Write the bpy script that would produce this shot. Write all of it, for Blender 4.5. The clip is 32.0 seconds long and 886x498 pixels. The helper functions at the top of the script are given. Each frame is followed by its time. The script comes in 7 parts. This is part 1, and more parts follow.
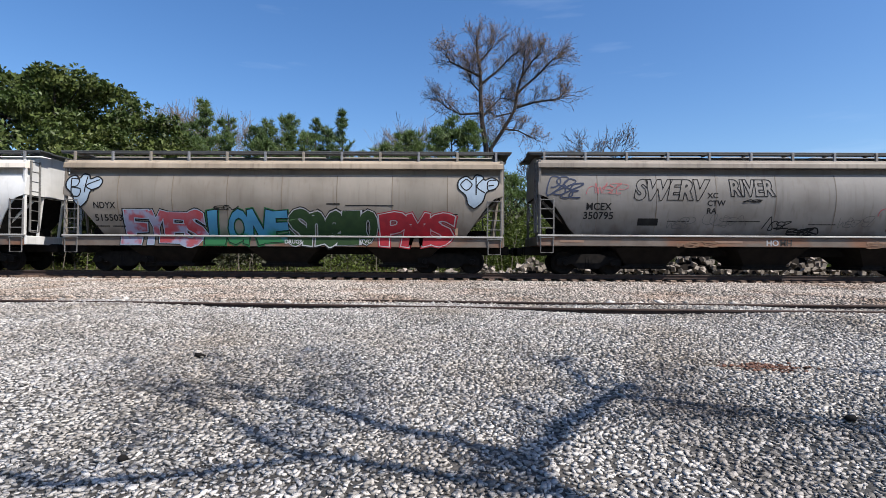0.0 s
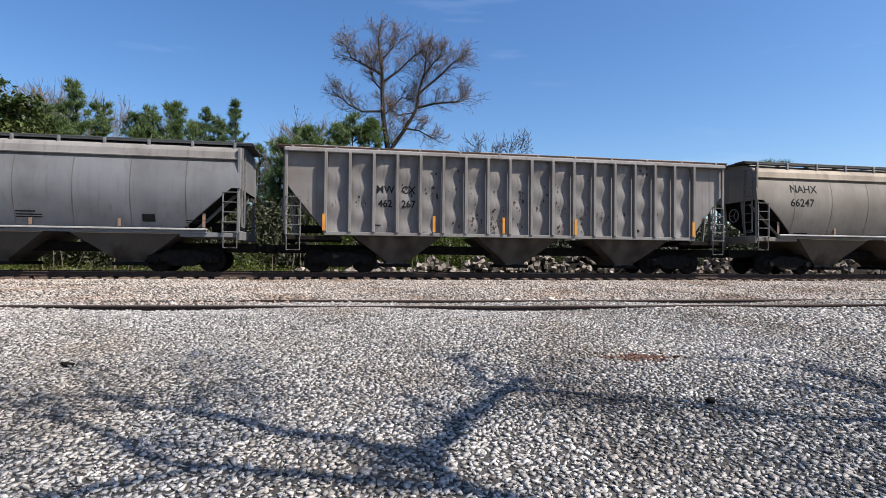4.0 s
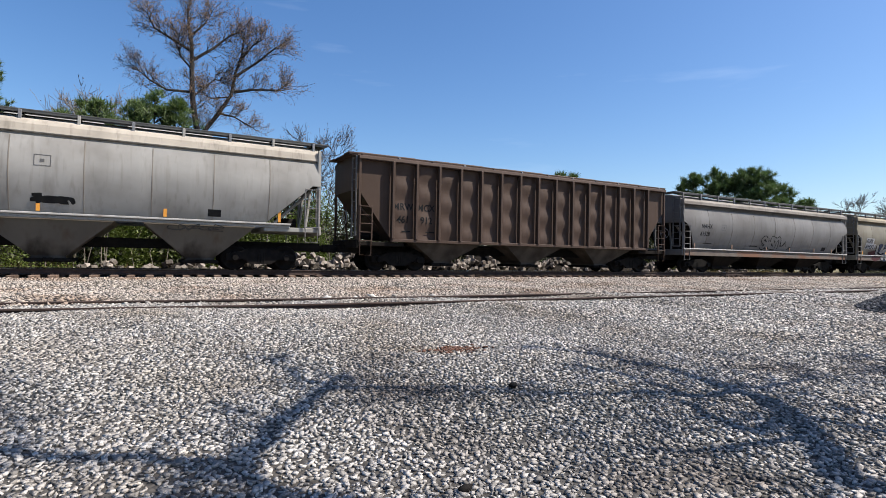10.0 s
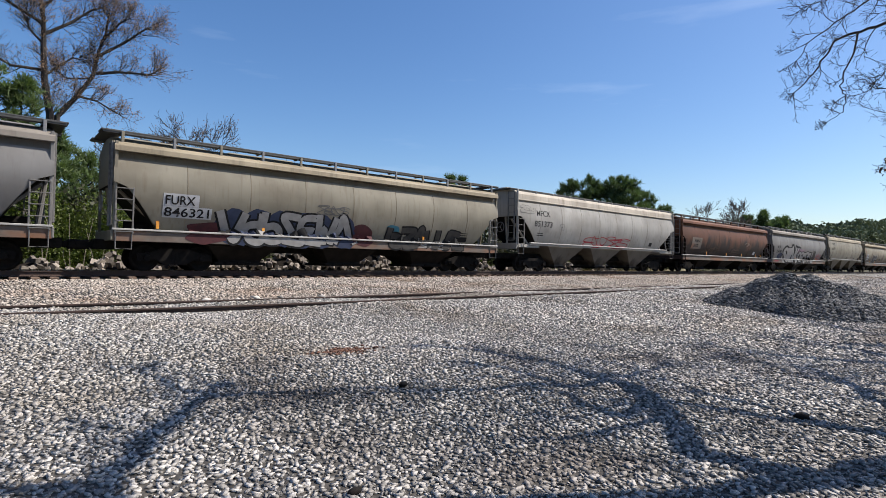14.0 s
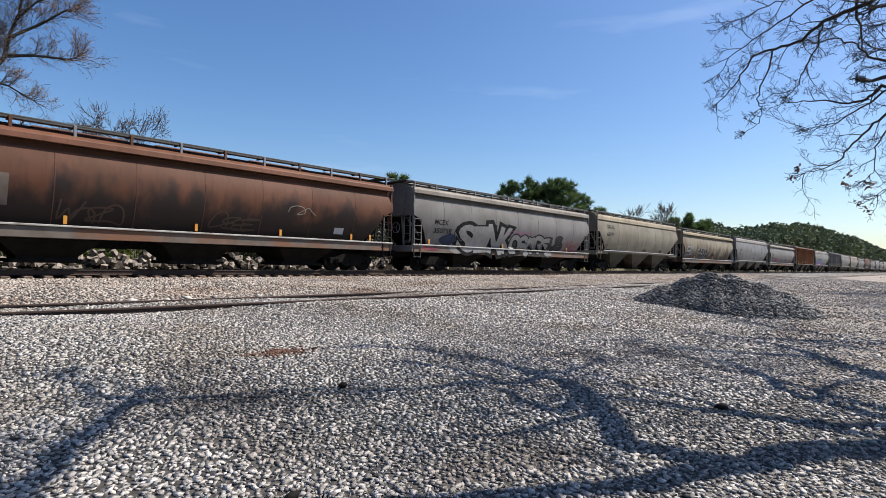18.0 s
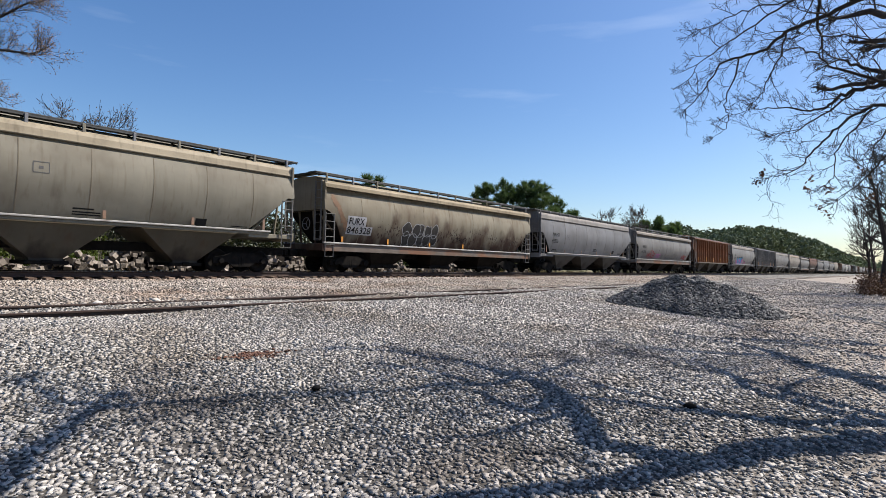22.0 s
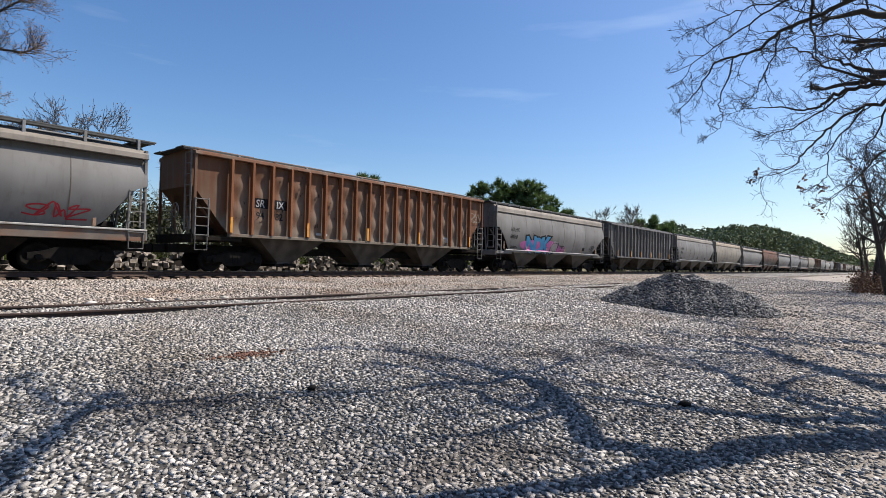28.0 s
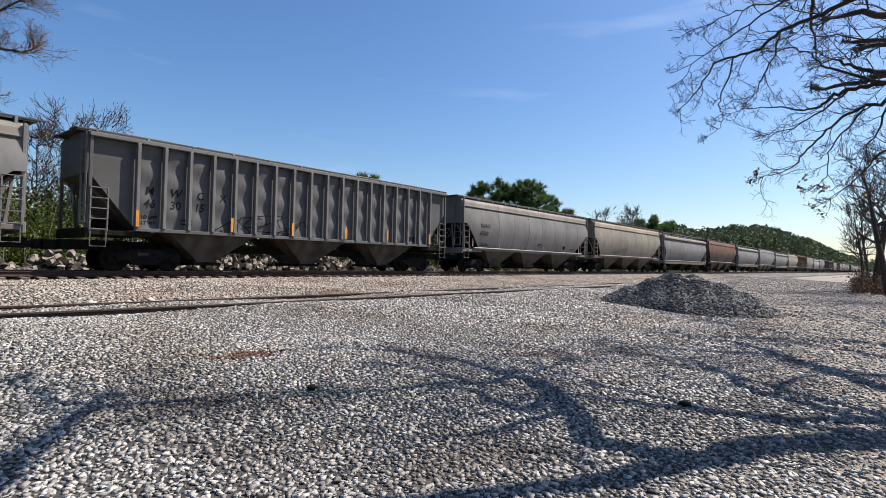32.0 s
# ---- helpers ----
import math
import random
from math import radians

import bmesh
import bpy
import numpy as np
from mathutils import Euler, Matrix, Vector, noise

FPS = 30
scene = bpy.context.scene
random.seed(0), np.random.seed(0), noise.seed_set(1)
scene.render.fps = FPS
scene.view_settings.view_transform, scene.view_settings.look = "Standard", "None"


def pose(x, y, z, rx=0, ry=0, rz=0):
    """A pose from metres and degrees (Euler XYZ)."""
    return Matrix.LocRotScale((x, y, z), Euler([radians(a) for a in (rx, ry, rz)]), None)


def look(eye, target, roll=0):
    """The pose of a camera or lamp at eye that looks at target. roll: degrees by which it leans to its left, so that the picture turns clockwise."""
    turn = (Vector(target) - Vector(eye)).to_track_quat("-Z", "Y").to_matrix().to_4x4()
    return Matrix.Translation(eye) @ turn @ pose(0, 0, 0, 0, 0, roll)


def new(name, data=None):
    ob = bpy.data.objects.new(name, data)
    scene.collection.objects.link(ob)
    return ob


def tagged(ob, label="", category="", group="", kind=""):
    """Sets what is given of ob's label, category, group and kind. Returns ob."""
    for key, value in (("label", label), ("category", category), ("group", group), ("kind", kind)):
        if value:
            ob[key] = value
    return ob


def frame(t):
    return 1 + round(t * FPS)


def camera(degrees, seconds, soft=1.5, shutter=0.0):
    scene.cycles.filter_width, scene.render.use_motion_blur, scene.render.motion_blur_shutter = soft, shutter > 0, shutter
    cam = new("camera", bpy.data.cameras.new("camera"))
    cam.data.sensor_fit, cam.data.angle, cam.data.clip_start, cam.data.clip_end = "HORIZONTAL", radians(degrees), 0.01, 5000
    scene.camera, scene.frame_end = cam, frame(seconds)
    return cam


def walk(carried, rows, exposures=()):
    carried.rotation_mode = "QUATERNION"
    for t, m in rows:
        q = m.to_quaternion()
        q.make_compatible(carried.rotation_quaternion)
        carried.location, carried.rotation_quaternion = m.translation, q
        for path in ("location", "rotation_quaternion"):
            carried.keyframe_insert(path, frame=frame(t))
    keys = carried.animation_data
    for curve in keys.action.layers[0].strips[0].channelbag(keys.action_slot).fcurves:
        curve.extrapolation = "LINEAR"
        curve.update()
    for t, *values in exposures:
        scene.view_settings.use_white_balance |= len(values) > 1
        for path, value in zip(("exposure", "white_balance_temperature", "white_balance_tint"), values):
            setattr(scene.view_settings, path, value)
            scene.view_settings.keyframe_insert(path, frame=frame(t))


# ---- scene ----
EYE = (0.0, 0.0, 1.55)
# seconds, yaw, pitch, roll of the panning camera
PATH = [
    (0, 0.87, 0.98, -0.38), (0.5, 0.66, 0.95, -0.31), (1, 0.64, 0.88, -0.30), (1.5, 0.49, 0.84, -0.29), (2, -0.49, 0.84, -0.25),
    (2.5, -3.19, 0.83, -0.30), (3, -5.34, 0.87, -0.43), (3.5, -7.98, 0.95, -0.40), (4, -9.77, 0.95, -0.54), (4.5, -11.09, 0.95, -0.67),
    (6.5, -17.67, 0.95, -0.84), (7, -19.14, 0.99, -0.89), (7.5, -20.43, 0.95, -0.94), (8, -21.78, 0.92, -1.02), (8.5, -23.39, 0.92, -1.07),
    (9, -25.16, 0.94, -1.02), (9.5, -26.96, 0.91, -1.07), (10, -28.74, 0.92, -1.11), (10.5, -30.25, 0.92, -1.13), (11, -31.24, 0.92, -1.22),
    (11.5, -32.40, 0.89, -1.27), (12, -33.61, 0.90, -1.28), (12.5, -35.03, 0.87, -1.26), (13, -36.59, 1.02, -1.26), (13.5, -38.58, 1.00, -1.26),
    (14, -40.43, 1.14, -1.14), (14.5, -42.00, 1.18, -1.15), (15, -43.17, 1.13, -1.19), (15.5, -43.95, 1.15, -1.25), (17.5, -46.08, 1.19, -1.26),
    (18, -46.70, 1.21, -1.35), (18.5, -47.42, 1.25, -1.44), (19, -48.05, 1.30, -1.43), (19.5, -48.66, 1.36, -1.50), (20, -49.23, 1.51, -1.44),
    (20.5, -49.30, 1.56, -1.53), (21, -49.35, 1.52, -1.57), (21.5, -49.40, 1.49, -1.48), (22, -49.41, 1.45, -1.42), (22.5, -49.45, 1.40, -1.37),
    (23, -49.45, 1.39, -1.35), (23.5, -49.45, 1.39, -1.36), (24, -49.49, 1.39, -1.36), (24.5, -49.52, 1.39, -1.36), (25, -49.59, 1.37, -1.37),
    (25.5, -49.62, 1.37, -1.36), (27.5, -49.87, 1.36, -1.35), (28, -49.89, 1.38, -1.32), (28.5, -49.89, 1.38, -1.32), (29, -49.89, 1.38, -1.32),
    (29.5, -49.89, 1.37, -1.32), (30, -49.89, 1.37, -1.32), (30.5, -49.89, 1.38, -1.32), (31, -49.89, 1.37, -1.32), (31.5, -49.89, 1.37, -1.32),
    (32, -49.89, 1.36, -1.35),
]
cam = camera(79.45, 32.0, soft=0.5)
walk(cam, [(t, pose(*EYE, 90 + p, r, y)) for t, y, p, r in PATH], [(0.0, 0.69, 6200, 10), (6.0, 0.73, 6380, 10), (10.0, 0.71, 6420, 10), (13.5, 0.60, 6450, 10), (18.0, 0.60, 6500, 10), (32.0, 0.64, 6530, 10)])

# ---- sky and sun ----
SUN_EL = radians(52)
SUN_DIR = Vector((0.84 * math.cos(SUN_EL), -0.543 * math.cos(SUN_EL), math.sin(SUN_EL)))
world = bpy.data.worlds.new("sky")
scene.world = world
world.use_nodes = True
wn, wl = world.node_tree.nodes, world.node_tree.links
sky = wn.new("ShaderNodeTexSky")
sky.sky_type, sky.sun_disc = "NISHITA", False
sky.sun_elevation, sky.sun_rotation = SUN_EL, math.atan2(0.84, -0.543)
sky.air_density, sky.dust_density, sky.ozone_density = 1.0, 1.0, 3.2
wisp = wn.new("ShaderNodeTexNoise")
wisp.inputs["Scale"].default_value, wisp.inputs["Detail"].default_value = 3.0, 6
wmap = wn.new("ShaderNodeMapping")
wmap.inputs["Scale"].default_value = (1.0, 1.0, 7.0)
wco = wn.new("ShaderNodeTexCoord")
wl.new(wco.outputs["Generated"], wmap.inputs["Vector"])
wl.new(wmap.outputs["Vector"], wisp.inputs["Vector"])
wr = wn.new("ShaderNodeMapRange")
for k, v in (("From Min", 0.63), ("From Max", 0.9), ("To Min", 0.0), ("To Max", 0.11)):
    wr.inputs[k].default_value = v
wl.new(wisp.outputs["Fac"], wr.inputs["Value"])
wmix = wn.new("ShaderNodeMix")
wmix.data_type = "RGBA"
wmix.inputs["B"].default_value = (11, 11.5, 12, 1)
wl.new(wr.outputs["Result"], wmix.inputs["Factor"])
deep = wn.new("ShaderNodeHueSaturation")
deep.inputs["Saturation"].default_value = 1.21
deep.inputs["Hue"].default_value = 0.504
wl.new(sky.outputs["Color"], deep.inputs["Color"])
wl.new(deep.outputs["Color"], wmix.inputs["A"])
bg = wn["Background"]
bg.inputs["Strength"].default_value = 0.1
wl.new(wmix.outputs["Result"], bg.inputs["Color"])
sun = new("sun", bpy.data.lights.new("sun", "SUN"))
sun.data.energy, sun.data.angle, sun.data.color = 5.2, radians(0.53), (1.0, 0.93, 0.84)
sun.matrix_world = look(SUN_DIR * 100, (0, 0, 0))

# ---- materials ----
def material(name, base, second=None, scale=4.0, rough=0.75, metal=0.0, bump=0.0, bump_scale=60.0, stretch=(1, 1, 1),
             island=0.0, obj=0.0, stain=None, stain_scale=1.0, stain_lo=0.52, stain_hi=0.7, stain_stretch=(1, 1, 1), detail=6.0, streak=None, spec=0.5, band=None):
    """A procedural surface: two-tone grain, optional stains with a shape of their own, relief, and a spread of tone from piece to piece."""
    m = bpy.data.materials.new(name)
    m.use_nodes = True
    n, l = m.node_tree.nodes, m.node_tree.links
    b = n["Principled BSDF"]
    b.inputs["Roughness"].default_value, b.inputs["Metallic"].default_value = rough, metal
    b.inputs["Specular IOR Level"].default_value = spec
    co = n.new("ShaderNodeTexCoord")

    def noise_at(sc, st, det=detail):
        mp = n.new("ShaderNodeMapping")
        mp.inputs["Scale"].default_value = st
        l.new(co.outputs["Object"], mp.inputs["Vector"])
        t = n.new("ShaderNodeTexNoise")
        t.inputs["Scale"].default_value, t.inputs["Detail"].default_value = sc, det
        l.new(mp.outputs["Vector"], t.inputs["Vector"])
        return t.outputs["Fac"]

    def ramp(fac, lo, hi, top=1.0):
        r = n.new("ShaderNodeMapRange")
        for k, v in (("From Min", lo), ("From Max", hi), ("To Min", 0.0), ("To Max", top)):
            r.inputs[k].default_value = v
        l.new(fac, r.inputs["Value"])
        return r.outputs["Result"]

    def mix(fac, a, c, blend="MIX"):
        x = n.new("ShaderNodeMix")
        x.data_type, x.blend_type = "RGBA", blend
        for k, v in (("Factor", fac), ("A", a), ("B", c)):
            if isinstance(v, (tuple, list)):
                x.inputs[k].default_value = (*v[:3], 1)
            elif isinstance(v, float):
                x.inputs[k].default_value = v
            else:
                l.new(v, x.inputs[k])
        return x.outputs["Result"]

    second = second or tuple(c * 0.75 for c in base)
    grain = noise_at(scale, stretch)
    col = mix(ramp(grain, 0.3, 0.7), base, second)
    if stain:
        col = mix(ramp(noise_at(stain_scale, stain_stretch), stain_lo, stain_hi, 0.85), col, stain)
    if streak:
        col = mix(ramp(noise_at(7.0, (1, 1, 0.05), 3.0), 0.54, 0.78, 0.45), col, streak)
        col = mix(ramp(noise_at(0.55, (1, 1, 1.6), 4.0), 0.42, 0.70, 0.4), col, tuple(0.8 * c for c in streak))
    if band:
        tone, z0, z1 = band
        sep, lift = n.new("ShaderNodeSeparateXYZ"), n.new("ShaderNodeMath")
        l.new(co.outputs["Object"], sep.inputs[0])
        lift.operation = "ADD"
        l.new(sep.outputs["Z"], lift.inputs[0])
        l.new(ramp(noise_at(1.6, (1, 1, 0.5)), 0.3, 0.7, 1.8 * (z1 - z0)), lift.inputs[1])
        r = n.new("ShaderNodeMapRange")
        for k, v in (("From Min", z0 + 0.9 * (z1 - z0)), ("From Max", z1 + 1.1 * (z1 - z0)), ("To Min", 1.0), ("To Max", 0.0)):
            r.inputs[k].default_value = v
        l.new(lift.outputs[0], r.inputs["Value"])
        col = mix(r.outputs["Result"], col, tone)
    for amount, node, out in ((island, "ShaderNodeNewGeometry", "Random Per Island"), (obj, "ShaderNodeObjectInfo", "Random")):
        if amount:
            g = n.new(node)
            hsv = n.new("ShaderNodeHueSaturation")
            r = n.new("ShaderNodeMapRange")
            r.inputs["To Min"].default_value, r.inputs["To Max"].default_value = 1 - amount, 1 + amount
            l.new(g.outputs[out], r.inputs["Value"])
            l.new(r.outputs["Result"], hsv.inputs["Value"])
            l.new(col, hsv.inputs["Color"])
            col = hsv.outputs["Color"]
    l.new(col, b.inputs["Base Color"])
    if bump:
        bp = n.new("ShaderNodeBump")
        bp.inputs["Strength"].default_value, bp.inputs["Distance"].default_value = bump, 0.02
        l.new(noise_at(bump_scale, (1, 1, 1), 3.0), bp.inputs["Height"])
        l.new(bp.outputs["Normal"], b.inputs["Normal"])
    return m


def leaf_material(name, base, second, rough=0.45, see=0.25, spec=0.35):
    """Foliage: tone varies leaf by leaf, some light passes through."""
    m = material(name, base, second, scale=0.7, rough=rough, island=0.45, spec=spec)
    n, l = m.node_tree.nodes, m.node_tree.links
    b = n["Principled BSDF"]
    tr = n.new("ShaderNodeBsdfTranslucent")
    tr.inputs["Color"].default_value = (base[0] * 1.3, base[1] * 1.3, base[2] * 0.8, 1)
    mx = n.new("ShaderNodeMixShader")
    mx.inputs["Fac"].default_value = see
    l.new(b.outputs[0], mx.inputs[1])
    l.new(tr.outputs[0], mx.inputs[2])
    l.new(mx.outputs[0], n["Material Output"].inputs["Surface"])
    return m


STREAK = (1.0, 1.0, 0.12)
SHADES = {}


def paint(name, base, dirt, rust=None, amount=0.6, rough=0.6, metal=0.0, band=None):
    SHADES[name] = (base, dirt)
    return material(name, base, tuple(0.8 * c for c in base), scale=1.3, spec=0.22, rough=rough, metal=metal, stretch=(1, 1, 0.35), stain=rust or dirt,
                    stain_scale=2.2, stain_lo=amount, stain_hi=amount + 0.22, stain_stretch=STREAK, obj=0.07, bump=0.12, bump_scale=3.0, band=band, streak=tuple(0.75 * c + 0.012 * w for c, w in zip(dirt, (2, 1, 0))))


MAT = {
    "grey": paint("weathered_grey_paint", (0.186, 0.18, 0.173), (0.095, 0.09, 0.086)),
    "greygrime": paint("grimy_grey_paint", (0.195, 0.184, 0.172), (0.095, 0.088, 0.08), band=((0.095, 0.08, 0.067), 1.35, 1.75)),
    "bluegrey": paint("blue_grey_paint", (0.18, 0.181, 0.186), (0.0966, 0.0949, 0.0949)),
    "darkgrey": paint("dark_grey_paint", (0.112, 0.11, 0.11), (0.055, 0.053, 0.052)),
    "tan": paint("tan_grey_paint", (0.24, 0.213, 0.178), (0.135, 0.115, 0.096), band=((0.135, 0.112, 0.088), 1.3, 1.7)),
    "cream": paint("cream_paint", (0.225, 0.206, 0.160), (0.105, 0.085, 0.063)),
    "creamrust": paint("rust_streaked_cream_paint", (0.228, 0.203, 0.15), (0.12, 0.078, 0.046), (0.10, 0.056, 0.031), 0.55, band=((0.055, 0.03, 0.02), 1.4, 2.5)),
    "white": paint("chalky_white_paint", (0.335, 0.322, 0.295), (0.17, 0.16, 0.145)),
    "freshwhite": paint("clean_white_paint", (0.62, 0.61, 0.585), (0.34, 0.33, 0.31)),
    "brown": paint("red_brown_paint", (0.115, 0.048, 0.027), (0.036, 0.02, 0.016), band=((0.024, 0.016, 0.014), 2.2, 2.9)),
    "darkbrown": paint("dark_brown_paint", (0.078, 0.05, 0.037), (0.04, 0.026, 0.021)),
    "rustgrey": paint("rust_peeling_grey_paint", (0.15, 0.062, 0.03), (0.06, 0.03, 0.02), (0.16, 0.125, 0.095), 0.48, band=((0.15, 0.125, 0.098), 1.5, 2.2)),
    "peeled": paint("peeled_light_grey_paint", (0.234, 0.22, 0.206), (0.0826, 0.0482, 0.0344), (0.086, 0.043, 0.0344), 0.62),
    "rustpost": paint("orange_rusted_post", (0.225, 0.085, 0.036), (0.11, 0.042, 0.02), (0.21, 0.15, 0.11), 0.62),
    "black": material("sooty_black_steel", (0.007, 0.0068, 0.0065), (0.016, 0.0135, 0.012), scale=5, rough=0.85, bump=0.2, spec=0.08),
    # underframe grime, deepened to near black to hold the shade below the cars
    "under": material("grimy_shade_dark_underframe", (0.011, 0.0095, 0.0085), (0.021, 0.017, 0.014), scale=3, rough=0.9, bump=0.2, spec=0.08),
    "bay": material("dust_and_shading_grey_hopper_paint", (0.103, 0.0877, 0.0731), (0.0602, 0.0516, 0.043), scale=2.0, rough=0.85, stain=(0.0387, 0.031, 0.0258), stain_scale=1.1, stain_lo=0.48, stain_hi=0.7, bump=0.2, spec=0.12),
    "steel": material("galvanised_steel", (0.224, 0.224, 0.232), (0.138, 0.138, 0.138), scale=8, rough=0.55, metal=0.3),
    "roofdark": material("dark_running_board_steel", (0.0731, 0.0731, 0.0688), (0.043, 0.043, 0.0413), scale=8, rough=0.6, metal=0.2),
    "ladder": material("pale_ladder_steel", (0.165, 0.158, 0.148), (0.085, 0.08, 0.075), scale=8, rough=0.6),
    "railside": material("rusty_rail_steel", (0.0301, 0.0181, 0.0138), (0.0516, 0.0292, 0.0215), scale=6, rough=0.85, bump=0.3),
    "railtop": material("polished_rail_head", (0.55, 0.54, 0.52), (0.4, 0.38, 0.36), scale=10, rough=0.25, metal=1.0),
    "tie": material("weathered_oak_tie", (0.172, 0.12, 0.0903), (0.086, 0.0585, 0.0447), scale=5, rough=0.9, stretch=(1, 0.2, 1), bump=0.5, obj=0.3, spec=0.12),
    "tieend": material("cut_tie_ends", (0.27, 0.24, 0.21), (0.125, 0.106, 0.09), scale=5, rough=0.9, obj=0.6, bump=0.4, spec=0.12),
    "ink": material("black_lettering_paint", (0.009, 0.009, 0.01), (0.018, 0.018, 0.018), rough=0.7, spec=0.1),
    "whiteink": material("white_spray_paint", (0.396, 0.396, 0.404), (0.31, 0.31, 0.318), rough=0.7, spec=0.15),
    "paleblue": material("pale_blue_spray_paint", (0.284, 0.344, 0.404), (0.232, 0.292, 0.361), rough=0.7, spec=0.15),
    "red": material("red_spray_paint", (0.31, 0.0258, 0.0344), (0.224, 0.0215, 0.0301), rough=0.7, spec=0.15),
    "pinkred": material("faded_red_spray_paint", (0.361, 0.0774, 0.0774), (0.258, 0.0602, 0.086), rough=0.7, spec=0.15),
    "blue": material("sky_blue_spray_paint", (0.0344, 0.172, 0.31), (0.0774, 0.241, 0.361), rough=0.7, spec=0.15),
    "navy": material("dark_blue_spray_paint", (0.032, 0.042, 0.075), (0.024, 0.03, 0.055), rough=0.7, spec=0.15),
    "green": material("green_spray_paint", (0.0189, 0.112, 0.0387), (0.0138, 0.0774, 0.0301), rough=0.7, spec=0.15),
    "olive": material("dark_green_spray_paint", (0.0215, 0.043, 0.0189), (0.0301, 0.0585, 0.0215), rough=0.7, spec=0.15),
    "pink": material("pink_spray_paint", (0.387, 0.129, 0.275), (0.31, 0.086, 0.241), rough=0.7, spec=0.15),
    "orange": material("orange_reflector_tape", (0.62, 0.27, 0.03), (0.5, 0.2, 0.03), rough=0.4),
    "oldorange": material("faded_orange_tape", (0.232, 0.138, 0.086), (0.189, 0.12, 0.086), rough=0.5),
    "sill": material("pale_sill_edge", (0.374, 0.36, 0.338), (0.274, 0.259, 0.238), scale=2.5, rough=0.5, stain=(0.144, 0.0936, 0.0648), stain_scale=1.2, stain_lo=0.6, stain_hi=0.75),
    "sillgrime": material("rust_stained_sill", (0.145, 0.118, 0.095), (0.09, 0.068, 0.054), scale=2.0, rough=0.75, stain=(0.165, 0.068, 0.03), stain_scale=1.1, stain_lo=0.46, stain_hi=0.62, stain_stretch=(0.5, 1, 1)),
    "bark": material("grey_brown_bark", (0.0361, 0.0301, 0.0258), (0.0206, 0.0172, 0.0155), scale=9, rough=0.95, stretch=(1, 1, 0.2), bump=0.6, bump_scale=30),
    "palebark": material("pale_grey_bark", (0.163, 0.142, 0.12), (0.0946, 0.0817, 0.0688), scale=9, rough=0.95, stretch=(1, 1, 0.2)),
    "magnolia": leaf_material("glossy_dark_green_leaf", (0.032, 0.056, 0.014), (0.085, 0.10, 0.026), rough=0.5, see=0.15, spec=0.2),
    "needle": leaf_material("pine_needles", (0.08, 0.125, 0.045), (0.13, 0.165, 0.062), rough=0.5, see=0.35),
    "needledark": leaf_material("dark_pine_needles", (0.066, 0.108, 0.043), (0.095, 0.135, 0.055), rough=0.5, see=0.3),
    "bud": leaf_material("brown_buds_and_old_leaves", (0.24, 0.155, 0.11), (0.16, 0.105, 0.078), rough=0.6, see=0.3),
    "deadleaf": leaf_material("dead_oak_leaves", (0.10, 0.055, 0.035), (0.07, 0.04, 0.03), rough=0.7, see=0.1),
    "brush": leaf_material("spring_green_brush", (0.085, 0.125, 0.026), (0.135, 0.165, 0.042), rough=0.5, see=0.4),
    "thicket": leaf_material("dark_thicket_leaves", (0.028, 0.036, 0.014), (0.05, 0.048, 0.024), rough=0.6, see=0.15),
    "drygrass": leaf_material("dry_tan_grass", (0.30, 0.22, 0.12), (0.22, 0.15, 0.08), rough=0.7, see=0.3),
    # far leaves, lightened so that the air's haze is in their colour
    "wood": leaf_material("hazed_far_slope_leaves", (0.082, 0.105, 0.07), (0.11, 0.13, 0.086), rough=0.9, see=0.1, spec=0.05),
    "stone": material("crushed_granite", (0.395, 0.371, 0.343), (0.31, 0.29, 0.267), scale=30, rough=0.85, island=0.55, bump=0.4, bump_scale=80, stain=(0.238, 0.203, 0.166), stain_scale=0.45, stain_lo=0.44, stain_hi=0.70, spec=0.12),
    "dirtystone": material("dust_and_shading_crushed_granite", (0.345, 0.323, 0.298), (0.25, 0.234, 0.218), scale=30, rough=0.9, island=0.55, bump=0.4, bump_scale=80, stain=(0.14, 0.117, 0.10), stain_scale=0.6, stain_lo=0.48, stain_hi=0.7, spec=0.12),
    "ballaststone": material("warm_grey_ballast", (0.369, 0.324, 0.279), (0.271, 0.234, 0.201), scale=30, rough=0.9, island=0.55, bump=0.4, bump_scale=80, stain=(0.213, 0.143, 0.0984), stain_scale=0.5, stain_lo=0.48, stain_hi=0.72, spec=0.12),
    "redblue": material("red_and_pale_blue_spray_paint", (0.30, 0.045, 0.05), (0.27, 0.09, 0.11), scale=2.0, rough=0.7, stain=(0.22, 0.26, 0.35), stain_scale=1.6, stain_lo=0.47, stain_hi=0.56, spec=0.15),
    "bluegreen": material("green_spray_paint_fading_to_blue", (0.0258, 0.146, 0.284), (0.0516, 0.215, 0.344), scale=2.0, rough=0.55, band=((0.0189, 0.12, 0.0387), 1.3, 1.6)),
    "rustwash": material("rust_orange_stain", (0.181, 0.107, 0.0602), (0.12, 0.0645, 0.0361), scale=6, rough=0.8, bump=0.2),
    "silver": material("silver_spray_paint", (0.258, 0.249, 0.241), (0.189, 0.181, 0.172), rough=0.6, spec=0.3),
    "teal": material("teal_spray_paint", (0.043, 0.146, 0.189), (0.0344, 0.103, 0.146), rough=0.7, spec=0.15),
    "bluesplit": material("blue_spray_paint_fading_to_pale", (0.043, 0.172, 0.344), (0.0602, 0.224, 0.361), rough=0.7, spec=0.15, band=((0.215, 0.31, 0.361), 1.35, 1.55)),
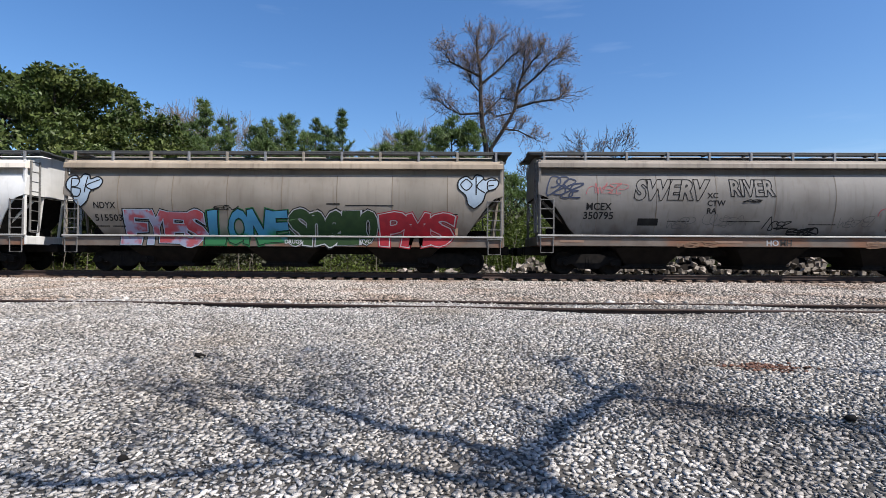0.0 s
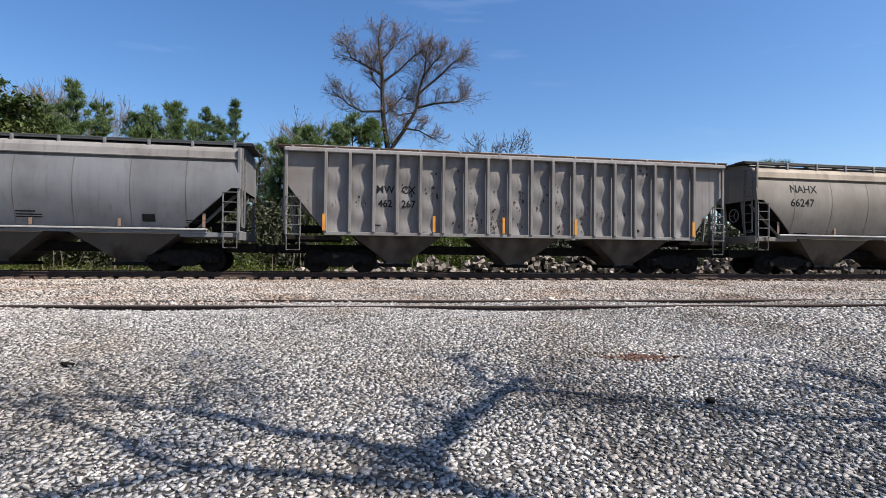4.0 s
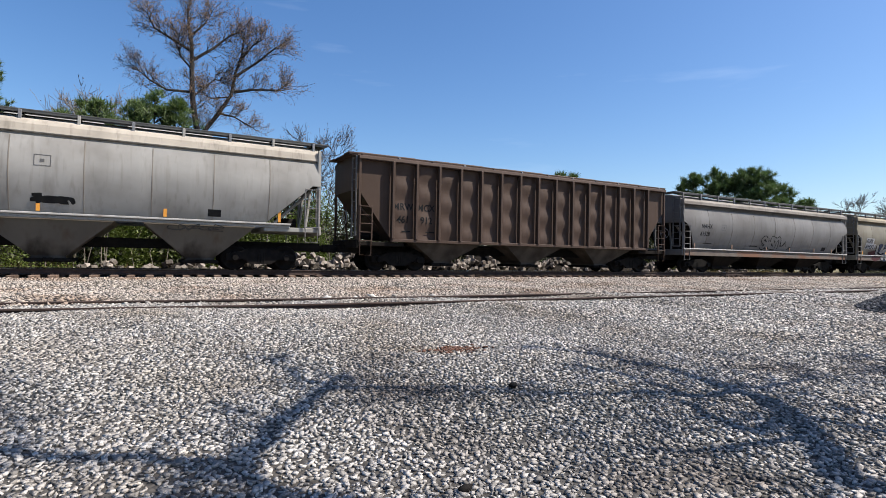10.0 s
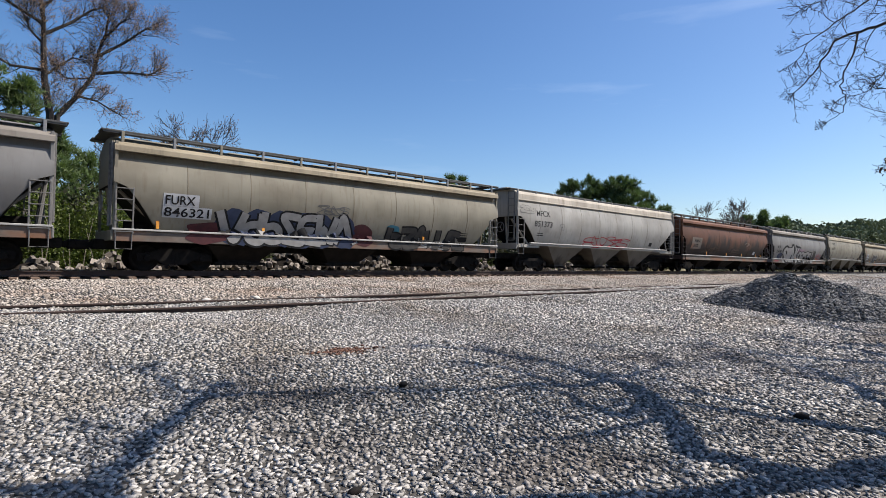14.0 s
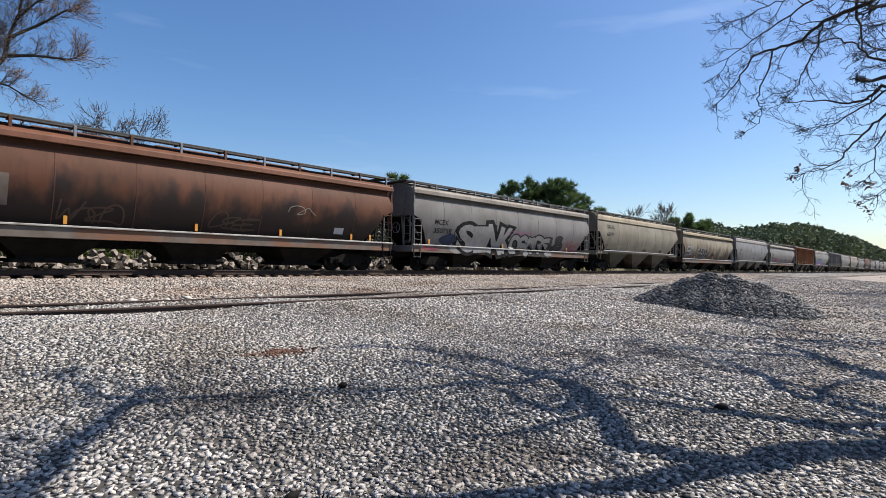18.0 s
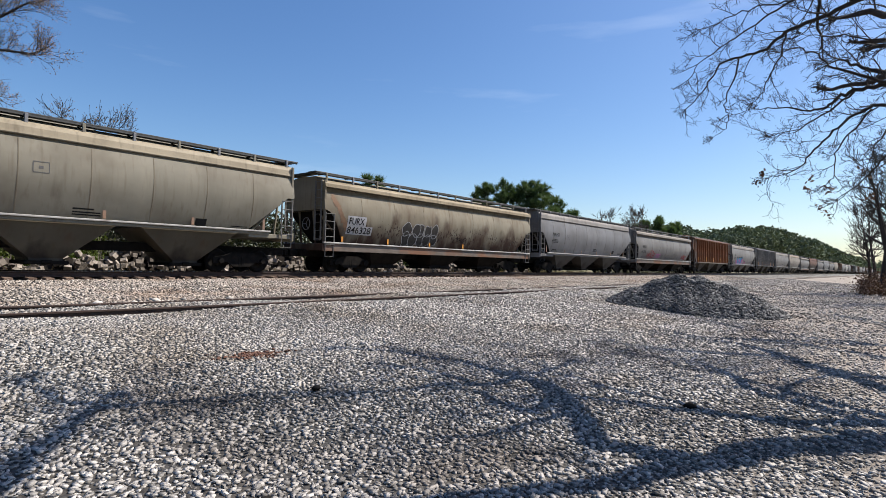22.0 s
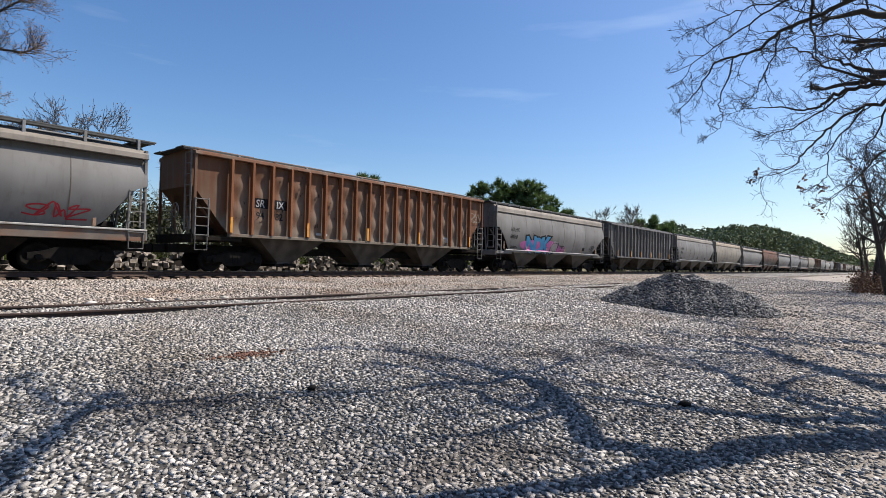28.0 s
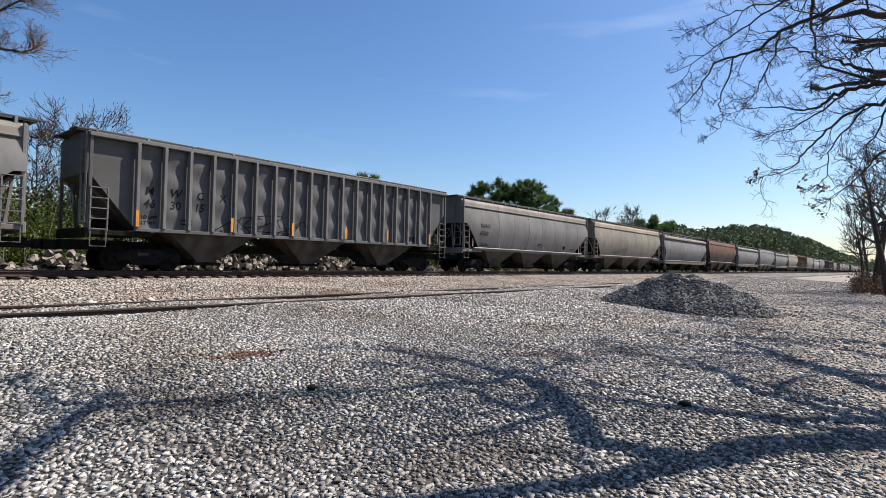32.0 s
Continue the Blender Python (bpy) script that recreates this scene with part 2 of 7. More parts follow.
    "maroon": material("maroon_spray_paint", (0.085, 0.028, 0.03), (0.05, 0.022, 0.024), rough=0.7, spec=0.15),
    "charcoal": material("charcoal_spray_paint", (0.0344, 0.0327, 0.031), (0.0559, 0.0516, 0.0473), rough=0.7, spec=0.15),
    "rustspot": material("flaking_rust", (0.0301, 0.0172, 0.0138), (0.0645, 0.0327, 0.0206), scale=12, rough=0.9, bump=0.3, bump_scale=40),
    "pilestone": material("dark_crushed_stone", (0.155, 0.153, 0.152), (0.085, 0.084, 0.084), scale=30, rough=0.85, island=0.6, bump=0.3, spec=0.12),
    "rust": material("rusty_iron_scrap", (0.129, 0.0559, 0.0301), (0.0774, 0.0361, 0.0241), scale=20, rough=0.9, island=0.4),
}


HUES = {key: SHADES[m.name] for key, m in MAT.items() if m.name in SHADES}


# ---- mesh helpers ----
class Shape:
    """Points and faces of one part."""

    def __init__(self):
        self.v, self.f = [], []

    def add(self, verts, faces):
        k = len(self.v)
        self.v += [tuple(p) for p in verts]
        self.f += [tuple(k + i for i in q) for q in faces]
        return self

    def box(self, x0, x1, y0, y1, z0, z1, bevel=0.0):
        b = min(bevel, abs(x1 - x0) / 2.1, abs(y1 - y0) / 2.1, abs(z1 - z0) / 2.1)
        if b <= 0:
            v = [(x, y, z) for z in (z0, z1) for y in (y0, y1) for x in (x0, x1)]
            return self.add(v, [(0, 2, 3, 1), (4, 5, 7, 6), (0, 1, 5, 4), (2, 6, 7, 3), (0, 4, 6, 2), (1, 3, 7, 5)])
        rings = []
        for z, o in ((z0, b), (z0 + b, 0), (z1 - b, 0), (z1, b)):
            xa, xb, ya, yb = x0 + o, x1 - o, y0 + o, y1 - o
            rings.append([(xa + b, ya, z), (xb - b, ya, z), (xb, ya + b, z), (xb, yb - b, z), (xb - b, yb, z), (xa + b, yb, z), (xa, yb - b, z), (xa, ya + b, z)])
        return self.loft(rings, True, True)

    def loft(self, rings, closed=True, caps=False):
        n, k = len(rings[0]), len(self.v)
        for r in rings:
            self.v += [tuple(p) for p in r]
        for i in range(len(rings) - 1):
            for j in range(n if closed else n - 1):
                a, b = k + i * n + j, k + i * n + (j + 1) % n
                self.f.append((a, b, b + n, a + n))
        if caps:
            self.f.append(tuple(k + j for j in reversed(range(n))))
            self.f.append(tuple(k + (len(rings) - 1) * n + j for j in range(n)))
        return self

    def tube(self, pts, radii, sides=6, cap=True):
        if not isinstance(radii, (list, tuple)):
            radii = [radii] * len(pts)
        P = [Vector(p) for p in pts]
        rings, ref = [], None
        for i, p in enumerate(P):
            d = (P[min(i + 1, len(P) - 1)] - P[max(i - 1, 0)])
            d = d.normalized() if d.length > 1e-9 else Vector((0, 0, 1))
            if ref is None:
                ref = Vector((1, 0, 0)) if abs(d.x) < 0.8 else Vector((0, 1, 0))
            u = (ref - d * ref.dot(d))
            u = u.normalized() if u.length > 1e-6 else d.orthogonal().normalized()
            ref, w = u, d.cross(u)
            rings.append([p + (u * math.cos(2 * math.pi * k / sides) + w * math.sin(2 * math.pi * k / sides)) * radii[i] for k in range(sides)])
        return self.loft(rings, True, cap)

    def prism(self, outline, y0, y1):
        """An outline in x and z, from y0 to y1."""
        return self.loft([[(x, y0, z) for x, z in outline], [(x, y1, z) for x, z in outline]], True, True)

    def mesh(self, name, smooth=False):
        me = bpy.data.meshes.new(name)
        me.from_pydata(self.v, [], self.f)
        if smooth:
            me.polygons.foreach_set("use_smooth", [True] * len(me.polygons))
        me.update()
        return me


def array_mesh(name, verts, faces, smooth=False):
    """A mesh from arrays: verts n x 3, faces m x k."""
    me = bpy.data.meshes.new(name)
    n, (m, k) = len(verts), faces.shape
    me.vertices.add(n)
    me.vertices.foreach_set("co", np.ascontiguousarray(verts, np.float32).ravel())
    me.loops.add(m * k)
    me.loops.foreach_set("vertex_index", np.ascontiguousarray(faces, np.int32).ravel())
    me.polygons.add(m)
    me.polygons.foreach_set("loop_start", np.arange(m, dtype=np.int32) * k)
    if smooth:
        me.polygons.foreach_set("use_smooth", np.ones(m, bool))
    me.update(calc_edges=True)
    me.validate()
    return me


def dress(ob, mat):
    """Gives an object its own material on a mesh that others may share."""
    if not ob.data.materials:
        ob.data.materials.append(mat)
    ob.material_slots[0].link = "OBJECT"
    ob.material_slots[0].material = mat
    return ob


def part(name, shape, mat, parent=None, label="", smooth=False):
    """Links a shape, or a mesh that is there already, as one object under a thing or part."""
    me = shape.mesh(name, smooth) if isinstance(shape, Shape) else shape
    ob = dress(new(name, me), MAT[mat] if isinstance(mat, str) else mat)
    if parent is not None:
        ob.parent = parent
    return tagged(ob, label) if label else ob


def thing(name, at, label, category, group="", kind=""):
    ob = new(name)
    ob.empty_display_size = 0.2
    ob.matrix_basis = at
    return tagged(ob, label, category, group, kind)

# ---- ground ----
RAIL_Z, TRACK_Y, SIDING_Y = 0.96, 21.3, 11.92
PROFILE_Y = [-400, -8, 3.5, 7.5, 10.6, 13.2, 15.5, 18.3, 19.6, 23.4, 25.0, 28.0, 60.0, 3000.0]
PROFILE_Z = [-0.3, -0.1, 0.0, 0.20, 0.435, 0.45, 0.53, 0.64, 0.685, 0.685, 0.30, 0.25, 0.5, 1.0]


def ground_z(x, y):
    """Height of the ground: level yard, rising to the siding and to the main line's ballast."""
    x, y = np.asarray(x, float), np.asarray(y, float)
    z = np.interp(y, PROFILE_Y, PROFILE_Z)
    near = np.exp(-((np.hypot(x, y) / 60) ** 2))
    return z + near * (0.025 * np.sin(x * 0.9 + 0.7 * y) + 0.02 * np.sin(1.7 * y - 0.6 * x + 1)) * np.where(y < 18, 1, 0.3)


def siding_bend(x):
    """How far the siding veers from its straight line."""
    return np.interp(x, [-400, -60, -11, -7, -4, 0, 3, 6], [14, 3.4, 1.08, 0.92, 0.68, 0.33, 0.1, 0])


def ground_material():
    m = bpy.data.materials.new("gravel_yard")
    m.use_nodes = True
    n, l = m.node_tree.nodes, m.node_tree.links
    b = n["Principled BSDF"]
    b.inputs["Roughness"].default_value = 0.9
    co = n.new("ShaderNodeTexCoord")
    sep = n.new("ShaderNodeSeparateXYZ")
    l.new(co.outputs["Object"], sep.inputs[0])

    def rng(src, a, c, lo=0.0, hi=1.0):
        r = n.new("ShaderNodeMapRange")
        for k, v in (("From Min", a), ("From Max", c), ("To Min", lo), ("To Max", hi)):
            r.inputs[k].default_value = v
        l.new(src, r.inputs["Value"])
        return r.outputs["Result"]

    def math_node(op, a, c):
        q = n.new("ShaderNodeMath")
        q.operation = op
        for i, v in enumerate((a, c)):
            if isinstance(v, float):
                q.inputs[i].default_value = v
            else:
                l.new(v, q.inputs[i])
        return q.outputs[0]

    def mix(fac, a, c):
        x = n.new("ShaderNodeMix")
        x.data_type = "RGBA"
        for k, v in (("Factor", fac), ("A", a), ("B", c)):
            if isinstance(v, tuple):
                x.inputs[k].default_value = (*v, 1)
            else:
                l.new(v, x.inputs[k])
        return x.outputs["Result"]

    def tex(kind, scale, **kw):
        t = n.new(kind)
        t.inputs["Scale"].default_value = scale
        for k, v in kw.items():
            t.inputs[k].default_value = v
        l.new(co.outputs["Object"], t.inputs["Vector"])
        return t

    cells = tex("ShaderNodeTexVoronoi", 21.0)
    grey = n.new("ShaderNodeSeparateColor")
    l.new(cells.outputs["Color"], grey.inputs[0])
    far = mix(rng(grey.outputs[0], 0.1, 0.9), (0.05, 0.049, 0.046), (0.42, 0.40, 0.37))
    # near-black tone that paints in the shade of chinks between stones
    chink_shade = mix(rng(grey.outputs[0], 0.1, 0.9), (0.012, 0.0115, 0.011), (0.05, 0.047, 0.043))
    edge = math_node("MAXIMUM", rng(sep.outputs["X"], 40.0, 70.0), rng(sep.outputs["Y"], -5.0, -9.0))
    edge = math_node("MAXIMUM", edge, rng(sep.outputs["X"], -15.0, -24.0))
    stone = mix(edge, chink_shade, far)
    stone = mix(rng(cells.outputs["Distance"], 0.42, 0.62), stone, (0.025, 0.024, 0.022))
    patch = tex("ShaderNodeTexNoise", 0.35, Detail=5.0).outputs["Fac"]
    fine = tex("ShaderNodeTexNoise", 3.0, Detail=8.0).outputs["Fac"]
    warm = mix(rng(patch, 0.40, 0.70, 0.0, 0.5), stone, (0.11, 0.088, 0.068))
    mid = tex("ShaderNodeTexNoise", 1.3, Detail=7.0).outputs["Fac"]
    warm = mix(rng(mid, 0.45, 0.75, 0.0, 0.5), warm, (0.06, 0.057, 0.054))
    dirt = mix(rng(fine, 0.3, 0.7), (0.285, 0.243, 0.203), (0.185, 0.157, 0.13))
    lim = math_node("ADD", rng(sep.outputs["X"], 0.0, 60.0, 0.2, 5.45), rng(sep.outputs["Y"], -10.0, 40.0, 3.5, -14.0))
    lim = math_node("ADD", lim, rng(patch, 0.3, 0.7, -0.35, 0.35))
    lim = math_node("ADD", lim, rng(fine, 0.3, 0.7, -0.25, 0.25))
    col = mix(rng(lim, 0.45, 0.75), warm, dirt)
    litter = mix(rng(fine, 0.35, 0.65), (0.10, 0.11, 0.04), (0.17, 0.12, 0.07))
    back = rng(sep.outputs["Y"], 24.6, 26.0)
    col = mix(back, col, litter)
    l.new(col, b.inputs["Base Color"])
    bp = n.new("ShaderNodeBump")
    bp.inputs["Strength"].default_value, bp.inputs["Distance"].default_value = 0.9, 0.03
    l.new(cells.outputs["Distance"], bp.inputs["Height"])
    bp.invert = True
    l.new(bp.outputs["Normal"], b.inputs["Normal"])
    return m


def build_ground():
    xs = np.unique(np.concatenate([np.linspace(-30, 60, 226), np.linspace(-200, 300, 101), np.array([-3000, -1500, -700, -400, 450, 700, 1200, 2000, 3500.0])]))
    ys = np.unique(np.concatenate([np.linspace(-6, 28, 137), np.linspace(-60, 120, 61), np.array([-1500, -700, -300, -150, 160, 250, 400, 800, 1600, 3000.0])]))
    X, Y = np.meshgrid(xs, ys)
    Z = ground_z(X, Y)
    nx, ny = len(xs), len(ys)
    i = (np.arange(ny - 1)[:, None] * nx + np.arange(nx - 1)).ravel()
    me = array_mesh("ground", np.stack([X, Y, Z], -1).reshape(-1, 3), np.stack([i, i + 1, i + 1 + nx, i + nx], 1), True)
    ob = new("ground", me)
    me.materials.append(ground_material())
    tagged(ob, "grey crushed-stone yard with patches of tan dirt", "ground", kind="structure")


ICO = 1.618
ICO_V = np.array([(-1, ICO, 0), (1, ICO, 0), (-1, -ICO, 0), (1, -ICO, 0), (0, -1, ICO), (0, 1, ICO), (0, -1, -ICO), (0, 1, -ICO), (ICO, 0, -1), (ICO, 0, 1), (-ICO, 0, -1), (-ICO, 0, 1)]) / 1.9
ICO_F = np.array([
    (0, 11, 5), (0, 5, 1), (0, 1, 7), (0, 7, 10), (0, 10, 11), (1, 5, 9), (5, 11, 4), (11, 10, 2), (10, 7, 6), (7, 1, 8),
    (3, 9, 4), (3, 4, 2), (3, 2, 6), (3, 6, 8), (3, 8, 9), (4, 9, 5), (2, 4, 11), (6, 2, 10), (8, 6, 7), (9, 8, 1)])
BOX_V = np.array([(x, y, z) for z in (-1, 1) for y in (-1, 1) for x in (-1, 1)], float) * 0.72
BOX_F = np.array([(0, 2, 3), (0, 3, 1), (4, 5, 7), (4, 7, 6), (0, 1, 5), (0, 5, 4), (2, 6, 7), (2, 7, 3), (0, 4, 6), (0, 6, 2), (1, 3, 7), (1, 7, 5)])
FIVE = [(math.cos(1.2566 * i), math.sin(1.2566 * i)) for i in range(5)]
SLAB_V = np.array([(0.72 * x, 0.72 * y, -0.9) for x, y in FIVE] + [(x, y, 0.45) for x, y in FIVE])
SLAB_F = np.array([(5, 6, 7), (5, 7, 8), (5, 8, 9)] + [q for i in range(5) for q in ((i, (i + 1) % 5, (i + 1) % 5 + 5), (i, (i + 1) % 5 + 5, i + 5))])
OCT_V = np.array([(1, 0, 0), (-1, 0, 0), (0, 1, 0), (0, -1, 0), (0, 0, 1), (0, 0, -1.0)])
OCT_F = np.array([(0, 2, 4), (2, 1, 4), (1, 3, 4), (3, 0, 4), (2, 0, 5), (1, 2, 5), (3, 1, 5), (0, 3, 5)])


def turns(rng, n):
    q = rng.normal(size=(n, 4))
    q /= np.linalg.norm(q, axis=1)[:, None]
    w, x, y, z = q.T
    return np.stack([1 - 2 * (y * y + z * z), 2 * (x * y - w * z), 2 * (x * z + w * y), 2 * (x * y + w * z), 1 - 2 * (x * x + z * z), 2 * (y * z - w * x),
                     2 * (x * z - w * y), 2 * (y * z + w * x), 1 - 2 * (x * x + y * y)], 1).reshape(n, 3, 3)


def stones(rng, at, size, base_v=ICO_V, base_f=ICO_F):
    """Crushed stones: flattened, broken-edged lumps at the places given."""
    n, k = len(at), len(base_v)
    s = size[:, None] * rng.uniform([0.85, 0.55, 0.34], [1.4, 1.0, 0.60], (n, 3))
    jag = rng.uniform(0.66, 1.22, (n, k, 3))
    if k == 10:
        # broken slabs: ragged outline, even top, undercut below
        jag[:, 5:, :2] = jag[:, :5, :2] * rng.uniform(0.9, 1.1, (n, 5, 2))
        jag[:, :, 2] = 1.0
        s[:, 2] *= 0.85
    v = base_v[None] * jag * s[:, None, :]
    yaw, tip = rng.uniform(0, 6.283, n), rng.normal(0, 0.22, (n, 2))
    R = turns(rng, n)
    flat = np.zeros((n, 3, 3))
    c, sn = np.cos(yaw), np.sin(yaw)
    flat[:, 0, 0], flat[:, 0, 1], flat[:, 1, 0], flat[:, 1, 1], flat[:, 2, 2] = c, -sn, sn, c, 1
    flat[:, 2, 0], flat[:, 2, 1] = tip[:, 0], tip[:, 1]
    loose = rng.random(n) < 0.05
    flat[loose] = R[loose]
    v = np.einsum("nij,nkj->nki", flat, v) + at[:, None, :]
    f = base_f[None] + (np.arange(n) * k)[:, None, None]
    return v.reshape(-1, 3), f.reshape(-1, 3)


def wedge(rng, n, r0, r1, a0=-46, a1=97):
    """Places over the yard between two distances from the standpoint."""
    r = np.sqrt(rng.uniform(r0 * r0, r1 * r1, n))
    a = np.radians(rng.uniform(a0, a1, n))
    return r * np.sin(a), r * np.cos(a)


def soiled(x, y):
    """Where fine grit and dirt have worked up between the stones."""
    wob = 0.5 * np.sin(1.3 * x + 0.6 * y) + 0.45 * np.sin(2.1 * y - 0.9 * x + 2) + 0.25 * np.sin(4.3 * x + 3.1 * y)
    return (x > 1.9 + 0.5 * wob) & (x < 9.5 + 1.5 * wob) & (y < 6.3 + 0.35 * x * 0.2 + 0.6 * wob)


def build_gravel():
    rng = np.random.default_rng(5)
    V, F, k = {0: [], 1: [], 2: []}, {0: [], 1: [], 2: []}, {0: 0, 1: 0, 2: 0}

    def put(x, y, size, bv, bf, sink=0.25):
        sort = np.where(y > 12.9, 2, np.where(soiled(x, y) | ((x - 5.0) * 0.25 - y + 0.4 > -1.2 + 0.6 * np.sin(1.9 * x + 2.3 * y)), 1, 0))
        for which in (0, 1, 2):
            q = sort == which
            if not q.any():
                continue
            at = np.stack([x[q], y[q], ground_z(x[q], y[q]) + size[q] * sink], 1)
            v, f = stones(rng, at, size[q], bv, bf)
            V[which].append(v), F[which].append(f + k[which])
            k[which] += len(v)

    # the dirt of the lane shows between fewer stones
    def bare(x, y):
        lim = (x - 5.0) * 0.25 - y + 0.4
        patchy = 0.5 * np.sin(0.9 * x + 1.3 * y) * np.sin(0.5 * x - 0.8 * y) + 0.3 * np.sin(2.3 * x - 1.7 * y)
        return np.clip(0.25 + (lim + patchy) / 2.2, 0, np.interp(x, [8, 14], [0.6, 0.78]))

    def bed(x0, x1, y0, y1, gap, keep):
        """Stones lying side by side, with dark chinks between them."""
        X, Y = np.meshgrid(np.arange(x0, x1, gap), np.arange(y0, y1, gap))
        X = X + (np.arange(X.shape[0]) % 2)[:, None] * gap / 2
        x, y = (q.ravel() + rng.uniform(-0.8, 0.8, q.size) * gap for q in (X, Y))
        ok = keep(x, y) & (rng.random(x.size) > bare(x, y))
        # the siding's rail heads stay clear
        ok &= np.abs(np.abs(y - SIDING_Y - siding_bend(x)) - 0.752) > 0.09
        return x[ok], y[ok]

    def view(r0, r1):
        def keep(x, y):
            r, a = np.hypot(x, y), np.degrees(np.arctan2(x, y))
            return (r >= r0) & (r < r1) & (a > -46) & (a < 97) & (y < 12.8)
        return keep
    for x0, x1, y0, y1, gap, keep, bv, bf, sink in (
            (-17, 19, -8, 12.8, 0.17, lambda x, y: ~view(2.2, 60)(x, y) | (y < -1.5) & (x < 9), OCT_V, OCT_F, 0.25), (-5, 7, -1.5, 7, 0.042, view(2.2, 6.5), SLAB_V, SLAB_F, 0.3), (-9, 12.5, -1.5, 12.8, 0.045, view(6.5, 12), SLAB_V, SLAB_F, 0.3),
            (-15, 20.5, -2.5, 12.8, 0.057, view(12, 20), SLAB_V, SLAB_F, 0.3), (-20, 46, -3, 12.8, 0.10, view(20, 46), OCT_V, OCT_F, 0.25), (40, 85, -3, 12.8, 0.15, view(46, 85), OCT_V, OCT_F, 0.25),
            (-22, 34, 12.8, 20.05, 0.078, lambda x, y: y > 0, OCT_V, OCT_F, 0.25), (34, 80, 8.5, 20.0, 0.125, lambda x, y: (y > 12.8) | (x > 45), OCT_V, OCT_F, 0.25),
            (-25, 60, 20.0, 20.62, 0.07, lambda x, y: y > 0, OCT_V, OCT_F, -0.3), (-25, 60, 22.3, 24.6, 0.13, lambda x, y: y > 0, OCT_V, OCT_F, 0.25)):
        x, y = bed(x0, x1, y0, y1, gap, keep)
        if gap < 0.043:
            n = 40000
            fx, fy = wedge(rng, n, 2.2, 14)
            ok = (fy < 12.8) & (fy > -1.5)
            put(fx[ok], fy[ok], rng.uniform(0.007, 0.017, n)[ok], OCT_V, OCT_F, 0.6)
        put(x, y, gap * (0.44 + 0.42 * rng.random(len(x)) ** 2.0), bv, bf, sink)
    # small stones trodden into the lane
    n = 36000
    x, y = rng.uniform(6.5, 42, n), rng.uniform(-3, 9, n)
    ok = (x - 5.0) * 0.25 - y + 0.4 > -0.3
    put(x[ok], y[ok], rng.uniform(0.010, 0.034, n)[ok], OCT_V, OCT_F, 0.2)
    for which, name, mat, label in ((0, "gravel", "stone", "loose pale grey crushed-stone gravel strewn over the yard"), (1, "soiled_gravel", "dirtystone", "dusty grey-brown gravel with dirt between its stones"),
                                   (2, "ballast", "ballaststone", "warm grey crushed-stone ballast sloping up to the main line")):
        ob = new(name, array_mesh(name, np.concatenate(V[which]), np.concatenate(F[which])))
        tagged(dress(ob, MAT[mat]), label, "gravel", kind="stuff")


def build_pile():
    rng = np.random.default_rng(8)
    c, rx, ry, h = (20.5, 5.7), 2.85, 3.0, 1.0
    n = 20000
    r, a = np.sqrt(rng.random(n)), rng.uniform(0, 6.283, n)
    x, y = c[0] + rx * r * np.cos(a), c[1] + ry * r * np.sin(a)
    def lift(x, y):
        q = np.hypot((x - c[0]) / rx, (y - c[1]) / ry)
        bumps = 0.08 * np.sin(2.3 * y + 0.3) + 0.08 * np.sin(3.7 * x + 1.9 * y) + 0.06 * np.sin(7.1 * y - 3 * x)
        return np.clip(1.5 - 1.5 * q, 0, 1) ** 0.9 * (h + bumps)
    heap = thing("gravel_pile", pose(0, 0, 0), "heap of dark grey crushed stone on the yard", "gravel pile")
    g = np.linspace(-1, 1, 41)
    X, Y = np.meshgrid(c[0] + rx * g, c[1] + ry * g)
    Z = ground_z(X, Y) - 0.04 + lift(X, Y)
    i = (np.arange(40)[:, None] * 41 + np.arange(40)).ravel()
    core = array_mesh("core", np.stack([X, Y, Z], -1).reshape(-1, 3), np.stack([i, i + 1, i + 42, i + 41], 1), True)
    part("core", core, "pilestone", heap)
    size = 0.024 + 0.055 * rng.random(n) ** 2
    v, f = stones(rng, np.stack([x, y, ground_z(x, y) + lift(x, y)], 1), size, BOX_V, BOX_F)
    tagged(part("loose_stone", array_mesh("loose_stone", v, f), "pilestone", heap), kind="stuff")


def rail_section(w_head=0.073, h=0.171, w_base=0.14):
    a, b, t = w_head / 2, w_base / 2, 0.010
    return [(-b, 0), (b, 0), (b, 0.014), (t, 0.032), (t, h - 0.042), (a, h - 0.032), (a, h - 0.006), (a - 0.008, h), (-a + 0.008, h), (-a, h - 0.006), (-a, h - 0.032), (-t, h - 0.042), (-t, 0.032), (-b, 0.014)]


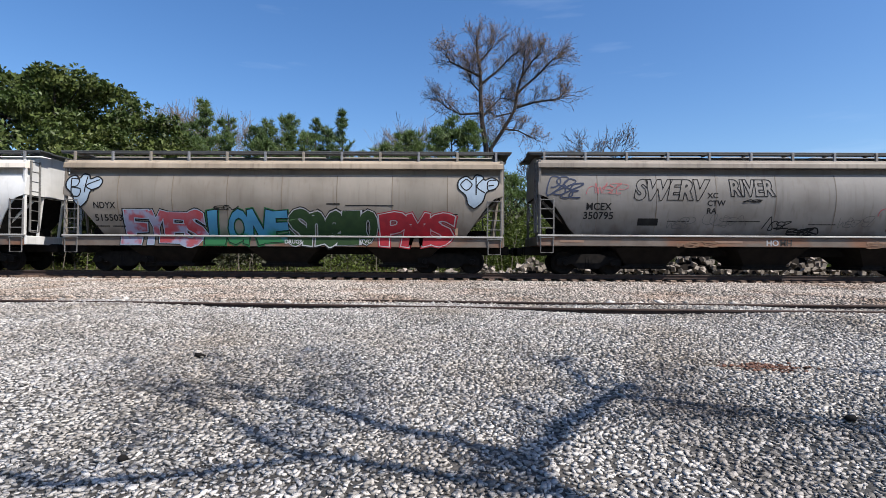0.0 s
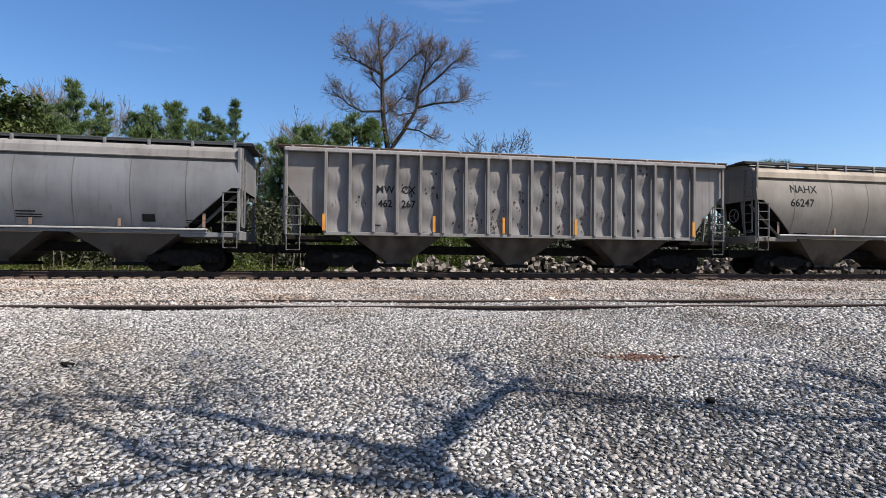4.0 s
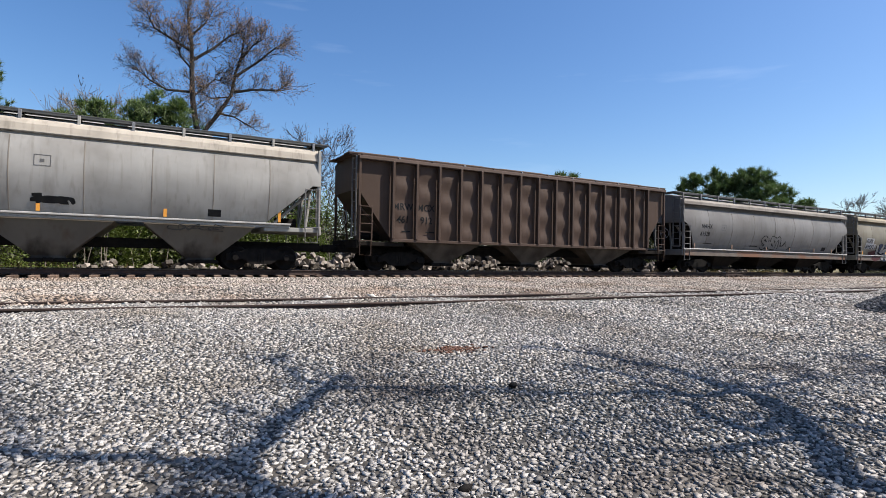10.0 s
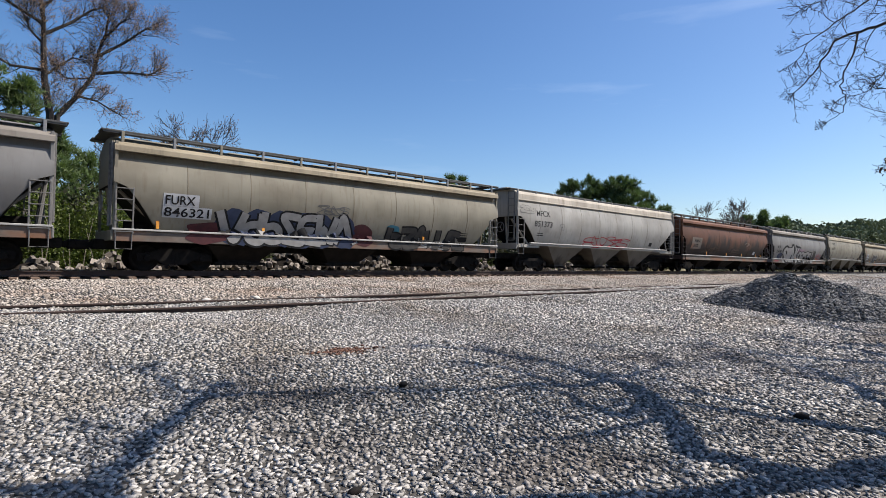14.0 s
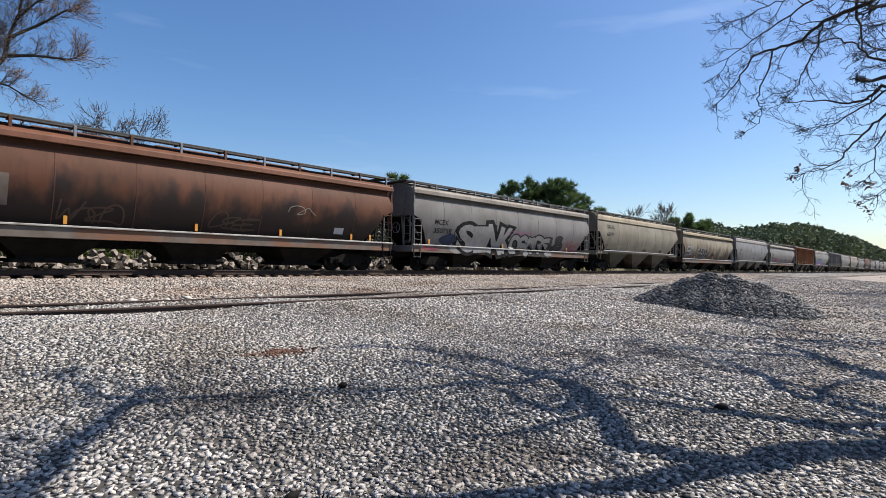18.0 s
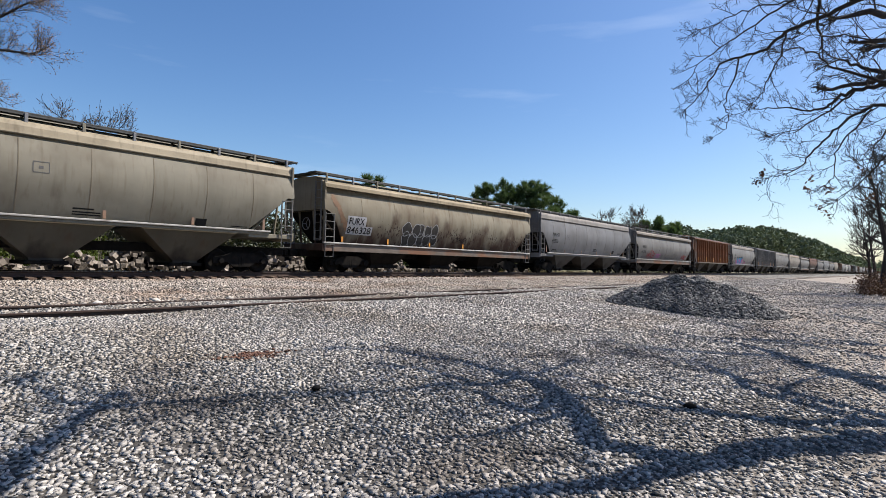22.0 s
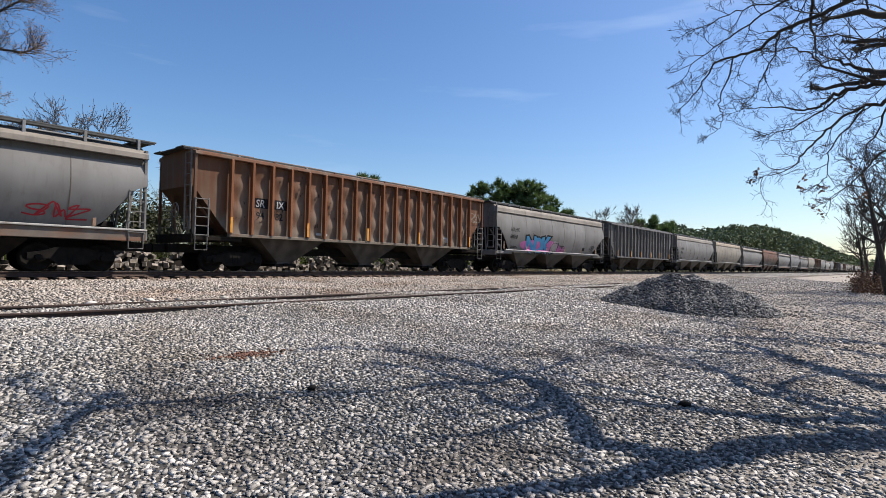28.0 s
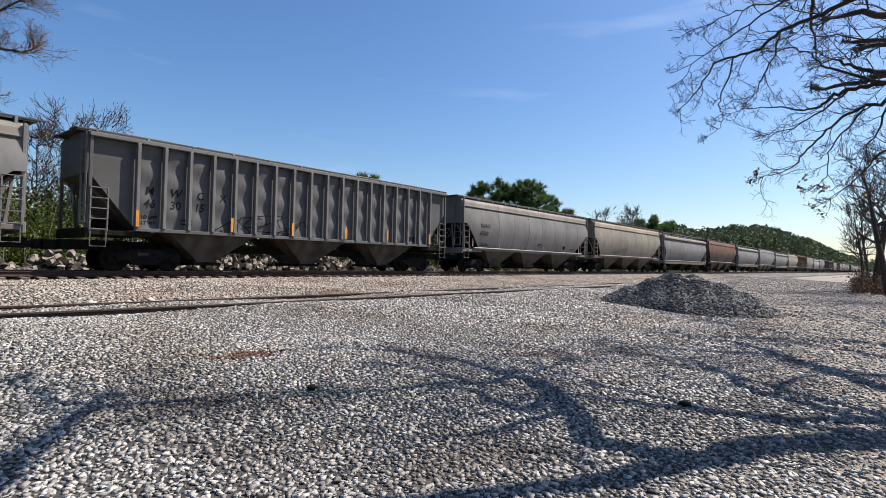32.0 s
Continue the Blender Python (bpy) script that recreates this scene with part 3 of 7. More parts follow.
def build_tracks():
    sec = rail_section()
    for name, yc, zt, label, shiny in (("main_track", TRACK_Y, RAIL_Z, "main line track with dark rusty rails on grey ballast", True),
                                ("siding_track", SIDING_Y, 0.516, "old siding track sunk in gravel, its rails rusty", False)):
        track = thing(name, pose(0, yc, 0), label, "track", kind="structure")
        for side in (-1, 1):
            xs = [-400, -60, -20, -11, -9, -7, -5.5, -4, -2, 0, 1.5, 3, 4.5, 6, 20, 60, 200, 1500]
            bend = (lambda x: 0.0) if shiny else (lambda x: float(siding_bend(x)))
            sink = lambda x: 0.07 * side * min(1, max(0, (-2 - x) / 3)) if not shiny and side > 0 else 0.0
            rings = [[(x, side * 0.752 + y + bend(x), zt - 0.171 + z - sink(x)) for y, z in sec] for x in xs]
            part("rail", Shape().loft(rings, True, True), "railside", track)
            if shiny:
                part("rail_head", Shape().loft([[(x, side * 0.752 - 0.026, zt + 0.002), (x, side * 0.752 + 0.026, zt + 0.002), (x, side * 0.752 + 0.026, zt - 0.004), (x, side * 0.752 - 0.026, zt - 0.004)] for x in xs], True, True), "railtop", track, "bright worn rail head")
        rng = random.Random(3)
        tie = Shape().box(-0.115, 0.115, -1.3, 1.3, -0.18, 0.0, 0.012).mesh("tie")
        plate = Shape().box(-0.09, 0.09, -0.17, 0.17, 0.0, 0.018, 0.004).box(-0.07, -0.04, -0.105, -0.075, 0.018, 0.05).box(0.04, 0.07, 0.075, 0.105, 0.018, 0.05).mesh("tie_plate")
        if shiny:
            for i in range(150):
                x = -26 + i * 0.52 + rng.uniform(-0.04, 0.04)
                t = part("tie", tie, "tie", track)
                t.location, t.rotation_euler = (x, rng.uniform(-0.04, 0.04), zt - 0.186 + rng.uniform(-0.008, 0.008)), (0, 0, rng.uniform(-0.02, 0.02))
                p = part("tie_plate", plate, "railside", track)
                p.location = (x, -0.752, zt - 0.186)
        else:
            for i in range(60):
                if rng.random() < 0.45:
                    continue
                t = part("tie", tie, "tie", track)
                t.location = (-14 + i * 0.56 + rng.uniform(-0.06, 0.06), rng.uniform(-0.06, 0.06), zt - 0.135 + rng.uniform(-0.02, 0.015))

# ---- trees ----
def branch(sh, rng, p, d, length, r, depth, spread=0.75, kids=4, shrink=0.62, up=0.12, wiggle=0.16, sides=6, tips=None, floor=0.006, r_end=0.35):
    """A limb with its boughs and twigs, added to one shape."""
    steps = 5 if depth > 1 else 4 if depth == 1 else 3
    pts, q, dd = [p.copy()], p.copy(), d.normalized()
    for i in range(steps):
        dd = (dd + Vector((rng.gauss(0, wiggle), rng.gauss(0, wiggle), rng.gauss(0, wiggle) + up / steps))).normalized()
        q = q + dd * (length / steps)
        pts.append(q.copy())
    radii = [max(floor, r * (1 - (1 - r_end) * i / steps)) for i in range(steps + 1)]
    sh.tube(pts, radii, max(3, sides), False)
    if depth <= 0:
        if tips is not None:
            tips += pts[1:]
        return
    for k in range(kids):
        f = rng.uniform(0.28, 1.0) * steps
        i = min(int(f), steps - 1)
        at = pts[i].lerp(pts[i + 1], f - i)
        base = (pts[i + 1] - pts[i]).normalized()
        side = base.orthogonal()
        side.rotate(Matrix.Rotation(rng.uniform(0, 6.283), 3, base))
        nd = (base * (1 - 0.45 * spread) + side.normalized() * spread + Vector((0, 0, up))).normalized()
        branch(sh, rng, at, nd, length * shrink * rng.uniform(0.75, 1.2), max(floor, radii[i] * rng.uniform(0.45, 0.62)), depth - 1, spread, kids, shrink, up, wiggle, max(3, sides - 1), tips, floor, r_end)
    if tips is not None:
        tips.append(pts[-1])


def leaves(rng, centres, spread, n, size, aspect=0.45, droop=0.0):
    """Small folded leaves round the given places."""
    c = np.asarray(centres, float)
    i = rng.integers(0, len(c), n)
    at = c[i] + rng.normal(0, 1, (n, 3)) * spread
    R = turns(rng, n)
    s = rng.uniform(0.6, 1.3, n) * size
    shape = np.array([(0, -0.5, 0), (0.5 * aspect, 0, 0.08), (0, 0.5, -0.05), (-0.5 * aspect, 0, 0.08)])
    v = np.einsum("nij,kj->nki", R, shape) * s[:, None, None] + at[:, None, :]
    f = np.array([(0, 1, 2, 3)])[None] + (np.arange(n) * 4)[:, None, None]
    return v.reshape(-1, 3), f.reshape(-1, 4)


def needles(rng, at, way, n, length, width):
    """Tufts of needles: thin blades that fan out round each shoot."""
    m = len(at)
    d = way[:, None, :] * 0.75 + rng.normal(0, 0.55, (m, n, 3))
    d /= np.linalg.norm(d, axis=2)[..., None]
    side = np.cross(d, rng.normal(size=(m, n, 3)))
    side /= np.linalg.norm(side, axis=2)[..., None] + 1e-9
    L = length * rng.uniform(0.6, 1.2, (m, n, 1))
    a = at[:, None, :] + rng.normal(0, 0.04, (m, n, 3))
    v = np.stack([a - side * width / 2, a + side * width / 2, a + d * L], 2)
    f = np.arange(m * n * 3).reshape(-1, 3)
    return v.reshape(-1, 3), f


def pine(name, x, y, h, rad, seed, mat="needle", base=0.08, blades=14, tuft=0.40, label="young green pine with drooping needled boughs behind the track", width=0.05, rag=0.0):
    rng, nr = random.Random(seed), np.random.default_rng(seed)
    tree = thing(name, pose(x, y, float(ground_z(x, y)) - 0.05), label, "tree", "pines behind the track")
    wood, at, way = Shape(), [], []
    lean = Vector((rng.gauss(0, 0.02), rng.gauss(0, 0.02), 1))
    trunk = [Vector((lean.x * h * t + 0.08 * math.sin(5 * t + seed), lean.y * h * t, h * t)) for t in (0, 0.2, 0.4, 0.6, 0.8, 0.95, 1.0)]
    wood.tube(trunk, [h * 0.014 * (1.05 - t) + 0.012 for t in (0, 0.2, 0.4, 0.6, 0.8, 0.95, 1.0)], 7)
    level = h * base
    while level < h * 0.985:
        t = level / h
        reach = rad * (1 - t) ** 0.62 * (0.6 + 0.4 * min(1, t / 0.25)) * rng.uniform(0.75 - 0.5 * rag, 1.12 + 0.35 * rag) + 0.2
        for k in range(rng.randint(5, 7)):
            a, L = rng.uniform(0, 6.283), reach * rng.uniform(0.55 - 0.35 * rag, 1.15 + 0.2 * rag)
            rise = rng.uniform(0.05, 0.4) + 0.6 * t
            p0 = Vector((lean.x * level, lean.y * level, level))
            d = Vector((math.cos(a), math.sin(a), rise)).normalized()
            mid, end = p0 + d * L * 0.55, p0 + d * L + Vector((0, 0, 0.15 * L))
            wood.tube([p0, mid, end], [0.022 + 0.006 * L, 0.015, 0.008], 3, False)
            m = max(3, int(L / 0.14))
            for j in range(m):
                f = rng.uniform(0.3, 1.0) ** 0.7
                q = p0.lerp(end, f) + Vector((rng.gauss(0, 0.17), rng.gauss(0, 0.17), rng.gauss(0.05, 0.13))) * (0.4 + L * 0.32)
                at.append(q), way.append((d.x * 0.4 + rng.gauss(0, 0.3), d.y * 0.4 + rng.gauss(0, 0.3), 0.9))
            at.append(end), way.append((d.x * 0.3, d.y * 0.3, 1))
        level += rng.uniform(0.28, 0.46) * (0.6 + h / 25) * (1 + 1.3 * rag)
    at.append(trunk[-1]), way.append((0, 0, 1))
    part("trunk", wood, "bark", tree)
    v, f = needles(nr, np.array(at), np.array(way), blades, tuft, width)
    tagged(part("crown", array_mesh("crown", v, f), mat, tree), kind="stuff")
    return tree


def bare_tree(name, x, y, h, seed, label, mat="bark", r=None, trunks=1, kids=5, depth=4, bud=0, clear=0.35, spread=0.7, shrink=0.6, floor=0.008, leans=None, group="", bud_size=0.09):
    rng, nr = random.Random(seed), np.random.default_rng(seed)
    tree = thing(name, pose(x, y, float(ground_z(x, y)) - 0.05), label, "tree", group)
    sh, tips = Shape(), []
    r = r or h * 0.014
    for t in range(trunks):
        lean = Vector(leans[t]) if leans else Vector((rng.gauss(0, 0.12), rng.gauss(0, 0.1), 1))
        n = 7
        pts = [Vector((0, 0, 0))]
        for i in range(n):
            lean = lean + Vector((rng.gauss(0, 0.05), rng.gauss(0, 0.05), 0))
            pts.append(pts[-1] + lean.normalized() * h * 0.82 / n)
        rr = [r * (1 - 0.8 * i / n) * (1 if t == 0 else 0.7) for i in range(n + 1)]
        sh.tube(pts, rr, 8)
        for i in range(1, n + 1):
            if i / n < clear:
                continue
            for k in range(kids - 2 if i < n else kids):
                a = rng.uniform(0, 6.283)
                d = Vector((math.cos(a), math.sin(a), rng.uniform(0.3, 1.1))).normalized()
                branch(sh, rng, pts[i].copy(), d, h * 0.24 * (1.25 - 0.6 * i / n) * rng.uniform(0.7, 1.2), rr[i] * 0.55 + 0.01, depth - 2, spread, kids, shrink, 0.3, 0.17, 5, tips, floor)
    part("trunk", sh, mat, tree)
    if bud:
        v, f = leaves(nr, tips, 0.12, bud, bud_size, 0.7)
        tagged(part("bud_haze", array_mesh("bud_haze", v, f), "bud", tree, "small brown buds and old leaves"), kind="stuff")
    return tree


def build_magnolia():
    rng, nr = random.Random(4), np.random.default_rng(4)
    x0, y0 = -25.2, 33.0
    tree = thing("magnolia", pose(x0, y0, float(ground_z(x0, y0)) - 0.05), "broad dark green glossy-leaved magnolia behind the track", "tree")
    sh, tips = Shape(), []
    sh.tube([(0, 0, 0), (0.1, 0, 3), (0, 0.2, 7), (0.2, 0, 12.2)], [0.4, 0.3, 0.2, 0.05], 9)
    for i in range(520):
        z, a = rng.uniform(0.6, 12.0), rng.uniform(0, 6.283)
        reach = 8.5 * math.sqrt(max(0.03, 1 - ((z - 3.0) / 9.3) ** 2)) * (1 + 0.17 * math.sin(4 * a + 0.9 * z) + 0.12 * math.sin(2.3 * z + 7 * a)) * (1 + 0.5 * noise.noise(Vector((1.6 * math.cos(a), 1.6 * math.sin(a), 0.38 * z)))) * rng.choice((0.55, 0.8, 0.92, 1.0, 1.04)) * rng.uniform(0.93, 1.05)
        end = Vector((reach * math.cos(a), reach * math.sin(a), z))
        if i % 3 == 0:
            sh.tube([(0, 0, z * 0.8), end * 0.5 + Vector((0, 0, z * 0.42)), end], [0.09, 0.05, 0.015], 4, False)
        tips.append((*end, rng.uniform(0.55, 1.15)))
    part("trunk", sh, "bark", tree)
    # rosettes of leaves in lumps, open between them
    T = np.array(tips)
    m = 230
    out = nr.normal(size=(len(T), m, 3))
    out[..., 2] = np.abs(out[..., 2]) * 1.1 - 0.35
    out /= np.linalg.norm(out, axis=2)[..., None]
    shell = T[:, None, :3] + out * (T[:, None, 3:] * nr.uniform(0.6, 1.05, (len(T), m, 1))) * np.array((1.15, 1.15, 0.8))
    v, f = leaves(nr, shell.reshape(-1, 3), 0.03, 120000, 0.30, 0.45)
    tagged(part("crown", array_mesh("crown", v, f), "magnolia", tree), kind="stuff")


def build_hardwood():
    """The tall twin-stemmed tree over the cars, its limbs in x and height."""
    rng, nr = random.Random(91), np.random.default_rng(91)
    y0 = 36.0
    tree = thing("hardwood", pose(0, y0, 0), "tall bare twin-stemmed hardwood with small brown buds", "tree")
    limbs = [
        (0.20, [(2.6, 0.3), (2.4, 5.0), (2.23, 9.0), (2.03, 10.8), (1.91, 12.6), (1.94, 14.1), (1.82, 15.5), (1.62, 16.7)]),
        (0.15, [(2.7, 0.3), (2.55, 5.0), (2.62, 9.0), (3.45, 10.3), (4.21, 11.6), (4.47, 13.0), (4.77, 14.3), (4.88, 15.6)]),
        (0.08, [(1.9, 13.3), (3.05, 14.3), (4.0, 15.3), (4.5, 15.7)]), (0.08, [(1.9, 13.9), (0.83, 14.3), (-0.21, 14.7), (-0.6, 15.3)]),
        (0.07, [(2.0, 11.4), (0.58, 11.3), (-0.39, 11.8), (-0.96, 12.3)]), (0.06, [(1.9, 14.9), (2.6, 15.8), (3.0, 16.6)]),
        (0.06, [(1.9, 12.8), (1.3, 13.5), (1.1, 14.5)]), (0.05, [(2.1, 11.2), (3.2, 12.5), (4.0, 12.6)]),
        (0.08, [(4.28, 11.8), (5.54, 12.1), (7.07, 12.35), (7.64, 12.8)]), (0.07, [(4.5, 12.8), (5.7, 13.9), (6.7, 14.8), (7.2, 14.9)]),
        (0.06, [(4.6, 13.7), (5.5, 14.9), (6.1, 15.4)]), (0.06, [(3.45, 10.3), (4.4, 10.1), (5.5, 9.5)]), (0.05, [(4.0, 11.4), (3.1, 11.2), (2.6, 11.6)]),
    ]
    sh, tips = Shape(), []
    for k, (r, xz) in enumerate(limbs):
        dy = 0.0 if k < 2 else rng.uniform(-1.2, 1.2)
        pts = [Vector((x + rng.gauss(0, 0.05), dy * i / len(xz) + rng.gauss(0, 0.08), z)) for i, (x, z) in enumerate(xz)]
        fine = [a.lerp(b, t / 3) for a, b in zip(pts, pts[1:]) for t in range(3)] + [pts[-1]]
        sh.tube(fine, [max(0.022, 1.25 * r * (1 - 0.8 * i / len(fine))) for i in range(len(fine))], 7)
        for i in range(2, len(fine)):
            if fine[i].z < 9.0:
                continue
            for m in range(5):
                base = (fine[i] - fine[i - 1]).normalized()
                side = base.orthogonal()
                side.rotate(Matrix.Rotation(rng.uniform(0, 6.283), 3, base))
                branch(sh, rng, fine[i].copy(), (base * 0.6 + side.normalized() * 0.7 + Vector((0, 0, 0.25))).normalized(), rng.uniform(0.7, 1.35), 0.02, 1, 0.75, 5, 0.6, 0.25, 0.2, 3, tips, 0.008)
    part("trunk", sh, "bark", tree)
    v, f = leaves(nr, tips, 0.09, 30000, 0.065, 0.7)
    tagged(part("bud_haze", array_mesh("bud_haze", v, f), "bud", tree, "small brown buds and old leaves"), kind="stuff")


def build_brush():
    """Low growth behind the line: grass, vines and scrub."""
    nr = np.random.default_rng(12)
    n = 2600
    x, y = nr.uniform(-34, 40, n), nr.uniform(25.8, 30, n)
    y = np.where(x > -2.5, y + 2.2, y)
    h = nr.uniform(0.1, 1.3, n) * (0.4 + 0.6 * (np.sin(x * 0.7) + np.sin(x * 0.23 + 1) > -0.2))
    v, f = leaves(nr, np.stack([x, y, ground_z(x, y) + h], 1), 0.22, 52000, 0.11, 0.5)
    tagged(dress(new("undergrowth", array_mesh("undergrowth", v, f)), MAT["brush"]), "bright green spring undergrowth along the far side of the track", "undergrowth", kind="stuff")
    # tall leafy shrubs behind the block heaps
    n = 700
    x, y = nr.uniform(-2.0, 8.5, n), nr.uniform(28.2, 29.6, n)
    h = nr.uniform(0.2, 1.0, n) * (3.6 + 0.8 * np.sin(x * 1.7) + 0.4 * np.sin(x * 4.1))
    v, f = leaves(nr, np.stack([x, y, ground_z(x, y) + h], 1), 0.3, 34000, 0.12, 0.5)
    tagged(dress(new("leafy_shrubs", array_mesh("leafy_shrubs", v, f)), MAT["brush"]), "tall shrubs in bright spring leaf behind the track", "shrubs", kind="stuff")
    n = 16000
    x, y = nr.uniform(-36, 60, n), nr.uniform(25.0, 31, n)
    z = ground_z(x, y)
    way = np.tile((0.0, 0.0, 1.6), (n, 1))
    v, f = needles(nr, np.stack([x, y, z], 1), way, 3, 0.7, 0.018)
    tagged(dress(new("dry_grass", array_mesh("dry_grass", v, f)), MAT["drygrass"]), "tall dry tan grass behind the track", "grass", kind="stuff")
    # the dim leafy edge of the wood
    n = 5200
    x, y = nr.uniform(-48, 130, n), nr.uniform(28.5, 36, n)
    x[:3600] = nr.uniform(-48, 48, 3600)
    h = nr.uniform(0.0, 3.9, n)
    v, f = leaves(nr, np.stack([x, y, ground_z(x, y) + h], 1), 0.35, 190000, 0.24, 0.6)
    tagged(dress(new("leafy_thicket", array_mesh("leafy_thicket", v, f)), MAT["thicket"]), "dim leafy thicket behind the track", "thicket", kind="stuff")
    # thicket of thin bare stems
    rng = random.Random(2)
    sh = Shape()
    for i in range(300):
        x, y = rng.uniform(-34, 14), rng.uniform(26.5, 34)
        z = float(ground_z(x, y))
        hh = rng.uniform(1.5, 4.5)
        sh.tube([(x, y, z), (x + rng.gauss(0, 0.15), y, z + hh * 0.5), (x + rng.gauss(0, 0.4), y + rng.gauss(0, 0.2), z + hh)], [0.022, 0.015, 0.006], 3, False)
    tagged(dress(new("sapling_thicket", sh.mesh("sapling_thicket")), MAT["palebark"]), "thicket of thin bare grey saplings", "thicket", kind="stuff")


def block_heap(x, y, n, seed, tall=1.55):
    """A heap of short sawn tie blocks, tipped out beyond the line."""
    rng = random.Random(seed)
    z0 = float(ground_z(x, y))
    heap = thing("block_heap", pose(x, y, z0), "tumbled heap of short sawn railway-tie blocks beyond the track", "block heap", "heaps of tie blocks")
    me = TIE_BLOCK.get("m") or TIE_BLOCK.setdefault("m", Shape().box(-0.10, 0.10, -0.13, 0.13, -0.085, 0.085, 0.008).mesh("tie_block"))
    # added mound: carries the blocks, its near-black colour stands for shade in their gaps
    rings = [[(2.0 * r * math.cos(a) + rng.gauss(0, 0.05), 1.1 * r * math.sin(a), 0.8 * tall * (1 - r) ** 0.7 - 0.06) for a in [0.5236 * i for i in range(12)]] for r in (1.0, 0.75, 0.5, 0.25, 0.02)]
    part("core", Shape().loft(rings, True, True), "under", heap, "added dark mound that stands for shade between the blocks")
    for i in range(int(0.6 * n)):
        r, a = math.sqrt(rng.random()), rng.uniform(0, 6.283)
        t = part("tie_block", me, "tieend", heap)
        t.location = (2.0 * r * math.cos(a), 1.1 * r * math.sin(a), 0.05 + rng.uniform(0.78, 1.0) * tall * (1 - r) ** 0.7)
        t.rotation_euler = [rng.uniform(-1.6, 1.6) for k in range(3)]


TIE_BLOCK = {}
SHADE = (0.84 / math.tan(SUN_EL), -0.543 / math.tan(SUN_EL))


def spray(sh, rng, p, d, length, r, depth, tips):
    """A curving twig with side shoots that bend up towards the light."""
    steps = 6 if depth else 4
    bend = Vector((rng.gauss(0, 0.11), rng.gauss(0, 0.11), rng.gauss(0.03, 0.10)))
    pts, dd = [p.copy()], d.normalized()
    for i in range(steps):
        dd = (dd + bend + Vector((rng.gauss(0, 0.10), rng.gauss(0, 0.10), rng.gauss(0, 0.10)))).normalized()
        pts.append(pts[-1] + dd * (length / steps))
    sh.tube(pts, [max(0.0024, r * (1 - 0.75 * i / steps)) for i in range(steps + 1)], 4 if depth > 1 else 3, False)
    tips.append(pts[-1])
    if depth <= 0:
        return
    n = rng.randint(4, 6)
    for k in range(n):
        f = (0.18 + 0.8 * (k + rng.random()) / n) * steps
        i = min(int(f), steps - 1)
        base = (pts[i + 1] - pts[i]).normalized()
        side = base.orthogonal()
        side.rotate(Matrix.Rotation(rng.uniform(0, 6.283), 3, base))
        spray(sh, rng, pts[i].lerp(pts[i + 1], f - i), base * 0.75 + side.normalized() * rng.uniform(0.5, 0.95), length * rng.uniform(0.38, 0.62) * (1.15 - 0.4 * f / steps), r * 0.55, depth - 1, tips)


def limb(wood, twigs, rng, rows, tips, every=2, reach=(0.6, 1.2), thick=0.14):
    """A bough through rows of x, y, z and radius, with sprays of twigs along its thinner stretches."""
    pts, rad = [], []
    for a, b in zip(rows, rows[1:]):
        for q in range(4):
            t = q / 4
            j = 0.10 * min(a[3], 0.25) + 0.012 if pts else 0
            pts.append(Vector([a[i] + (b[i] - a[i]) * t + rng.gauss(0, j) for i in range(3)]))
            rad.append(a[3] + (b[3] - a[3]) * t)
    pts.append(Vector(rows[-1][:3])), rad.append(rows[-1][3])
    wood.tube(pts, rad, 9)
    for i in range(2, len(pts)):
        if rad[i] > thick or pts[i].z < 3.0 or i % every:
            continue
        base = (pts[i] - pts[i - 1]).normalized()
        side = base.orthogonal()
        side.rotate(Matrix.Rotation(rng.uniform(0, 6.283), 3, base))
        spray(twigs, rng, pts[i].copy(), base * 0.7 + side.normalized() * 0.8, rng.uniform(*reach), max(0.008, min(0.02, rad[i] * 0.4)), 2, tips)
    end = pts[-1] - pts[-2]
    for k in range(3):
        spray(twigs, rng, pts[-1].copy(), end.normalized() + Vector((rng.gauss(0, 0.3), rng.gauss(0, 0.3), rng.gauss(0, 0.3))), 0.45 * rng.uniform(*reach), max(0.007, rad[-1] * 0.8), 2, tips)


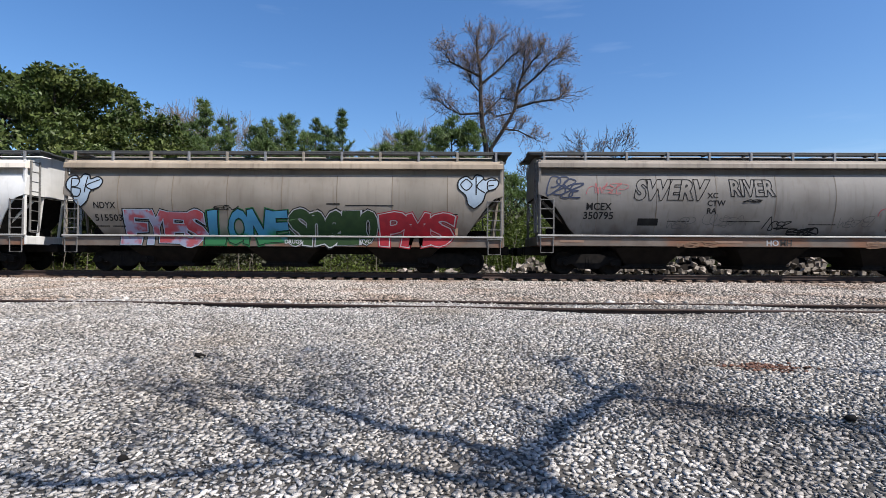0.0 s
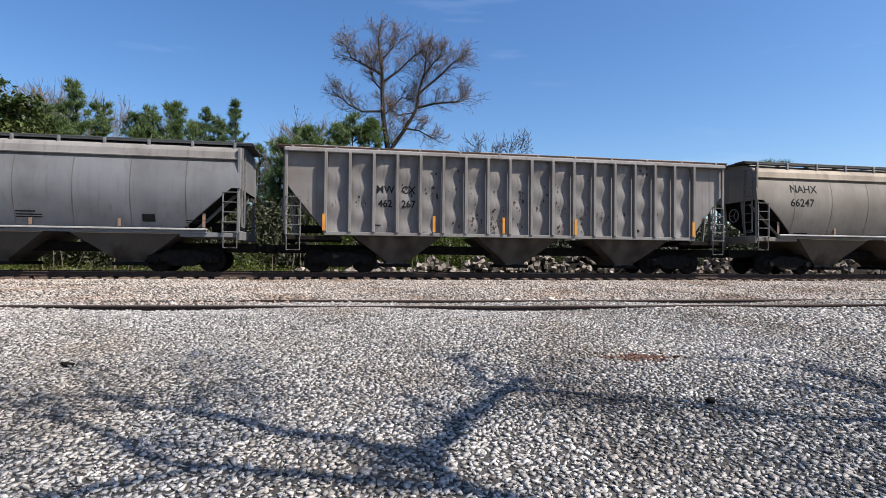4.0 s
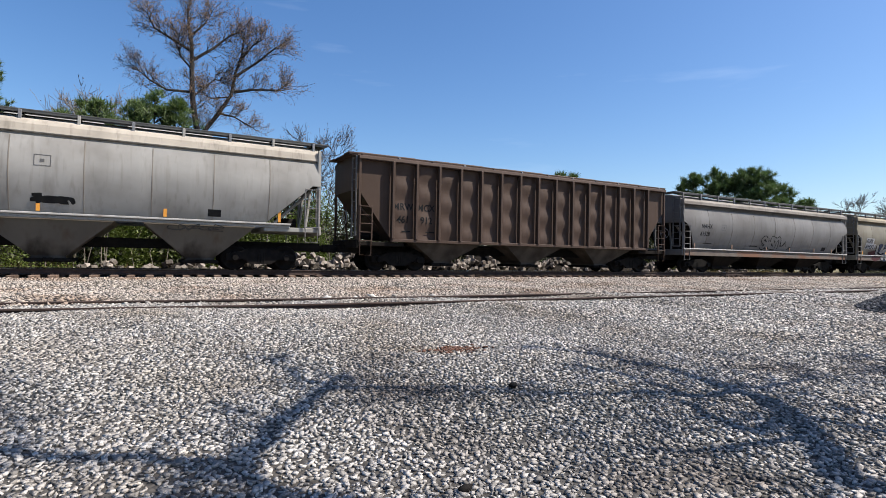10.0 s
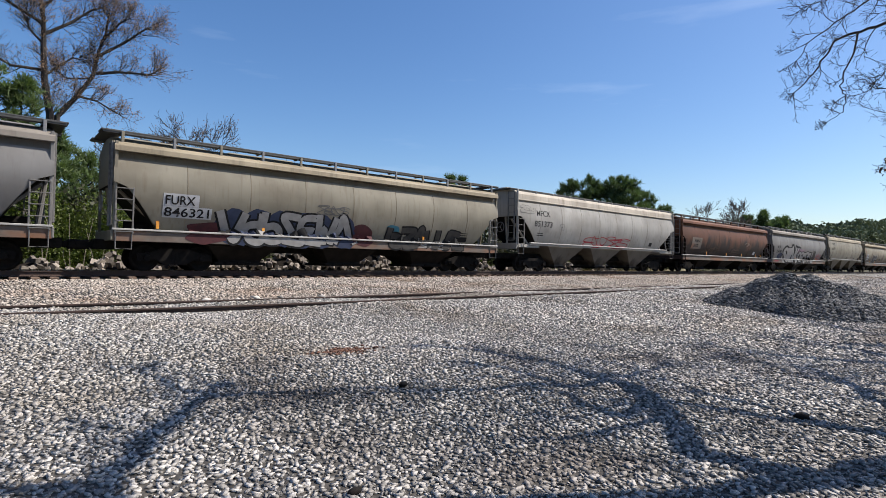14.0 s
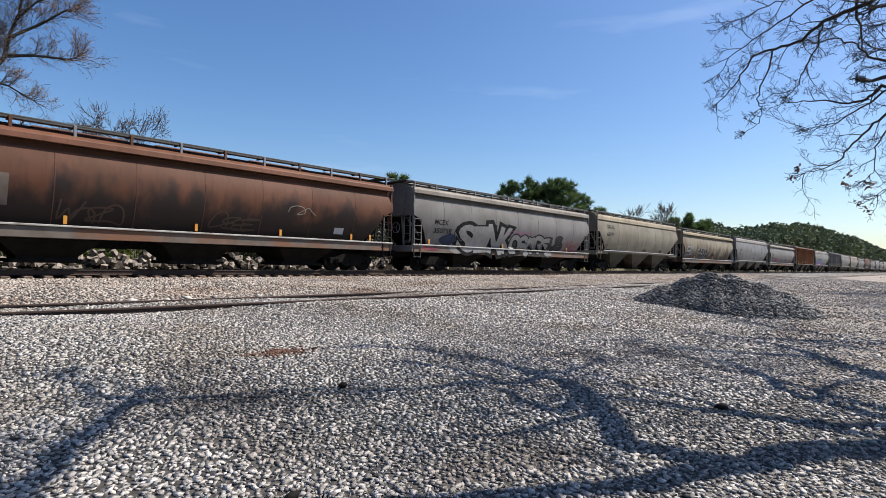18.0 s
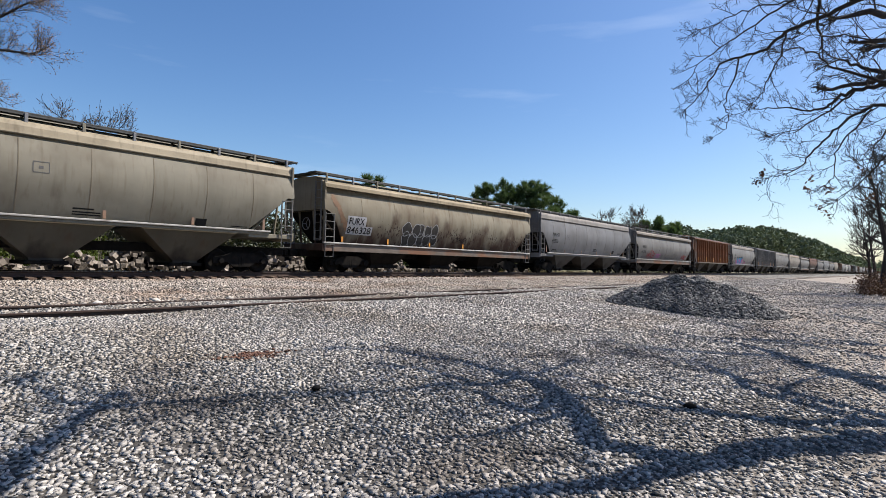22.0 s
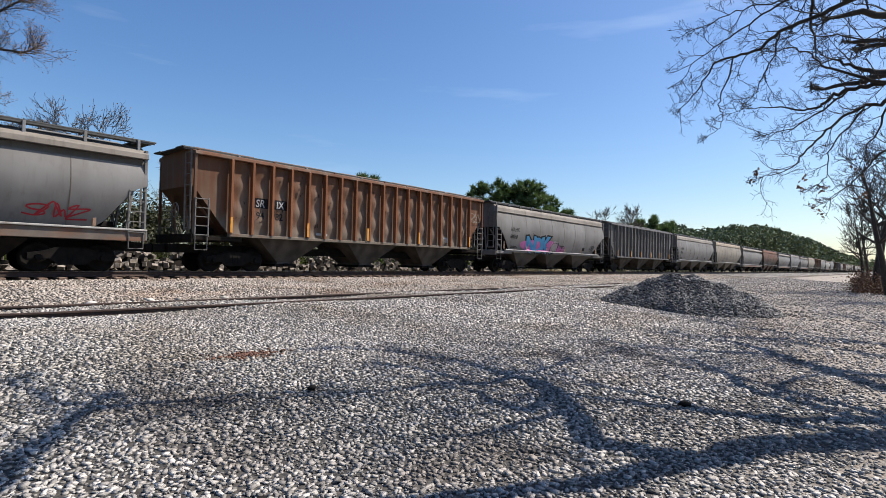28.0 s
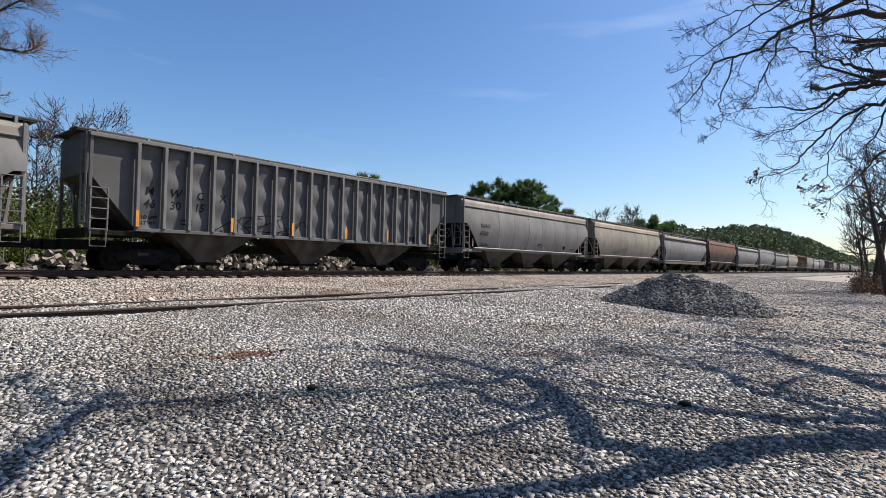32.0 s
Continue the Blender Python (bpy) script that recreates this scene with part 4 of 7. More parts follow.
def build_near_tree():
    """The bare oaks beside the standpoint: their boughs hang into view and throw the branching shade on the gravel."""
    sx, sy = SHADE

    def over(h, rows):
        """Boughs over the places that they shade: the ground's x and y and a radius, raised towards the sun."""
        out = []
        for gx, gy, r in rows:
            up = h(gx, gy)
            k = up - float(ground_z(gx, gy))
            out.append((gx + sx * k, gy + sy * k, up, r))
        return out

    def rise(gx, gy):
        return float(np.interp(math.hypot(gx - 9.8, gy + 2.1), [0, 1.7, 3.1, 4.2, 5.8, 7.5, 10.4, 13.8, 17], [0.2, 2.4, 4.4, 5.2, 6.0, 7.2, 8.7, 10.4, 11.5]))

    def high(gx, gy):
        return 7.0 + 0.1 * math.hypot(gx - 10, gy)

    rng = random.Random(21)
    wood, twigs, tips = Shape(), Shape(), []

    def shade(*rows, every=2, reach=(0.7, 1.35), h=rise, thick=0.14):
        limb(wood, twigs, rng, over(h, [(gx, gy, 1.3 * r) for gx, gy, r in rows]), tips, every, reach, thick)

    def hang(r0, r1, *rows, every=2, reach=(0.32, 0.66)):
        n = len(rows) - 1
        limb(wood, twigs, rng, [(x, y, z, 0.72 * (r0 + (r1 - r0) * i / n)) for i, (x, y, z) in enumerate(rows)], tips, every, reach)
    # the stem and its main fork
    limb(wood, twigs, rng, [(9.8, -2.1, -0.2, 0.36), (9.85, -2.1, 2.5, 0.30), *over(rise, [(6.57, 0.04, 0.25), (6.25, 0.4, 0.23), (5.87, 0.71, 0.21), (5.25, 1.05, 0.19), (4.52, 1.31, 0.16), (3.95, 1.54, 0.14), (3.49, 1.76, 0.125), (2.81, 2.24, 0.115), (2.0, 2.75, 0.105), (1.4, 3.1, 0.10), (0.78, 3.47, 0.095), (0.57, 3.88, 0.085)])], tips, 3)
    shade((4.75, 1.28, 0.12), (4.6, 1.7, 0.11), (4.48, 2.0, 0.105), (4.77, 2.29, 0.10), (5.21, 2.6, 0.10), (5.59, 2.95, 0.10), (6.04, 3.51, 0.10), (6.12, 3.9, 0.08))
    shade((7.6, -0.6, 0.13), (7.32, 0.05, 0.11), (7.01, 0.45, 0.095), (6.7, 0.81, 0.085), (6.55, 1.15, 0.075), (6.29, 1.53, 0.068), (6.1, 1.88, 0.06), (5.98, 2.19, 0.052), (5.81, 2.6, 0.045), (5.72, 2.91, 0.04), every=9)
    shade((6.09, 3.89, 0.07), (5.58, 3.85, 0.058), (5.35, 4.04, 0.05), (5.15, 4.24, 0.045), (4.73, 4.33, 0.036), (4.34, 4.41, 0.03), (3.9, 4.58, 0.026), (3.23, 4.86, 0.024), (2.75, 5.13, 0.022), (2.23, 5.32, 0.02), (1.68, 5.68, 0.015), every=4)
    shade((6.48, 3.82, 0.035), (7.26, 3.89, 0.025), (8.3, 3.83, 0.018), (9.41, 3.8, 0.01), every=3)
    shade((6.26, 4.0, 0.07), (6.18, 4.37, 0.06), (6.27, 4.95, 0.055), (6.02, 5.4, 0.05), (5.84, 5.95, 0.045), (5.52, 6.38, 0.03), every=1)
    shade((5.39, 4.07, 0.05), (5.43, 4.37, 0.045), (5.38, 4.67, 0.04), (5.31, 4.97, 0.03))
    shade((5.55, 2.93, 0.08), (4.86, 2.92, 0.06), (4.93, 3.32, 0.05), (5.07, 3.65, 0.04), (5.09, 3.92, 0.03))
    shade((5.2, 2.6, 0.05), (4.6, 2.75, 0.04), (4.0, 2.9, 0.03), (3.5, 3.3, 0.015))
    shade((7.0, -0.2, 0.07), (7.36, 0.42, 0.055), (7.5, 0.69, 0.05), (7.63, 0.98, 0.05), (7.71, 1.26, 0.055), (8.06, 1.55, 0.06), (8.61, 1.8, 0.06), (9.26, 2.18, 0.045), (9.74, 2.65, 0.035), (9.64, 2.99, 0.025), (9.46, 3.42, 0.015), every=4)
    shade((7.72, 1.11, 0.04), (8.56, 1.13, 0.04), (9.22, 1.05, 0.035), (9.87, 0.84, 0.03), every=5)
    # boughs high over the open yard
    shade((0.57, 3.88, 0.085), (0.45, 4.12, 0.07), (0.24, 4.21, 0.062), (-0.08, 4.44, 0.06), (-0.47, 4.62, 0.058), (-0.8, 4.84, 0.055), (-1.12, 5.13, 0.05), (-1.51, 5.35, 0.042), (-1.89, 5.47, 0.03))
    shade((0.70, 3.52, 0.06), (0.32, 3.61, 0.055), (0.02, 3.66, 0.052), (-0.22, 3.76, 0.05), (-0.6, 3.88, 0.05), (-0.99, 3.97, 0.048), (-1.27, 4.07, 0.045), (-1.52, 4.28, 0.042), (-1.79, 4.6, 0.04), (-2.07, 4.92, 0.036), (-2.46, 5.18, 0.03), (-2.91, 5.41, 0.02), every=3)
    shade((-0.99, 3.97, 0.035), (-1.41, 3.8, 0.04), (-1.74, 3.69, 0.045), (-2.1, 3.63, 0.05), (-2.5, 3.53, 0.052), (-2.8, 3.57, 0.048), (-3.12, 3.68, 0.04), (-3.6, 3.9, 0.025), every=3)
    shade((0.58, 3.96, 0.08), (0.76, 4.34, 0.075), (1.03, 4.84, 0.07), (1.4, 5.35, 0.065), (1.75, 5.77, 0.06), every=1)
    shade((1.75, 5.77, 0.06), (2.03, 5.63, 0.05), (2.3, 5.45, 0.045), (2.68, 5.29, 0.036), (3.19, 5.07, 0.028), (3.55, 4.84, 0.02), every=3)
    shade((1.81, 5.87, 0.05), (1.56, 6.1, 0.045), (1.5, 6.63, 0.04), (1.39, 7.05, 0.025), every=3)
    shade((-1.34, 5.33, 0.022), (-1.54, 5.79, 0.02), (-1.75, 6.41, 0.018), (-2.04, 6.93, 0.014), (-2.1, 7.38, 0.01), every=1)
    shade((-2.46, 5.18, 0.02), (-2.8, 5.7, 0.018), (-3.3, 6.1, 0.015), (-3.9, 6.5, 0.01), every=1)
    shade((-0.8, 4.84, 0.02), (-0.9, 5.6, 0.016), (-1.2, 6.2, 0.012), (-1.3, 6.9, 0.01), every=1)
    shade((-1.89, 5.47, 0.03), (-2.5, 5.9, 0.02), (-3.2, 6.9, 0.012), every=1)
    # boughs that hang into view, two from the stem
    hang(0.10, 0.055, (9.85, -2.1, 4.6), (10.0, -0.9, 5.5), (10.15, 0.33, 5.78), every=9)
    hang(0.055, 0.010, (10.15, 0.33, 5.78), (10.3, 0.69, 5.72), (10.43, 1.07, 5.67), (10.55, 1.48, 5.62), (10.7, 1.8, 5.45), (10.78, 2.22, 5.42), (10.85, 2.52, 5.44), (11.02, 2.75, 5.21), (11.17, 2.97, 5.03), (11.29, 3.3, 4.78), every=2)
    hang(0.028, 0.008, (10.0, 0.5, 5.9), (10.19, 1.2, 6.05), (10.46, 1.72, 5.96), (10.73, 2.21, 5.83), (10.98, 2.6, 5.75), (11.22, 3.04, 5.63), (11.4, 3.3, 5.4))
    hang(0.022, 0.006, (10.80, 2.25, 5.42), (11.16, 2.37, 5.26), (11.23, 2.53, 4.93), (11.3, 2.58, 4.66), (11.36, 2.5, 4.49), (11.39, 2.58, 4.3), (11.37, 2.81, 4.15), every=3, reach=(0.2, 0.4))
    hang(0.022, 0.007, (10.55, 1.48, 5.62), (11.0, 1.62, 5.36), (11.01, 1.79, 5.09), (11.03, 1.89, 4.79), (11.0, 2.05, 4.62), every=2, reach=(0.25, 0.6))
    hang(0.026, 0.007, (10.15, 0.4, 5.8), (10.41, 0.99, 6.08), (10.59, 1.41, 6.14), (10.73, 1.86, 6.27), (10.88, 2.34, 6.29), (11.06, 2.77, 6.26), (11.16, 3.0, 6.28))
    hang(0.12, 0.075, (9.85, -2.1, 3.9), (10.9, -1.2, 4.5), (11.94, -0.22, 4.85), every=9)
    hang(0.065, 0.010, (11.94, -0.22, 4.88), (12.12, 0.27, 4.89), (12.28, 0.64, 4.9), (12.45, 0.91, 4.87), (12.64, 1.1, 4.75), (12.78, 1.39, 4.78), (12.86, 1.9, 4.94), (12.94, 2.38, 5.01), every=2)
    hang(0.045, 0.009, (11.98, -0.07, 4.76), (12.01, 0.39, 4.99), (12.04, 0.71, 5.19), (12.07, 1.01, 5.38), (12.07, 1.18, 5.64), (12.07, 1.49, 5.86), (12.14, 1.8, 5.85), every=2)
    hang(0.05, 0.007, (11.94, -0.22, 4.85), (12.15, 0.17, 4.5), (12.18, 0.38, 4.56), (12.27, 0.64, 4.46), (12.38, 0.97, 4.21), (12.49, 1.27, 3.9), (12.59, 1.48, 3.64), (12.66, 1.76, 3.5), (12.69, 2.06, 3.47), every=2, reach=(0.35, 0.8))
    hang(0.025, 0.006, (12.24, 0.39, 4.51), (12.32, 0.71, 4.12), (12.36, 0.93, 3.79), (12.43, 0.94, 3.37), (12.44, 1.08, 3.21), every=2, reach=(0.25, 0.5))
    hang(0.028, 0.007, (12.05, 0.05, 4.6), (12.16, 0.23, 3.98), (12.19, 0.37, 3.8), (12.25, 0.47, 3.41), every=2, reach=(0.3, 0.6))
    hang(0.03, 0.007, (11.0, -0.9, 4.8), (11.38, -0.14, 5.35), (11.53, 0.38, 5.51), (11.64, 0.77, 5.75), (11.79, 1.12, 5.85), (11.9, 1.44, 6.04), every=2)
    hang(0.05, 0.008, (11.94, -0.22, 4.85), (12.78, -0.24, 3.94), (12.9, 0.12, 3.81), (13.03, 0.33, 3.62), (13.18, 0.64, 3.25), (13.28, 0.96, 3.03), every=2)
    hang(0.03, 0.007, (12.28, 0.64, 4.9), (12.3, 1.0, 4.6), (12.4, 1.5, 4.35), (12.5, 1.95, 4.3), every=2, reach=(0.4, 0.8))
    nr = np.random.default_rng(21)
    low = np.array([tuple(p) for p in tips if p.z < 3.55 and p.x > 11.8])

    def finish(label, clusters):
        tree = thing("oak", pose(0, 0, 0), label, "tree", "bare oaks beside the yard")
        part("trunk", wood, "bark", tree, smooth=True)
        tagged(part("twig_spray", twigs, "bark", tree), kind="stuff")
        if clusters is not None:
            v, f = leaves(nr, clusters, 0.05, 110, 0.085, 0.6)
            tagged(part("dead_leaves", array_mesh("dead_leaves", v, f), "deadleaf", tree, "a few clinging brown leaves"), kind="stuff")
    finish("large bare oak beside the gravel yard with spreading boughs", low[::max(1, len(low) // 9)])
    # the second oak, farther along the lane's edge
    rng = random.Random(33)
    wood, twigs, tips = Shape(), Shape(), []
    limb(wood, twigs, rng, [(17.2, -5.4, -0.2, 0.34), (17.0, -5.1, 3.0, 0.28), (16.7, -4.6, 6.0, 0.22), *over(high, [(10.8, -0.7, 0.232), (10.5, -0.2, 0.174), (10.3, 0.3, 0.145), (10.62, 0.83, 0.131), (10.82, 1.07, 0.123), (11.49, 1.48, 0.116), (12.02, 1.93, 0.102), (12.51, 2.52, 0.080), (12.57, 3.19, 0.058), (12.24, 3.93, 0.036)])], tips, 4)
    shade((9.0, -0.5, 0.131), (9.13, 0.06, 0.123), (9.76, 0.36, 0.116), (10.17, 0.72, 0.109), (10.82, 1.07, 0.102), every=9, h=high)
    shade((11.42, 1.47, 0.087), (11.48, 2.02, 0.072), (11.13, 2.52, 0.072), (10.67, 3.1, 0.065), (10.2, 3.69, 0.051), (10.25, 4.26, 0.029), every=3, h=high)
    shade((10.8, -0.8, 0.174), (12.6, -0.5, 0.131), (15.17, 0.1, 0.102), (15.09, 0.77, 0.094), (14.9, 1.59, 0.087), (15.42, 2.11, 0.087), (16.25, 3.28, 0.080), (16.85, 3.98, 0.065), (17.62, 5.14, 0.043), every=3, h=high)
    shade((15.1, 0.4, 0.087), (14.2, 1.2, 0.072), (13.4, 2.4, 0.058), (12.8, 3.6, 0.043), every=3, h=high)
    shade((15.17, -0.3, 0.116), (18.0, -0.3, 0.102), (20.87, 0.14, 0.087), (22.31, 1.13, 0.072), (24.41, 1.91, 0.051), every=3, h=high)
    shade((12.6, -0.5, 0.087), (13.17, 0.09, 0.072), (13.28, 0.85, 0.065), (13.46, 1.64, 0.058), (13.43, 2.37, 0.043), every=3, h=high)
    finish("bare oak at the edge of the yard beside the dirt lane", None)


def build_far_woods():
    """The wooded hill beside the line, far down it, and the trees that close the view."""
    rng = np.random.default_rng(9)
    AZ = [62, 66, 69, 70.5, 72.2, 73.7, 75.2, 76.9, 78.5, 80.9, 82.1, 83.4, 84.6, 85.8, 87, 87.8, 89.3]
    EL = [2.4, 3.2, 4.2, 4.4, 4.4, 4.25, 3.75, 3.95, 4.2, 4.1, 3.75, 3.2, 2.55, 1.85, 1.25, 0.9, 0.5]

    def reach(az):
        return np.maximum(190, 40 / np.cos(np.radians(az)))
    n = 2300
    az = rng.uniform(62, 89.3, n)
    d = reach(az) * rng.uniform(1.0, 1.35, n)
    top = d * np.tan(np.radians(np.interp(az, AZ, EL) + rng.normal(0, 0.10, n)))
    share = rng.random(n) ** 0.35
    z = top * share * (0.8 + 0.2 * (d / reach(az) - 1) / 0.35) + 1.0
    size = d * rng.uniform(0.007, 0.012, n)
    cen = np.stack([d * np.sin(np.radians(az)), d * np.cos(np.radians(az)), z - size * 0.7], 1)
    m = 64
    off = rng.normal(0, 1, (n, m, 3))
    off /= np.linalg.norm(off, axis=2)[..., None]
    at = cen[:, None, :] + off * (size[:, None, None] * rng.uniform(0.6, 1.05, (n, m, 1))) * np.array((1, 1, 1.2))
    R, s = turns(rng, n * m), np.repeat(d * 0.0052, m) * rng.uniform(0.6, 1.3, n * m)
    shape = np.array([(0, -0.5, 0), (0.4, 0, 0.1), (0, 0.5, -0.05), (-0.4, 0, 0.1)])
    v = np.einsum("nij,kj->nki", R, shape) * s[:, None, None] + at.reshape(-1, 1, 3)
    f = np.arange(n * m * 4).reshape(-1, 4)
    tagged(dress(new("wooded_hill", array_mesh("wooded_hill", v.reshape(-1, 3), f)), MAT["wood"]), "far dark green wooded hill beside the line", "woods", kind="stuff")
    A, Q = np.meshgrid(np.linspace(60, 89.4, 60), np.linspace(0.96, 1.8, 10))
    D = reach(A) * Q
    X, Y = D * np.sin(np.radians(A)), D * np.cos(np.radians(A))
    Z = D * np.tan(np.radians(np.interp(A, AZ, EL) * 0.86)) * np.clip((Q - 0.96) / 0.3, 0, 1) + ground_z(X, Y) * 0 - 0.3
    i = (np.arange(9)[:, None] * 60 + np.arange(59)).ravel()
    ob = new("hillside", array_mesh("hillside", np.stack([X, Y, Z], -1).reshape(-1, 3), np.stack([i, i + 1, i + 61, i + 60], 1), True))
    dress(ob, material("forest_floor", (0.05, 0.055, 0.028), (0.09, 0.075, 0.045), scale=0.05, rough=0.95))
    tagged(ob, "dark forest floor of the far hillside", "hillside", kind="structure")


def polar(az, dist):
    return dist * math.sin(radians(az)), dist * math.cos(radians(az))


def build_trees():
    build_magnolia()
    # pines from the magnolia to the tall hardwood
    for i, (az, d, top, rad, dark) in enumerate([(-26.8, 46, 12.6, 2.8, 0), (-25.0, 42, 14.9, 2.6, 0), (-22.9, 47, 13.6, 2.4, 0), (-20.8, 44, 12.6, 2.3, 1), (-19.0, 45, 13.5, 2.6, 0), (-17.3, 43, 14.4, 2.8, 0),
                                                 (-14.6, 44, 13.8, 2.2, 1), (-13.2, 42, 13.4, 1.9, 1), (-11.6, 43, 14.9, 1.7, 1), (-9.6, 46, 11.0, 2.0, 0), (-25.6, 40, 11.5, 2.6, 0), (-19.4, 41, 12.0, 2.4, 0), (-15.4, 40, 12.4, 2.4, 0),
                                                 (-7.0, 35, 11.6, 2.5, 0), (-4.6, 33, 13.2, 2.6, 0), (-2.2, 34, 13.6, 2.7, 0), (-0.3, 32, 14.6, 2.6, 0), (1.5, 32, 14.4, 2.4, 0), (4.2, 31, 10.2, 2.0, 0), (6.4, 32, 8.8, 1.8, 0)]):
        x, y = polar(az, d)
        pine("pine", x, y, 1.55 + d * math.tan(radians(top)) - 0.3, rad, 40 + i, "needledark" if dark else "needle", 0.06, rag=0.22)
    for i, (az, d, top) in enumerate([(-29.0, 52, 14.0), (-27.4, 50, 14.2), (-26.0, 54, 14.5), (-24.8, 51, 13.4), (-23.0, 55, 13.6), (-17.4, 53, 13.0), (-10.4, 50, 12.4), (-20.0, 52, 13.0), (-8.6, 44, 12.6), (-6.5, 46, 13.8), (-4.0, 45, 14.2), (-1.5, 44, 13.2)]):
        x, y = polar(az, d)
        bare_tree("bare_sapling", x, y, d * math.tan(radians(top)) + 0.8, 70 + i, "thin bare grey sapling among the pines", "palebark", 0.08, 2, 5, 4, 500, 0.25, 0.6, 0.6, 0.012, group="bare saplings behind the track", bud_size=0.10)
    build_hardwood()
    for i, (az, d, top) in enumerate([(8.2, 38, 11.0), (12.0, 39, 12.0), (16.2, 40, 13.6), (22.5, 60, 9.6)]):
        x, y = polar(az, d)
        bare_tree("bare_sapling", x, y, d * math.tan(radians(top)) + 0.8, 110 + i, "small bare hardwood with brown buds behind the track", "bark", 0.09, 2, 5, 4, 900, 0.35, 0.7, 0.6, 0.011, group="bare saplings behind the track", bud_size=0.10)
    # pines farther down the line
    for i, (az, d, top, rad) in enumerate([(41.0, 62, 8.8, 2.0), (42.4, 63, 8.6, 1.8), (51.6, 80, 6.2, 3.4), (52.8, 80, 7.4, 3.6), (54.0, 78, 8.2, 4.0), (55.6, 79, 8.7, 4.2), (57.2, 80, 7.6, 3.8), (58.7, 79, 8.5, 4.4), (60.0, 80, 8.1, 4.6), (61.4, 84, 7.0, 4.4), (62.6, 86, 5.6, 3.8)]):
        x, y = polar(az, d)
        pine("pine", x, y, 1.55 + d * math.tan(radians(top)) - 0.3, rad, 140 + i, "needledark", 0.06, 22, 0.75, "full dark green pine down the line", 0.06, 0.7)
    for i, (az, d, top) in enumerate([(65.6, 105, 6.6), (68.3, 110, 6.9), (69.2, 112, 6.4)]):
        x, y = polar(az, d)
        bare_tree("bare_tree", x, y, d * math.tan(radians(top)), 170 + i, "pale bare hardwood far down the line", "palebark", 0.16, 1, 5, 4, 90, 0.3, 0.6, 0.6, 0.022, group="bare trees far down the line", bud_size=0.12)
    for i, (az, d, top, rad) in enumerate([(69.9, 130, 4.6, 3.6), (71.2, 128, 4.9, 3.6), (72.8, 140, 4.1, 4.2)]):
        x, y = polar(az, d)
        pine("pine", x, y, 1.55 + d * math.tan(radians(top)) - 0.3, rad, 190 + i, "needledark", 0.06, 22, 1.1, "full dark green pine down the line", 0.1, 0.7)
    # bare trees and scrub at the lane's end
    for i, (az, d, h, r) in enumerate([(88.2, 52, 7.0, 0.14), (88.95, 50, 11.5, 0.30), (89.8, 47, 10.5, 0.26), (88.5, 66, 8.0, 0.18), (92.5, 38, 10, 0.25)]):
        x, y = polar(az, d)
        bare_tree("bare_tree", x, y, h, 210 + i, "bare dark-barked tree at the edge of the dirt lane", "bark", r, 1, 5, 4, 0, 0.42, 0.7, 0.62, 0.012, group="bare trees by the lane")
    nr = np.random.default_rng(31)
    n = 700
    x, y = nr.normal(50.5, 1.5, n), nr.uniform(0.3, 2.1, n)
    v, f = leaves(nr, np.stack([x, y, ground_z(x, y) + np.abs(nr.normal(0, 0.6, n))], 1), 0.3, 9000, 0.14, 0.5)
    tagged(dress(new("dry_scrub", array_mesh("dry_scrub", v, f)), MAT["deadleaf"]), "brown dry scrub at the edge of the dirt lane", "scrub", kind="stuff")
    build_near_tree()
    build_far_woods()
    build_brush()
    for i, (x, n, tall) in enumerate([(-1.6, 60, 0.7), (1.2, 100, 0.9), (4.0, 120, 1.0), (6.7, 150, 1.2), (9.3, 190, 1.55), (12.0, 190, 1.6), (14.6, 160, 1.3), (17.2, 190, 1.65), (20.0, 170, 1.45), (22.8, 170, 1.4), (25.6, 150, 1.3), (28.6, 140, 1.3), (32.0, 120, 1.25), (36.0, 100, 1.2), (41.0, 90, 1.1)]):
        y = 26.4 + 0.12 * math.sin(2.1 * i)
        block_heap(x, y, n, 60 + i, 1.25 * tall)

# ---- freight cars ----
# Each car stands with its origin over the rail head at mid length; the side towards the yard is -y.
def side_y(kind, z, zs, ze):
    """Half width of the side sheet at height z."""
    if kind == "ribbed":
        return 1.39
    t = min(1.0, max(0.0, (z - zs) / (ze - zs)))
    belly, tuck = (0.64, 0.42) if kind == "round" else (0.60, 0.34)
    if t < belly:
        return 1.60 - tuck * ((belly - t) / belly) ** 1.65
    return 1.60 - 0.15 * ((t - belly) / (1 - belly)) ** 2


def paint_y(kind, z, zs, ze):
    """Where paint lies: just outside the side sheets."""
    if z < zs:
        return 1.556
    return side_y(kind, z, zs, ze) + (0.062 if kind == "ribbed" else 0.0108)


RIB = {"half": 8.8, "n": 17, "sheets": 8, "seed": 0}
BULGE = 0.009


def swell(fx, z, fz, seed):
    """How far a smooth side sheet bellies out, fx along it and fz up it."""
    return BULGE * math.sin(math.pi * fx) * math.sin(math.pi * fz) * (0.6 + 0.4 * math.sin(4.5 * z + seed))


def dish(x, z, i, w):
    """How far a ribbed side's sheet swells at x from its middle."""
    a = x / w + 0.5
    return 0.075 * math.sin(math.pi * min(1, max(0, a))) ** 0.7 * (0.5 + 0.5 * math.sin(6.0 * z + 1.7 * (i % 4)))


